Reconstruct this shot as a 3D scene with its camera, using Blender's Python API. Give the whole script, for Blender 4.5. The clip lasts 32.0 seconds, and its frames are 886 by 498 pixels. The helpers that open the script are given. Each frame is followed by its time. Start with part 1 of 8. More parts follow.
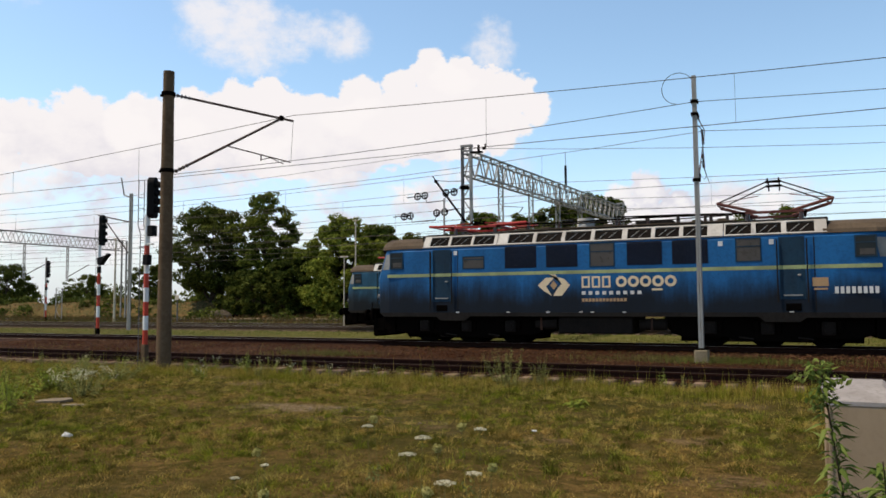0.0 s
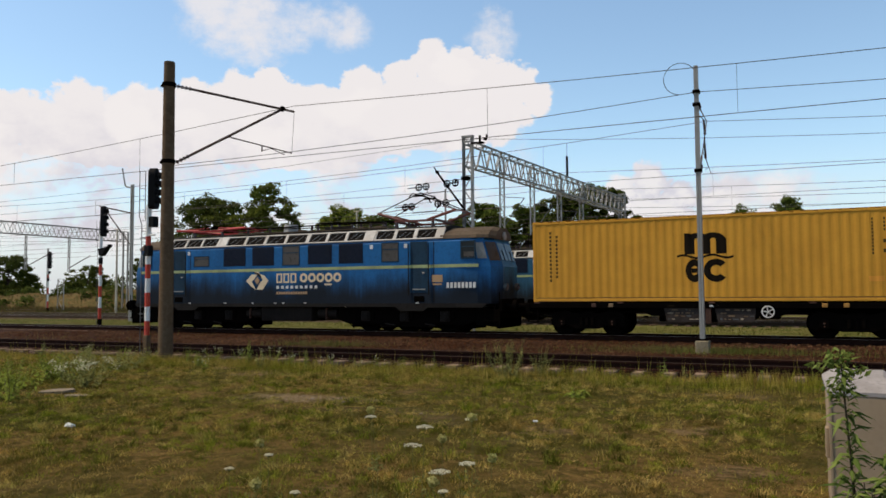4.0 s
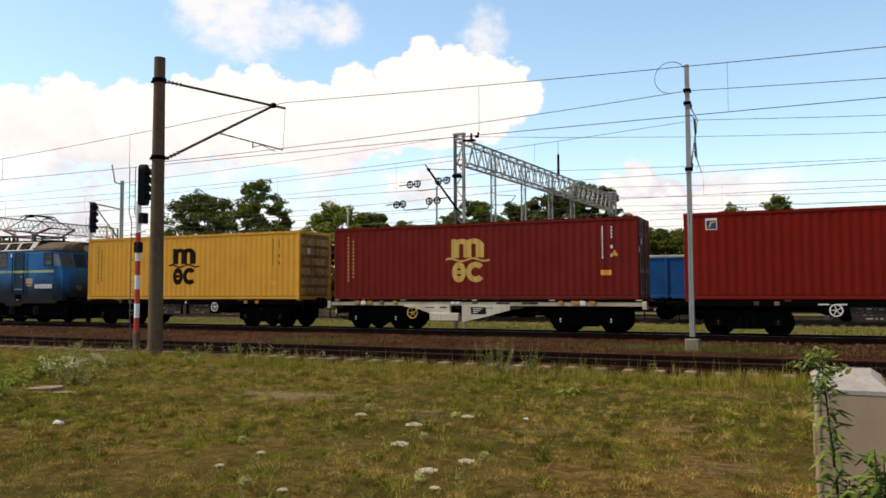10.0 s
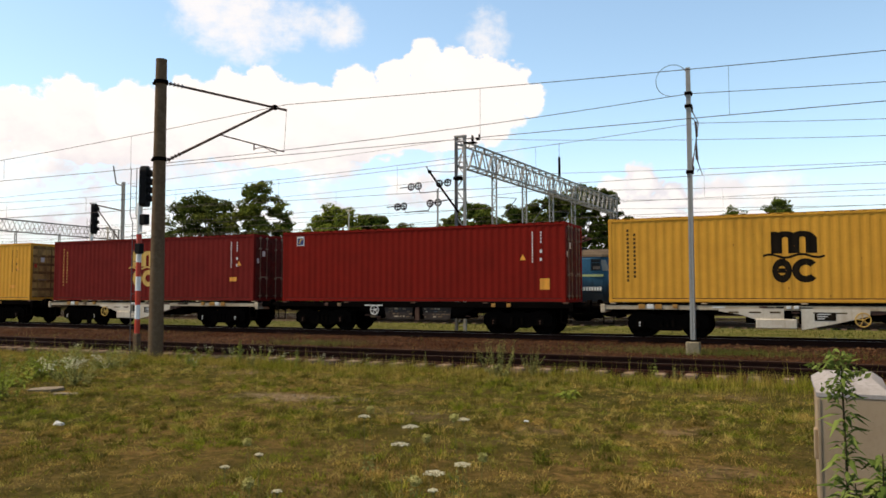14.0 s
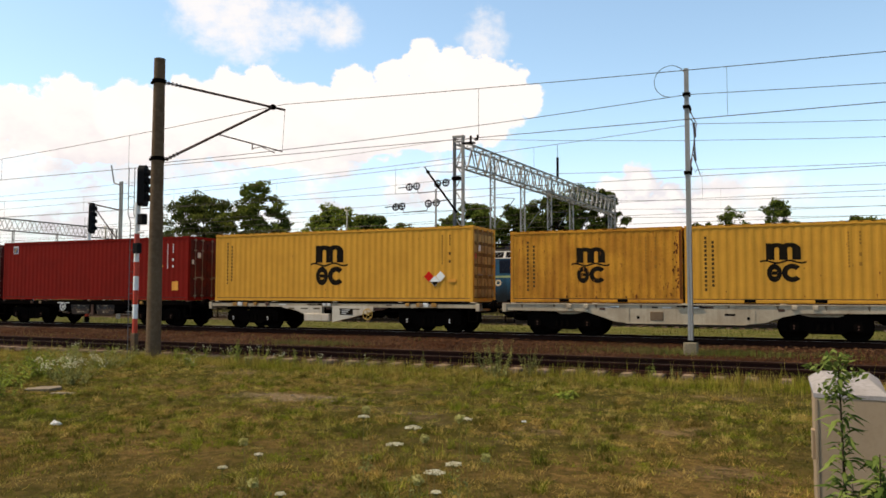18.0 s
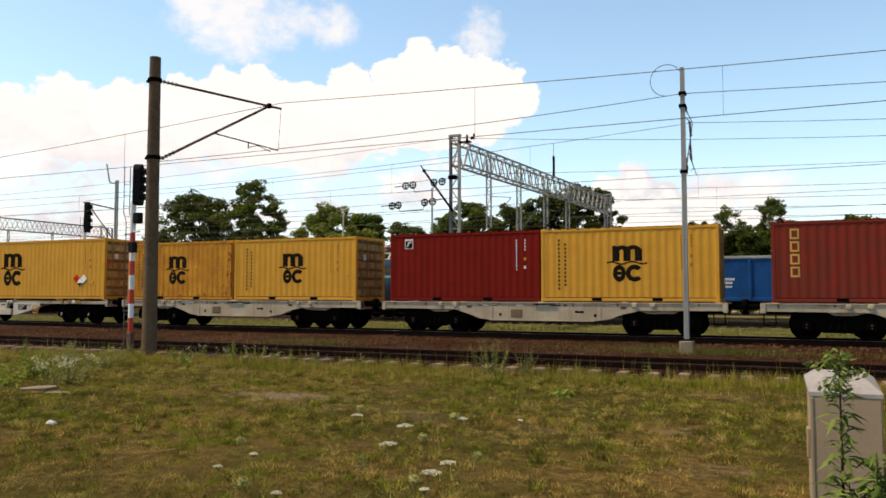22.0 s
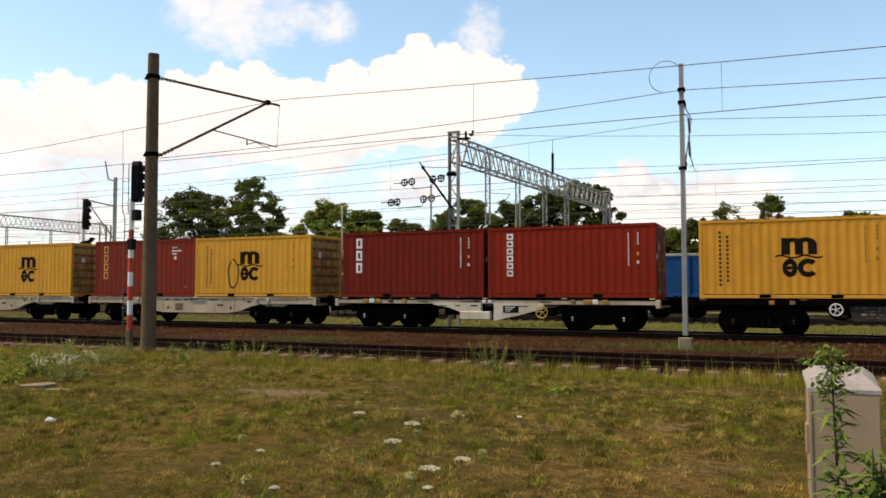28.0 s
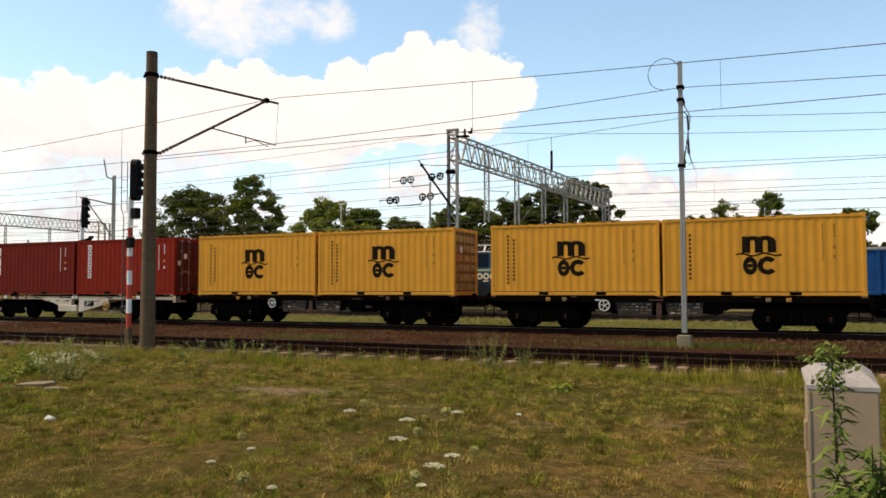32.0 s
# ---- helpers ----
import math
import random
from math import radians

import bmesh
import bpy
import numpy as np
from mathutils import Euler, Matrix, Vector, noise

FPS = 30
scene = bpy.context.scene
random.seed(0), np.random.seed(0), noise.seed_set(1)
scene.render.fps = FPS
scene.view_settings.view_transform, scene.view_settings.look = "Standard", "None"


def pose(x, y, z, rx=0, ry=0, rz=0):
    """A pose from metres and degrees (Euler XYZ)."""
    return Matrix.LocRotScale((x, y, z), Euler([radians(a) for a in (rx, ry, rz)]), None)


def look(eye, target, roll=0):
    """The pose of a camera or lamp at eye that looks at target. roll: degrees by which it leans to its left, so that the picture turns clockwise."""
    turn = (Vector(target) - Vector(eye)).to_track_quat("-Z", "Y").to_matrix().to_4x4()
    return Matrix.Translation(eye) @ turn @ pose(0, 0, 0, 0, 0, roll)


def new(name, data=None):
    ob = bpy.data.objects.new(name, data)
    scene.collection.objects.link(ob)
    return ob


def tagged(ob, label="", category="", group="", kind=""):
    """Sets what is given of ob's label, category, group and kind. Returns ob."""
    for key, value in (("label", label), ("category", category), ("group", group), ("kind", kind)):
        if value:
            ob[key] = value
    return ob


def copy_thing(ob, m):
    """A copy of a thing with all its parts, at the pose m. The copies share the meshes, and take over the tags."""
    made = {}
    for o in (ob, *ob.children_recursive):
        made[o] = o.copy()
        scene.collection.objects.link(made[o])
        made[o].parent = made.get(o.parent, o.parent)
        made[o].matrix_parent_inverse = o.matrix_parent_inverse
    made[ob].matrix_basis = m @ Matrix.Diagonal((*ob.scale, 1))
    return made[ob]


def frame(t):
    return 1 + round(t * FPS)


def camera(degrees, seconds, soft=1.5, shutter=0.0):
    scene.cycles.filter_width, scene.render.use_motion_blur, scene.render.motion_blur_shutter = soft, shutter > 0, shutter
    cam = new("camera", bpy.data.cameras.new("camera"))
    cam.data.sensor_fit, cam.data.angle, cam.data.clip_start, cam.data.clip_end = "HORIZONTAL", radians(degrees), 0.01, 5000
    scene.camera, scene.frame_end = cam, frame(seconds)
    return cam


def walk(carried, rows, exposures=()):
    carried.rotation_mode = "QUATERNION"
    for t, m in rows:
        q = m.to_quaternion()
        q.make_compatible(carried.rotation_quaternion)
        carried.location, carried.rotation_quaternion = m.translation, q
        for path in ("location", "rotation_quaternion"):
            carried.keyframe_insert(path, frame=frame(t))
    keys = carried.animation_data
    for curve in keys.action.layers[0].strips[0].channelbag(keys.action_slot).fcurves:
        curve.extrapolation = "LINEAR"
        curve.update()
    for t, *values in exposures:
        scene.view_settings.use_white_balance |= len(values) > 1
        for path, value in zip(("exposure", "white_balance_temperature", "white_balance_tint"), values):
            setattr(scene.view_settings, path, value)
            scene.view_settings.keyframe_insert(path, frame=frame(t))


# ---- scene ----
cam = camera(60.4, 32.0, soft=1.6)
EYE = (0.0, -27.76, 1.51)
# seconds, turn to the left, tilt up, lean
AIM = [
    (0, 24.61, 4.04, -0.36), (0.5, 24.64, 3.97, -0.42), (1, 24.66, 3.72, -0.52), (1.5, 24.69, 3.53, -0.48),
    (2, 24.70, 3.42, -0.44), (2.5, 24.73, 3.42, -0.40), (3, 24.70, 3.37, -0.41), (3.5, 24.72, 3.35, -0.39),
    (5.5, 24.64, 3.35, -0.32), (6, 24.57, 3.15, -0.40), (6.5, 24.44, 2.58, -0.47), (7, 24.33, 3.34, -0.12),
    (7.5, 24.29, 3.37, -0.22), (8, 24.22, 3.17, -0.26), (8.5, 24.12, 3.14, -0.30), (9, 24.09, 3.18, -0.28),
    (9.5, 24.05, 3.17, -0.22), (10, 24.04, 3.16, -0.23), (10.5, 24.05, 3.13, -0.18), (11, 24.04, 3.13, -0.16),
    (11.5, 24.05, 3.16, -0.12), (12, 24.06, 3.15, -0.15), (12.5, 24.07, 3.10, -0.20), (13, 24.10, 3.08, -0.14),
    (13.5, 24.08, 3.19, -0.03), (14, 24.10, 3.33, -0.06), (14.5, 24.06, 3.40, 0.01), (16.5, 23.97, 3.30, -0.10),
    (17, 23.97, 3.23, -0.11), (17.5, 23.98, 3.23, -0.02), (18, 23.96, 3.34, 0.05), (18.5, 23.93, 3.34, -0.05),
    (19, 23.90, 3.31, -0.08), (19.5, 23.87, 3.31, -0.04), (20, 23.79, 3.21, -0.11), (20.5, 23.76, 3.15, -0.07),
    (21, 23.75, 3.17, -0.06), (21.5, 23.70, 3.23, -0.04), (22, 23.68, 3.26, 0.01), (22.5, 23.65, 3.21, -0.08),
    (23, 23.65, 3.15, -0.05), (23.5, 23.65, 3.14, -0.07), (24, 23.65, 3.13, -0.07), (24.5, 23.64, 3.10, -0.08),
    (25, 23.64, 3.08, -0.09), (25.5, 23.61, 3.08, -0.03), (27.5, 23.59, 3.07, -0.06), (28, 23.60, 3.01, -0.05),
    (28.5, 23.58, 2.97, -0.09), (29, 23.55, 2.99, -0.11), (29.5, 23.54, 3.01, -0.10), (30, 23.53, 3.00, -0.10),
    (30.5, 23.53, 2.96, -0.13), (31, 23.54, 2.91, -0.12), (31.5, 23.53, 2.86, -0.13), (32, 23.53, 2.85, -0.14),
]


def aimed(turn, tilt, lean):
    a, b = radians(turn), radians(tilt)
    way = Vector((-math.sin(a) * math.cos(b), math.cos(a) * math.cos(b), math.sin(b)))
    return look(EYE, Vector(EYE) + way * 10, lean)


PATH = [(t, aimed(a, b, c)) for t, a, b, c in AIM]
walk(cam, PATH, [(0.0, -0.14, 6650, 14), (3.0, -0.27, 6650, 14), (6.0, -0.22, 6700, 14), (6.6, -0.14, 6800, 14), (7.2, 0.0, 6900, 14), (8.0, 0.05, 7000, 14), (20.0, 0.06, 7100, 14), (32.0, 0.08, 7250, 14)])

# ---- daylight ----
SUN = Vector((-0.44, -0.20, 0.87)).normalized()
sun_data = bpy.data.lights.new("sun", "SUN")
sun_data.energy, sun_data.angle, sun_data.color = 4.6, radians(2.0), (1.0, 0.91, 0.74)
sun = new("sun", sun_data)
sun.matrix_world = look((0, 0, 60), Vector((0, 0, 60)) - SUN)


class Nodes:
    """Short hand for a node tree."""

    def __init__(self, tree):
        self.tree = tree
        tree.nodes.clear()

    def add(self, kind, **values):
        n = self.tree.nodes.new(kind)
        for k, v in values.items():
            if k == "operation":
                n.operation = v
            elif k == "blend_type":
                n.blend_type = v
            elif k == "data_type":
                n.data_type = v
        return n

    def put(self, socket, value):
        if isinstance(value, bpy.types.NodeSocket):
            self.tree.links.new(value, socket)
        elif isinstance(value, tuple) and len(value) == 3 and socket.type == "RGBA":
            socket.default_value = (*value, 1)
        else:
            socket.default_value = value

    def math(self, op, a, b=0.0, c=0.0):
        n = self.add("ShaderNodeMath", operation=op)
        for i, v in enumerate((a, b, c)):
            self.put(n.inputs[i], v)
        return n.outputs[0]

    def ramp(self, value, lo, hi, a=0.0, b=1.0, smooth=True):
        n = self.add("ShaderNodeMapRange")
        n.interpolation_type = "SMOOTHSTEP" if smooth else "LINEAR"
        for k, v in zip(("Value", "From Min", "From Max", "To Min", "To Max"), (value, lo, hi, a, b)):
            self.put(n.inputs[k], v)
        return n.outputs[0]

    def mix(self, fac, a, b, how="MIX"):
        n = self.add("ShaderNodeMix", data_type="RGBA", blend_type=how)
        self.put(n.inputs[0], fac), self.put(n.inputs[6], a), self.put(n.inputs[7], b)
        return n.outputs[2]

    def noise(self, vector, scale, detail=4.0, rough=0.55):
        n = self.add("ShaderNodeTexNoise")
        if vector is not None:
            self.put(n.inputs["Vector"], vector)
        for k, v in (("Scale", scale), ("Detail", detail), ("Roughness", rough)):
            self.put(n.inputs[k], v)
        return n.outputs["Fac"]

    def vec(self, x, y, z=0.0):
        n = self.add("ShaderNodeCombineXYZ")
        for i, v in enumerate((x, y, z)):
            self.put(n.inputs[i], v)
        return n.outputs[0]


def make_world():
    world = bpy.data.worlds.new("summer_sky")
    scene.world = world
    world.use_nodes = True
    N = Nodes(world.node_tree)
    sky = N.add("ShaderNodeTexSky")
    sky.sky_type, sky.sun_disc = "NISHITA", False
    sky.sun_elevation = math.asin(SUN.z)
    sky.sun_rotation = math.atan2(SUN.x, SUN.y)
    sky.air_density, sky.dust_density, sky.ozone_density = 1.0, 0.6, 1.5
    co = N.add("ShaderNodeTexCoord").outputs["Generated"]
    sep = N.add("ShaderNodeSeparateXYZ")
    N.put(sep.inputs[0], co)
    x, y, z = sep.outputs
    turn = N.math("MULTIPLY", N.math("ARCTAN2", N.math("MULTIPLY", x, -1.0), y), 180 / math.pi)   # degrees to the left of the track's normal
    high = N.math("MULTIPLY", N.math("ARCSINE", z), 180 / math.pi)
    flat = N.vec(N.math("MULTIPLY", turn, 0.1), N.math("MULTIPLY", high, 0.13))
    puff = N.noise(flat, 3.4, 10.0, 0.62)
    fine = N.noise(flat, 11.0, 8.0, 0.62)
    edge = N.math("ADD", N.math("MULTIPLY", N.math("SUBTRACT", puff, 0.5), 9.0), N.math("MULTIPLY", N.math("SUBTRACT", fine, 0.5), 3.0))
    curl = N.add("ShaderNodeTexVoronoi")
    curl.feature = "SMOOTH_F1"
    N.put(curl.inputs["Vector"], flat), N.put(curl.inputs["Scale"], 9.0), N.put(curl.inputs["Smoothness"], 0.25)
    edge2 = N.math("ADD", N.math("MULTIPLY", N.math("SUBTRACT", 0.34, curl.outputs["Distance"]), 0.85), N.math("ADD", N.math("MULTIPLY", N.math("SUBTRACT", fine, 0.5), 2.0), N.math("MULTIPLY", N.math("SUBTRACT", puff, 0.5), 2.0)))

    def heap(a, b, wide, tall, soft=2.2, power=2.0):
        """One cumulus: how deep a direction lies inside a lobe at turn a, height b."""
        u = N.math("DIVIDE", N.math("SUBTRACT", turn, a), wide)
        v = N.math("DIVIDE", N.math("SUBTRACT", high, b), tall)
        r = N.math("ADD", N.math("MULTIPLY", u, u), N.math("MULTIPLY", v, v))
        return N.math("MULTIPLY", N.math("SUBTRACT", 1.0, r), min(wide, tall))

    lobes = [heap(*h) for h in ((54.1, 12.2, 2.2, 1.5), (50.5, 12.9, 2.4, 1.7), (45.9, 13.2, 2.4, 1.7), (42.9, 13.8, 2.0, 1.7), (40.1, 14.4, 2.0, 1.8), (37.7, 14.9, 2.0, 1.9), (35.3, 13.8, 1.8, 1.7), (30.7, 15.0, 2.0, 2.0), (27.7, 15.5, 1.9, 2.0), (25.4, 16.9, 1.9, 2.1), (23.4, 16.3, 2.0, 2.2), (21.2, 15.6, 2.0, 2.2), (18.9, 15.5, 1.6, 1.8), (17.6, 14.3, 1.4, 1.5), (48.7, 11.2, 8.4, 2.6), (35.7, 12.2, 10.7, 3.3), (24.0, 13.5, 7.0, 3.1), (66.0, 10.0, 13.0, 5.0))]
    body = lobes[0]
    for l in lobes[1:]:
        body = N.math("MAXIMUM", body, l)
    cloud = N.ramp(N.math("ADD", body, edge2), -0.05, 0.55)
    # thinner, broken underside below the crowns
    under = N.math("MAXIMUM", heap(50.0, 7.0, 13.0, 5.2), N.math("MAXIMUM", heap(36.4, 8.9, 14.0, 5.0), heap(25.0, 9.6, 8.0, 4.4)))
    gaps = N.ramp(N.noise(flat, 2.6, 6.0, 0.6), 0.42, 0.62, 0.10, 0.95)
    cloud = N.math("MAXIMUM", cloud, N.math("MULTIPLY", N.ramp(N.math("ADD", under, N.math("MULTIPLY", edge, 0.4)), 0.0, 3.4), gaps))
    small = N.math("MAXIMUM", heap(5.0, 3.0, 6.0, 3.6), heap(-12.0, 1.0, 16.0, 4.0))
    small = N.math("MAXIMUM", small, heap(3.0, 7.0, 6.5, 1.8))
    for h in ((44.0, 9.2, 4.2, 1.7), (47.5, 8.6, 3.0, 1.5), (48.8, 5.6, 2.0, 1.6), (52.5, 9.6, 3.0, 1.6)):
        small = N.math("MAXIMUM", small, heap(*h))
    cloud2 = N.ramp(N.math("ADD", small, N.math("MULTIPLY", edge, 0.5)), -0.2, 2.0, 0.0, 0.95)
    # a crisp cumulus low over the yard
    low = heap(9.4, 7.9, 1.5, 1.9)
    for h in ((11.6, 7.2, 1.6, 1.7), (7.4, 6.9, 1.8, 1.6), (4.6, 6.2, 2.2, 1.4), (9.6, 4.6, 4.4, 2.8), (3.5, 3.6, 6.0, 2.6)):
        low = N.math("MAXIMUM", low, heap(*h))
    cloud2 = N.math("MAXIMUM", cloud2, N.ramp(N.math("ADD", low, N.math("MULTIPLY", edge2, 0.9)), 0.0, 0.6, 0.0, 0.93))
    veil = heap(20.9, 18.9, 2.1, 2.1)
    for h in ((40.6, 20.6, 4.4, 2.6), (36.8, 18.6, 3.4, 1.6), (38.4, 17.4, 2.4, 1.4), (32.2, 19.4, 2.4, 1.9), (48.6, 22.4, 3.2, 1.5), (54.6, 20.4, 1.8, 1.2), (43.2, 22.6, 3.0, 1.8), (39.4, 19.4, 5.4, 2.7), (34.6, 19.6, 3.4, 1.7)):
        veil = N.math("MAXIMUM", veil, heap(*h))
    cloud3 = N.ramp(N.math("ADD", veil, N.math("MULTIPLY", edge, 0.62)), -0.2, 2.9, 0.0, 0.84)
    # the rest of the sky, outside the view, carries the same scattered cumulus
    around = N.noise(co, 2.2, 6.0, 0.6)
    away = N.ramp(N.math("ABSOLUTE", N.math("SUBTRACT", turn, 24.0)), 38.0, 60.0)
    cloud4 = N.math("MULTIPLY", N.ramp(around, 0.60, 0.72), N.math("MULTIPLY", away, N.ramp(z, 0.0, 0.1)))
    haze = N.ramp(high, 0.0, 11.0, 0.82, 0.0)
    cover = N.math("MAXIMUM", N.math("MAXIMUM", cloud, cloud2), N.math("MAXIMUM", cloud3, cloud4))
    shade = N.ramp(N.noise(flat, 1.5, 5.0, 0.55), 0.35, 0.62)
    # billows: bright crowns, faintly blue-grey hollows
    crown = N.ramp(N.math("ADD", high, N.math("MULTIPLY", edge, 0.9)), 6.0, 13.0)
    crown = N.math("MAXIMUM", crown, N.ramp(N.math("ADD", low, N.math("MULTIPLY", edge2, 1.2)), 0.2, 1.3))
    white = N.mix(N.math("MAXIMUM", N.math("MULTIPLY", crown, 0.9), shade), (6.6, 6.6, 7.3), (9.0, 8.9, 8.8))
    blue = N.mix(1.0, sky.outputs[0], N.mix(N.ramp(high, 22.0, 50.0), (1.88, 2.04, 1.90), (0.42, 0.42, 0.42)), "MULTIPLY")
    blue = N.mix(haze, blue, (6.4, 7.0, 7.9))
    colour = N.mix(cover, blue, white)
    ground = N.ramp(z, -0.02, 0.0)
    colour = N.mix(ground, (1.0, 1.0, 0.8), colour)
    bg = N.add("ShaderNodeBackground")
    N.put(bg.inputs[0], colour)
    bg.inputs[1].default_value = SKY
    N.put(N.add("ShaderNodeOutputWorld").inputs[0], bg.outputs[0])


SKY = 0.115
make_world()

# ---- materials ----
def material(name, build):
    m = bpy.data.materials.new(name)
    m.use_nodes = True
    N = Nodes(m.node_tree)
    bsdf = N.add("ShaderNodeBsdfPrincipled")
    N.put(N.add("ShaderNodeOutputMaterial").inputs[0], bsdf.outputs[0])
    build(N, bsdf)
    return m


def coords(N, what="Object"):
    return N.add("ShaderNodeTexCoord").outputs[what]


def bump(N, bsdf, height, strength=0.3, distance=0.02):
    b = N.add("ShaderNodeBump")
    b.inputs["Strength"].default_value, b.inputs["Distance"].default_value = strength, distance
    N.put(b.inputs["Height"], height)
    N.put(bsdf.inputs["Normal"], b.outputs[0])


def stretched(N, co, sx, sy, sz):
    n = N.add("ShaderNodeMapping")
    N.put(n.inputs[0], co)
    n.inputs["Scale"].default_value = (sx, sy, sz)
    return n.outputs[0]


def painted(name, colour, dark, rough=0.5, metal=0.0, grime=0.35, scale=1.2, grain=14.0, streak=True, spec=0.4):
    """Weathered paint: broad fading, fine dirt, streaks that run down."""
    def build(N, b):
        co = coords(N)
        rnd = N.add("ShaderNodeObjectInfo").outputs["Random"]
        broad = N.ramp(N.noise(co, scale, 5.0), 0.35, 0.7)
        fine = N.ramp(N.noise(co, grain, 4.0), 0.45, 0.75)
        run = N.ramp(N.noise(stretched(N, co, 6.0, 6.0, 0.5), 1.6, 4.0), 0.48, 0.74) if streak else fine
        c = N.mix(N.math("MULTIPLY", broad, grime), colour, dark)
        c = N.mix(N.math("MULTIPLY", fine, grime * 0.5), c, dark)
        c = N.mix(N.math("MULTIPLY", run, grime * 0.7), c, dark)
        c = N.mix(N.math("MULTIPLY", rnd, 0.12), c, dark)
        N.put(b.inputs["Base Color"], c)
        N.put(b.inputs["Roughness"], N.ramp(fine, 0.0, 1.0, rough, min(1.0, rough + 0.25)))
        b.inputs["Metallic"].default_value = metal
        b.inputs["Specular IOR Level"].default_value = spec
        bump(N, b, N.noise(co, grain * 2.5, 3.0), 0.12, 0.01)
    return material(name, build)


def speckled(name, colours, scales, rough=0.9, relief=0.5, depth=0.02):
    """Earth, stone and concrete: three tones mixed at two scales."""
    def build(N, b):
        co = coords(N)
        one = N.ramp(N.noise(co, scales[0], 5.0), 0.36, 0.64)
        two = N.ramp(N.noise(co, scales[1], 6.0, 0.65), 0.4, 0.66)
        c = N.mix(one, colours[0], colours[1])
        c = N.mix(N.math("MULTIPLY", two, 0.75), c, colours[2])
        N.put(b.inputs["Base Color"], c)
        b.inputs["Roughness"].default_value = rough
        b.inputs["Specular IOR Level"].default_value = 0.08
        bump(N, b, N.noise(co, scales[1] * 1.7, 5.0), relief, depth)
    return material(name, build)


def islands(name, tones, rough=0.7, trans=0.0, world=0.25, mottle=0.0, hollow=(0.02, 0.02, 0.005)):
    """Many small pieces in one mesh: each takes a tone of its own, drifting over the ground; mottle adds dark patches a
    hand wide, shade between tufts put into the colour.
    """
    def build(N, b):
        geo = N.add("ShaderNodeNewGeometry")
        pos = geo.outputs["Position"]
        drift = N.ramp(N.noise(pos, world, 5.0, 0.6), 0.40, 0.60)
        r = geo.outputs["Random Per Island"]
        c = N.mix(N.ramp(r, 0.1, 0.9), tones[0], tones[1])
        d = N.mix(N.ramp(r, 0.1, 0.9), tones[2], tones[3])
        c = N.mix(drift, c, d)
        if mottle:
            c = N.mix(N.ramp(N.noise(pos, 5.5, 4.0, 0.65), 0.46, 0.66, 0.0, mottle), c, hollow)
        N.put(b.inputs["Base Color"], c)
        b.inputs["Roughness"].default_value = rough
        b.inputs["Specular IOR Level"].default_value = 0.05
        if trans:
            t = N.add("ShaderNodeBsdfTranslucent")
            N.put(t.inputs[0], c)
            mixed = N.add("ShaderNodeMixShader")
            mixed.inputs[0].default_value = trans
            N.put(mixed.inputs[1], b.outputs[0]), N.put(mixed.inputs[2], t.outputs[0])
            out = [n for n in N.tree.nodes if n.type == "OUTPUT_MATERIAL"][0]
            N.put(out.inputs[0], mixed.outputs[0])
    return material(name, build)


def glassy(name, colour=(0.02, 0.03, 0.035), rough=0.08):
    def build(N, b):
        co = coords(N)
        N.put(b.inputs["Base Color"], N.mix(N.noise(co, 3.0), colour, tuple(c * 2 for c in colour)))
        N.put(b.inputs["Roughness"], N.ramp(N.noise(co, 6.0), 0.3, 0.7, rough, rough + 0.15))
        b.inputs["Specular IOR Level"].default_value = 0.22
    return material(name, build)


YELLOW_WARM = painted("warm_yellow_container_paint", (0.69, 0.305, 0.036), (0.43, 0.185, 0.023), 0.7, grime=0.28, spec=0.10)
YELLOW = painted("yellow_container_paint", (0.66, 0.318, 0.040), (0.43, 0.185, 0.023), 0.7, grime=0.30, spec=0.10)
YELLOW_RUST = painted("rust_stained_yellow_paint", (0.64, 0.285, 0.030), (0.26, 0.08, 0.012), 0.7, grime=0.55, scale=0.9, spec=0.1)
DULLRED = painted("dull_red_container_paint", (0.250, 0.0215, 0.0100), (0.145, 0.018, 0.010), 0.8, grime=0.40, spec=0.06)
OXBLOOD = painted("dark_red_container_paint", (0.160, 0.0165, 0.0130), (0.080, 0.009, 0.007), 0.8, grime=0.35, spec=0.05)
RUSTRED = painted("brick_red_container_paint", (0.205, 0.0125, 0.0078), (0.11, 0.010, 0.006), 0.8, grime=0.35, spec=0.05)
PANEL_GREY = painted("dusty_grey_panel_paint", (0.060, 0.047, 0.040), (0.026, 0.019, 0.016), 0.9, grime=0.6, scale=3.0, spec=0.05)
MAROON = painted("brownish_red_container_paint", (0.185, 0.0195, 0.0120), (0.105, 0.016, 0.010), 0.8, grime=0.5, spec=0.05)
FADED = painted("faded_red_container_paint", (0.235, 0.026, 0.0150), (0.14, 0.034, 0.022), 0.8, grime=0.7, spec=0.06)
INK = painted("black_lettering_paint", (0.011, 0.0085, 0.006), (0.03, 0.02, 0.01), 0.9, grime=0.25, spec=0.03)
GOLD = painted("ochre_lettering_paint", (0.58, 0.36, 0.07), (0.3, 0.15, 0.04), 0.5, grime=0.3)
GOLD_FADED = painted("faded_ochre_lettering_paint", (0.40, 0.21, 0.055), (0.22, 0.09, 0.03), 0.7, grime=0.4, spec=0.08)
BAND_WHITE = painted("clean_white_mast_paint", (0.86, 0.85, 0.82), (0.55, 0.52, 0.46), 0.6, grime=0.18)
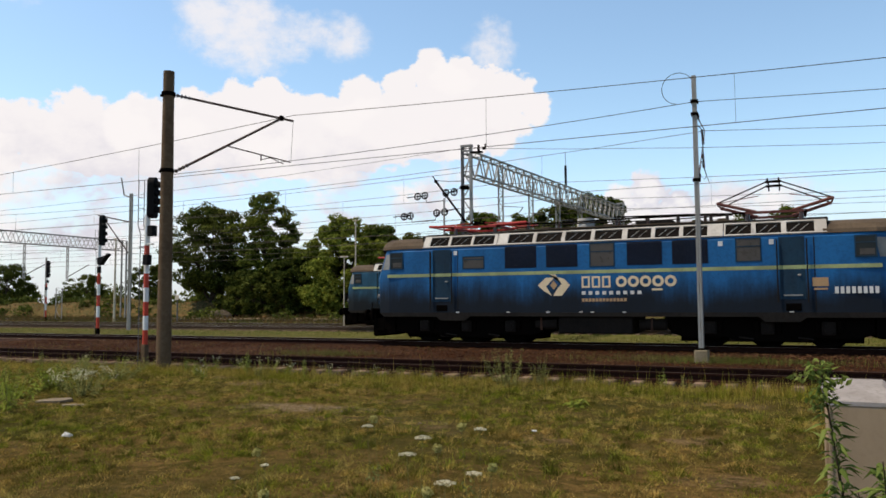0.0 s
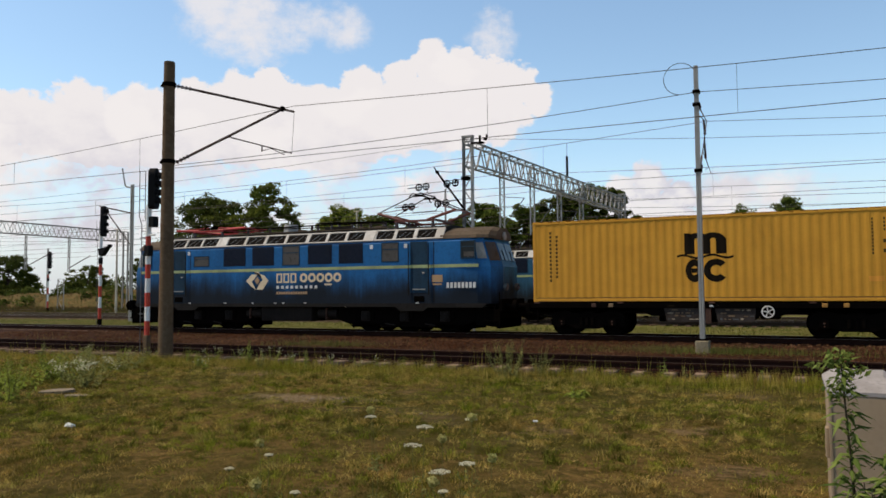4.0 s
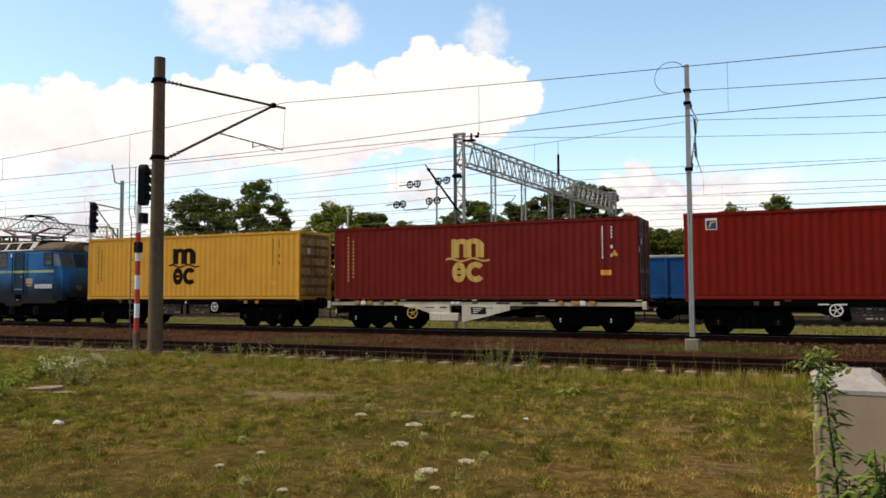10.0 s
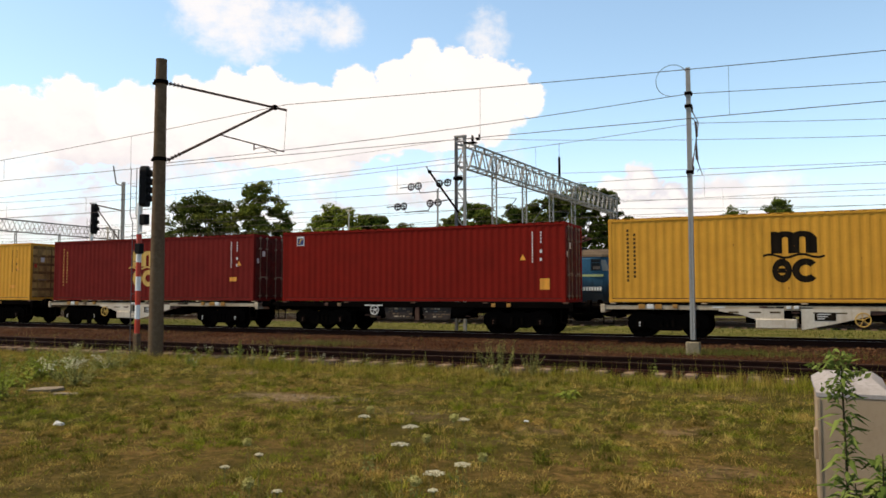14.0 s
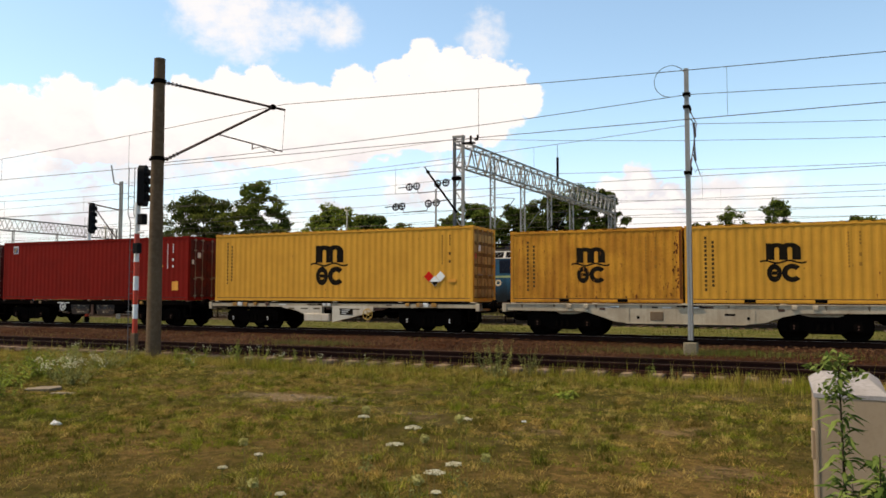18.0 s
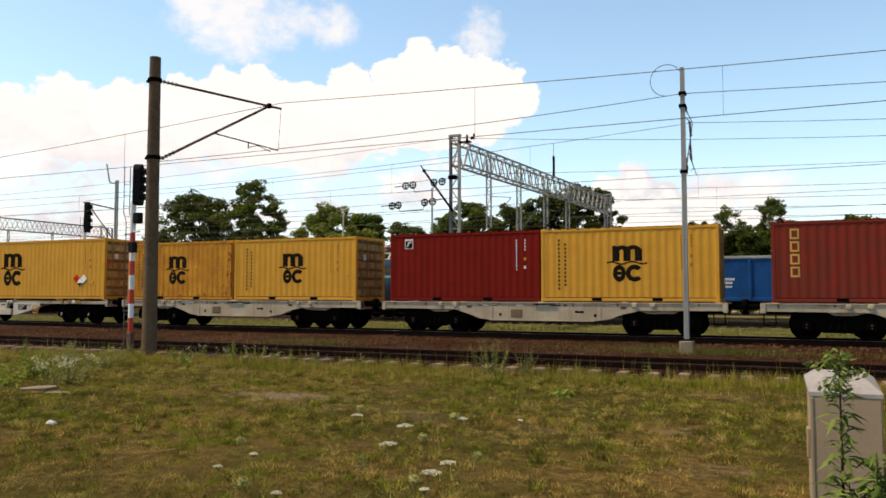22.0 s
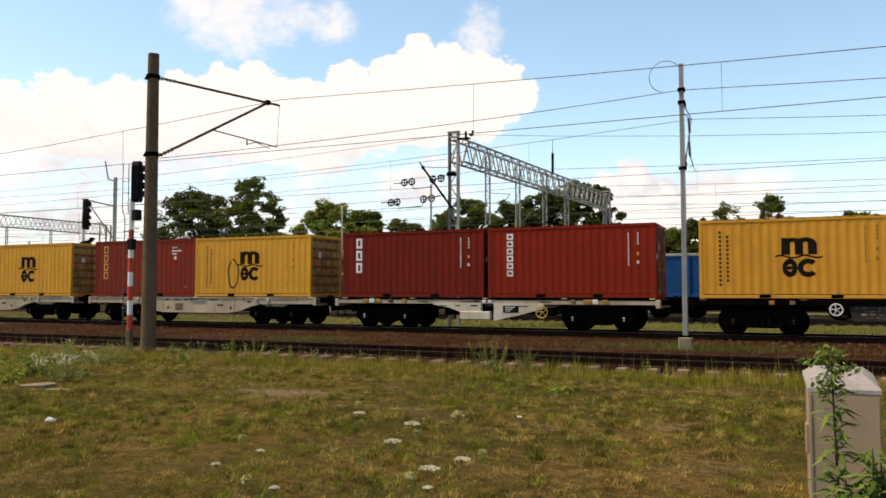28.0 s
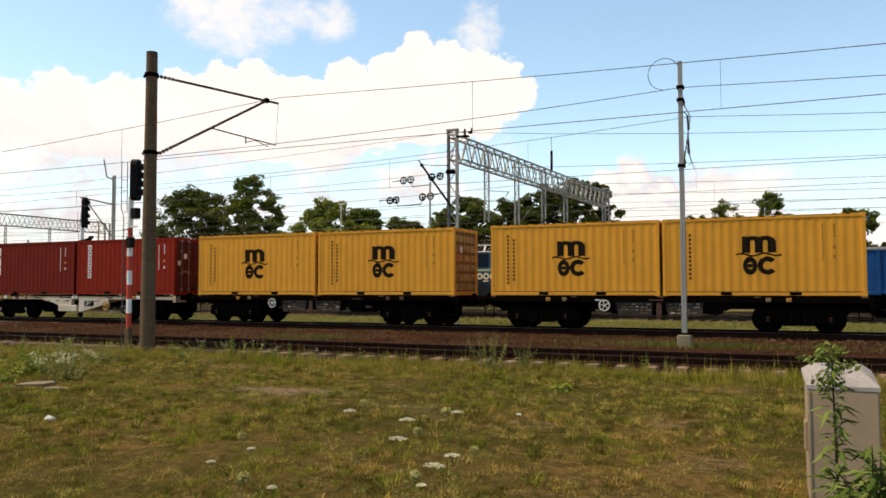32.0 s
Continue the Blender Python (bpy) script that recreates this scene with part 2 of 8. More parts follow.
WHITE = painted("white_marking_paint", (0.74, 0.73, 0.70), (0.4, 0.36, 0.3), 0.5, grime=0.3)
ORANGE = painted("orange_marking_paint", (0.80, 0.34, 0.03), (0.45, 0.16, 0.02), 0.5, grime=0.3)
HAZARD_RED = painted("bright_red_placard", (0.62, 0.018, 0.010), (0.40, 0.015, 0.010), 0.8, grime=0.2, spec=0.05)
SIGNAL_RED = painted("red_marking_paint", (0.60, 0.05, 0.02), (0.3, 0.04, 0.02), 0.5, grime=0.35)
NAVY = painted("navy_marking_paint", (0.02, 0.03, 0.12), (0.02, 0.02, 0.05), 0.5, grime=0.2)
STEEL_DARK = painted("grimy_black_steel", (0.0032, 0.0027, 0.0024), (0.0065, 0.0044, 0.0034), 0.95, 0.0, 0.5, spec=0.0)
STEEL_RUST = painted("rusty_brown_steel", (0.10, 0.045, 0.026), (0.045, 0.02, 0.014), 0.8, 0.2, 0.7)
WAGON_GREY = painted("pale_grey_wagon_paint", (0.50, 0.41, 0.29), (0.25, 0.175, 0.11), 0.8, 0.0, 0.5, spec=0.1)
ZINC = painted("galvanised_steel", (0.315, 0.308, 0.29), (0.18, 0.17, 0.155), 0.6, 0.2, 0.4)
ZINC_DARK = painted("dull_grey_steel", (0.12, 0.125, 0.13), (0.06, 0.058, 0.056), 0.7, 0.1, 0.5, spec=0.2)
# darker brown that paints the shade into recesses of yellow containers
RECESS_SHADE = painted("brown_recess_shade_paint", (0.23, 0.135, 0.055), (0.11, 0.062, 0.028), 0.8, 0.0, 0.6, spec=0.1)
WAGON_DIRT = painted("dirty_brown_wagon_paint", (0.22, 0.15, 0.09), (0.10, 0.06, 0.035), 0.85, 0.0, 0.6, spec=0.1)
BELLY = painted("whitish_wagon_paint", (0.66, 0.59, 0.48), (0.34, 0.25, 0.17), 0.75, 0.0, 0.5, spec=0.12)
DOOR_ROD = painted("worn_yellow_door_rods", (0.36, 0.23, 0.08), (0.14, 0.07, 0.03), 0.7, 0.1, 0.5, spec=0.15)
DOOR_STEEL = painted("worn_container_door_bars", (0.30, 0.235, 0.165), (0.12, 0.06, 0.04), 0.7, 0.1, 0.6, spec=0.15)
def soot_and_shade_blue(N, b, fresh=(0.015, 0.132, 0.335), worn=(0.012, 0.098, 0.25)):
    """Blue body paint with uneven brown-black soot above the running gear; the lower side's shade is put into the same
    darkening by height.
    """
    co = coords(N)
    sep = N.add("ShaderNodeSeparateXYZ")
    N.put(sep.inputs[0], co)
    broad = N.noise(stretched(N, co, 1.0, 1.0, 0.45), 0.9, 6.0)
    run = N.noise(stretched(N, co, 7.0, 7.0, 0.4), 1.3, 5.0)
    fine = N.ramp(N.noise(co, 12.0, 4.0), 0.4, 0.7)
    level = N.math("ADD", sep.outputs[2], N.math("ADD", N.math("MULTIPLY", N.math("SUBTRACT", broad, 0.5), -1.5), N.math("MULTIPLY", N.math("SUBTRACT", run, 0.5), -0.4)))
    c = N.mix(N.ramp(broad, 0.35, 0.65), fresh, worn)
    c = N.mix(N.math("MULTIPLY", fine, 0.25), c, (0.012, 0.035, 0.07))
    # soot and the side's lower shade, painted as one fade by height
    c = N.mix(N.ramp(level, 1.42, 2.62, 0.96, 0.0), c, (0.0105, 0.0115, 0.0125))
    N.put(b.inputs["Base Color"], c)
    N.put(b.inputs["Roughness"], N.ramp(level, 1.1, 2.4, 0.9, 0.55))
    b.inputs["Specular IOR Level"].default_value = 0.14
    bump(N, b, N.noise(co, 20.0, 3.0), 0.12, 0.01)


BLUE = material("soot_and_shade_blue_body_paint", soot_and_shade_blue)
TEAL = material("dull_teal_body_paint", lambda N, b: soot_and_shade_blue(N, b, (0.030, 0.112, 0.190), (0.022, 0.072, 0.120)))
BLUE_WAGON = painted("blue_wagon_paint", (0.008, 0.070, 0.225), (0.008, 0.034, 0.10), 0.75, 0.0, 0.5, spec=0.1)
TEAL_DOOR = painted("grimy_blue_door_paint", (0.013, 0.045, 0.080), (0.012, 0.022, 0.034), 0.7, 0.0, 0.5, spec=0.15)
LIME = painted("pale_green_stripe_paint", (0.40, 0.45, 0.20), (0.17, 0.19, 0.10), 0.6, 0.0, 0.6, spec=0.2)
SOOT = painted("sooty_grey_brown_paint", (0.018, 0.015, 0.013), (0.008, 0.007, 0.006), 0.85, 0.0, 0.6, spec=0.15)
ROOF_GREY = painted("pale_grey_louvre_frame_paint", (0.56, 0.535, 0.50), (0.28, 0.24, 0.20), 0.65, 0.0, 0.55, spec=0.2)
PANTO_RED = painted("red_pantograph_paint", (0.42, 0.022, 0.016), (0.18, 0.02, 0.015), 0.5, 0.1, 0.5)
PANTO_RUST = painted("brown_pantograph_paint", (0.15, 0.04, 0.028), (0.06, 0.025, 0.02), 0.6, 0.2, 0.5)
TAN = painted("tan_plate_paint", (0.45, 0.27, 0.13), (0.3, 0.2, 0.12), 0.6, 0.0, 0.4)
CREAM = painted("cream_emblem_paint", (0.78, 0.62, 0.40), (0.5, 0.36, 0.22), 0.5, 0.0, 0.3)
# door paints: dirt, plus the rear end's shade put into the colour
DOOR_YELLOW = painted("dirty_shaded_yellow_door_paint", (0.54, 0.335, 0.11), (0.20, 0.12, 0.05), 0.75, grime=0.8, scale=2.2, spec=0.15)
DOOR_RED = painted("dirty_shaded_red_door_paint", (0.12, 0.018, 0.013), (0.045, 0.016, 0.012), 0.75, grime=0.7, scale=2.2, spec=0.15)
GRILLE = painted("blue_black_grille_paint", (0.008, 0.013, 0.030), (0.006, 0.007, 0.010), 0.7, grime=0.4, spec=0.2)
GLASS = glassy("dark_window_glass", (0.006, 0.008, 0.009))
# pale base colour paints the reflection into the glass
GLASS_PALE = glassy("pale_painted_reflection_glass", (0.15, 0.145, 0.135), 0.2)
GLASS_GREY = glassy("greyish_window_glass", (0.050, 0.042, 0.036), 0.25)
LOUVRE = painted("dark_louvre_steel", (0.006, 0.005, 0.0045), (0.020, 0.015, 0.012), 0.9, 0.0, 0.6, grain=5.0, spec=0.05)
CONCRETE_POLE = speckled("weathered_brown_concrete", ((0.135, 0.086, 0.050), (0.095, 0.060, 0.036), (0.155, 0.107, 0.068)), (0.8, 9.0), 0.9, 0.3, 0.01)
CONCRETE = speckled("pale_concrete", ((0.33, 0.30, 0.255), (0.22, 0.19, 0.155), (0.42, 0.39, 0.34)), (2.0, 26.0), 0.9, 0.4, 0.01)
BEIGE_BOX = painted("beige_cabinet_paint", (0.335, 0.245, 0.160), (0.225, 0.158, 0.098), 0.85, 0.0, 0.4, scale=2.0, grain=30.0, spec=0.1)
BOX_TOP = painted("whitish_cabinet_lid_paint", (0.33, 0.30, 0.285), (0.20, 0.175, 0.16), 0.85, 0.0, 0.5, scale=5.0, grain=30.0, streak=False, spec=0.1)
SLEEPER = speckled("sleeper_concrete", ((0.22, 0.145, 0.098), (0.13, 0.078, 0.048), (0.31, 0.22, 0.155)), (1.6, 20.0), 0.95, 0.4, 0.01)
RAIL_OLD = painted("brown_siding_rail_steel", (0.085, 0.055, 0.036), (0.05, 0.032, 0.022), 0.9, 0.0, 0.6, spec=0.1)
RAIL_SIDE = painted("rusty_rail_steel", (0.026, 0.0095, 0.006), (0.013, 0.0052, 0.0036), 0.9, 0.0, 0.6, spec=0.1)
RAIL_TOP = painted("polished_rail_head", (0.40, 0.36, 0.32), (0.16, 0.12, 0.10), 0.55, 0.6, 0.7, scale=0.7, streak=False)
BALLAST = speckled("rusty_ballast", ((0.034, 0.0128, 0.0052), (0.018, 0.0070, 0.0031), (0.058, 0.025, 0.011)), (0.9, 14.0), 0.95, 0.9, 0.05)
BALLAST_OLD = speckled("old_dusty_ballast", ((0.145, 0.132, 0.048), (0.110, 0.108, 0.035), (0.190, 0.152, 0.070)), (0.9, 14.0), 0.95, 0.9, 0.05)
STONES = islands("ballast_stones", ((0.014, 0.0054, 0.0026), (0.058, 0.022, 0.0095), (0.021, 0.0092, 0.0045), (0.105, 0.056, 0.030)), 0.95)
FOOTING = speckled("tan_stained_concrete", ((0.26, 0.205, 0.13), (0.16, 0.125, 0.08), (0.34, 0.28, 0.19)), (3.0, 26.0), 0.9, 0.4, 0.01)
DUSTY = speckled("dusty_track_earth", ((0.34, 0.26, 0.17), (0.25, 0.185, 0.115), (0.42, 0.33, 0.23)), (0.4, 6.0), 0.95, 0.5, 0.02)
BANK = speckled("orange_brown_earth", ((0.088, 0.075, 0.026), (0.055, 0.058, 0.018), (0.215, 0.115, 0.048)), (0.22, 2.5), 0.95, 0.8, 0.1)
SLAB = speckled("dusty_old_slab", ((0.21, 0.165, 0.115), (0.14, 0.105, 0.07), (0.28, 0.23, 0.17)), (3.0, 26.0), 0.95, 0.5, 0.01)
HEAP = speckled("grey_brown_gravel", ((0.10, 0.082, 0.060), (0.065, 0.052, 0.038), (0.15, 0.125, 0.095)), (1.2, 9.0), 0.95, 0.9, 0.06)
RAIL_DULL = painted("rusty_rail_head", (0.060, 0.036, 0.027), (0.03, 0.018, 0.013), 0.85, 0.0, 0.5, streak=False, spec=0.12)
CAB_ROOF = painted("sooty_brown_roof_paint", (0.115, 0.083, 0.055), (0.045, 0.032, 0.022), 0.8, 0.0, 0.6, spec=0.15)
UNDERBOX = painted("dusty_underfloor_paint", (0.022, 0.016, 0.013), (0.010, 0.008, 0.0065), 0.85, 0.0, 0.6, spec=0.1)
INK_FADED = painted("faded_brown_lettering_paint", (0.042, 0.027, 0.011), (0.10, 0.058, 0.018), 0.8, grime=0.5, spec=0.08)
FAINT = painted("faint_ochre_lettering_paint", (0.37, 0.170, 0.028), (0.30, 0.12, 0.02), 0.8, grime=0.4, spec=0.08)
RUST_DARK = painted("dark_rust_stain", (0.19, 0.060, 0.014), (0.085, 0.028, 0.010), 0.9, 0.0, 0.6, spec=0.05)
RUST_STAIN = painted("orange_brown_rust_stain", (0.36, 0.135, 0.020), (0.20, 0.06, 0.012), 0.8, 0.0, 0.6, spec=0.1)
WIRE = painted("dark_copper_wire", (0.050, 0.040, 0.036), (0.03, 0.025, 0.022), 0.6, 0.4, 0.3, streak=False)
BRACKET = painted("rust_brown_bracket_paint", (0.075, 0.040, 0.028), (0.035, 0.02, 0.016), 0.7, 0.1, 0.5)
INSULATOR = painted("brown_glazed_insulator", (0.05, 0.022, 0.014), (0.02, 0.012, 0.01), 0.25, 0.0, 0.2)
SIGNAL_BLACK = painted("matt_black_signal_paint", (0.008, 0.008, 0.009), (0.016, 0.015, 0.014), 0.8, 0.0, 0.4, spec=0.1)
LENS = glassy("unlit_signal_lens", (0.006, 0.007, 0.008), 0.2)

# ---- mesh tools ----
class Geo:
    """Gathers corners and faces for one mesh."""

    def __init__(self):
        self.v, self.f = [], []

    def box(self, x0, x1, y0, y1, z0, z1, c=0.0):
        n = len(self.v)
        if not c:
            self.v += [(x, y, z) for x in (x0, x1) for y in (y0, y1) for z in (z0, z1)]
            self.f += [tuple(n + i for i in q) for q in ((0, 1, 3, 2), (4, 6, 7, 5), (0, 4, 5, 1), (2, 3, 7, 6), (0, 2, 6, 4), (1, 5, 7, 3))]
            return self
        idx = {}
        for i, (x, sx) in enumerate(((x0, 1), (x1, -1))):
            for j, (y, sy) in enumerate(((y0, 1), (y1, -1))):
                for k, (z, sz) in enumerate(((z0, 1), (z1, -1))):
                    for a, q in enumerate(((x, y + sy * c, z + sz * c), (x + sx * c, y, z + sz * c), (x + sx * c, y + sy * c, z))):
                        idx[i, j, k, a] = len(self.v)
                        self.v.append(q)
        add = self.f.append
        for s in (0, 1):
            add([idx[s, j, k, 0] for j, k in ((0, 0), (0, 1), (1, 1), (1, 0))])
            add([idx[i, s, k, 1] for i, k in ((0, 0), (0, 1), (1, 1), (1, 0))])
            add([idx[i, j, s, 2] for i, j in ((0, 0), (0, 1), (1, 1), (1, 0))])
            for r in (0, 1):
                add([idx[s, r, 0, 0], idx[s, r, 1, 0], idx[s, r, 1, 1], idx[s, r, 0, 1]])
                add([idx[s, 0, r, 0], idx[s, 1, r, 0], idx[s, 1, r, 2], idx[s, 0, r, 2]])
                add([idx[0, s, r, 1], idx[1, s, r, 1], idx[1, s, r, 2], idx[0, s, r, 2]])
                for q in (0, 1):
                    add([idx[s, r, q, a] for a in (0, 1, 2)])
        return self

    def tube(self, p, q, r, r2=None, n=8, cap=True):
        p, q = Vector(p), Vector(q)
        d = (q - p).normalized()
        u = d.cross(Vector((0, 0, 1)) if abs(d.z) < 0.9 else Vector((1, 0, 0))).normalized()
        w = d.cross(u)
        r2 = r if r2 is None else r2
        k = len(self.v)
        for c, s in ((p, r), (q, r2)):
            for i in range(n):
                a = 2 * math.pi * (i + 0.5) / n
                self.v.append(tuple(c + u * (s * math.cos(a)) + w * (s * math.sin(a))))
        for i in range(n):
            j = (i + 1) % n
            self.f.append((k + i, k + j, k + n + j, k + n + i))
        if cap:
            self.f.append(tuple(k + i for i in reversed(range(n))))
            self.f.append(tuple(k + n + i for i in range(n)))
        return self

    def bar(self, p, q, w, h=None):
        """A square bar from p to q."""
        return self.tube(p, q, w * 0.7071, n=4)

    def line(self, points, r, n=5):
        """A bent round rod through the points, in one skin."""
        pts = [Vector(p) for p in points]
        rings = []
        for i, p in enumerate(pts):
            d = (pts[min(i + 1, len(pts) - 1)] - pts[max(i - 1, 0)]).normalized()
            u = d.cross(Vector((0, 0, 1)) if abs(d.z) < 0.95 else Vector((1, 0, 0))).normalized()
            w = d.cross(u)
            rings.append([p + u * (r * math.cos(2 * math.pi * k / n)) + w * (r * math.sin(2 * math.pi * k / n)) for k in range(n)])
        return self.loft(rings)

    def prism(self, poly, axis, a, b):
        """A flat outline in the two other axes, drawn out along axis from a to b."""
        k, n = len(self.v), len(poly)
        for s in (a, b):
            for u, w in poly:
                self.v.append({"x": (s, u, w), "y": (u, s, w), "z": (u, w, s)}[axis])
        for i in range(n):
            j = (i + 1) % n
            self.f.append((k + i, k + j, k + n + j, k + n + i))
        self.f.append(tuple(k + i for i in reversed(range(n))))
        self.f.append(tuple(k + n + i for i in range(n)))
        return self

    def ring(self, c, axis, r, thick, n=16, m=6):
        k = len(self.v)
        for i in range(n):
            a = 2 * math.pi * i / n
            for j in range(m):
                b = 2 * math.pi * j / m
                s, t = r + thick * math.cos(b), thick * math.sin(b)
                u, w = s * math.cos(a), s * math.sin(a)
                x = {"x": (t, u, w), "y": (u, t, w), "z": (u, w, t)}[axis]
                self.v.append(tuple(c[i2] + x[i2] for i2 in range(3)))
        for i in range(n):
            for j in range(m):
                self.f.append((k + i * m + j, k + (i + 1) % n * m + j, k + (i + 1) % n * m + (j + 1) % m, k + i * m + (j + 1) % m))
        return self

    def loft(self, rings, closed=True):
        """Skin over rings of equal length."""
        k, n = len(self.v), len(rings[0])
        for r in rings:
            self.v += [tuple(p) for p in r]
        for i in range(len(rings) - 1):
            for j in range(n if closed else n - 1):
                a, b = k + i * n + j, k + i * n + (j + 1) % n
                self.f.append((a, b, b + n, a + n))
        if closed:
            self.f.append(tuple(k + j for j in reversed(range(n))))
            self.f.append(tuple(k + (len(rings) - 1) * n + j for j in range(n)))
        return self

    def weld(self):
        """Join corners that lie on one another."""
        seen, to, kept = {}, [], []
        for p in self.v:
            key = tuple(round(c, 5) for c in p)
            if key not in seen:
                seen[key] = len(kept)
                kept.append(p)
            to.append(seen[key])
        self.v = kept
        self.f = [tuple(dict.fromkeys(to[i] for i in q)) for q in self.f]
        self.f = [q for q in self.f if len(q) > 2]
        return self

    def mesh(self, name, mat, smooth=False):
        me = bpy.data.meshes.new(name)
        me.from_pydata([tuple(p) for p in self.v], [], [tuple(q) for q in self.f])
        bm = bmesh.new()
        bm.from_mesh(me)
        bmesh.ops.recalc_face_normals(bm, faces=bm.faces)
        bm.to_mesh(me)
        bm.free()
        if smooth:
            me.shade_smooth()
            me.set_sharp_from_angle(angle=radians(40))
        if mat:
            me.materials.append(mat)
        return me


JOINED = ("web", "plan_lacing", "lacing", "leg_lacing", "slat", "rust_patching", "umbel_stalk", "side_lettering", "serial_marking", "small_lettering", "number_marking", "rust_streaking")


def part(name, geo, mat, parent, label="", at=None, smooth=False):
    me = geo if isinstance(geo, bpy.types.Mesh) else geo.mesh(name, mat, smooth)
    ob = new(name, me)
    ob.parent = parent
    if at is not None:
        ob.matrix_basis = at
    if label:
        ob["label"] = label
    if name in JOINED:
        ob["kind"] = "stuff"
    return ob


def thing(name, label, category, m=None, group="", kind=""):
    ob = new(name)
    ob.empty_display_size = 0.2
    if m is not None:
        ob.matrix_basis = m
    return tagged(ob, label, category, group, kind)


def solid(name, geo, mat, label, category="", group="", kind="", m=None, smooth=False):
    ob = new(name, geo.mesh(name, mat, smooth))
    if m is not None:
        ob.matrix_basis = m
    return tagged(ob, label, category, group, kind)


def bulk(name, verts, faces, mat):
    """A large mesh straight from arrays of corners and equal-sided faces."""
    me = bpy.data.meshes.new(name)
    verts, faces = np.asarray(verts, np.float32), np.asarray(faces, np.int32)
    me.vertices.add(len(verts))
    me.vertices.foreach_set("co", verts.ravel())
    k = faces.shape[1]
    me.loops.add(faces.size)
    me.loops.foreach_set("vertex_index", faces.ravel())
    me.polygons.add(len(faces))
    me.polygons.foreach_set("loop_start", np.arange(0, faces.size, k, dtype=np.int32))
    me.update(calc_edges=True)
    me.materials.append(mat)
    return me

# ---- ground, ballast, tracks ----
NEAR, MAIN, FAR = -10.1, 0.0, 13.8        # middles of three tracks, which run along x
OTHERS = (18.9, 24.0, 35.0)


def lie(x, y):
    """Height of the ground sheet."""
    if y < -11.9:
        z = -0.13 + 0.05 * noise.noise((x * 0.35, y * 0.35, 0)) + 0.025 * noise.noise((x * 1.3, y * 1.3, 3))
        return z - 0.20 * max(0.0, min(1.0, (y + 12.9) / 0.5))
    if y < 2.0:
        return -0.30
    rise = max(0.0, min(1.0, (y - 44) / 30))
    return -0.26 + 0.05 * noise.noise((x * 0.2, y * 0.2, 9)) + 0.9 * rise * rise * (3 - 2 * rise)


BARE = ((-7.05, -17.60, 0.90, 0.48, 1.0, 1.0), (-4.8, -18.4, 0.85, 0.40, 0.55, 0.35), (-4.2, -18.9, 0.5, 0.3, 0.5, 0.35), (-6.3, -18.5, 0.9, 0.35, 0.45, 0.25), (-0.6, -20.3, 0.45, 0.30, 0.7, 0.4), (-1.3, -22.0, 0.5, 0.25, 0.5, 0.25))   # middle, half-widths, how bare, how pale


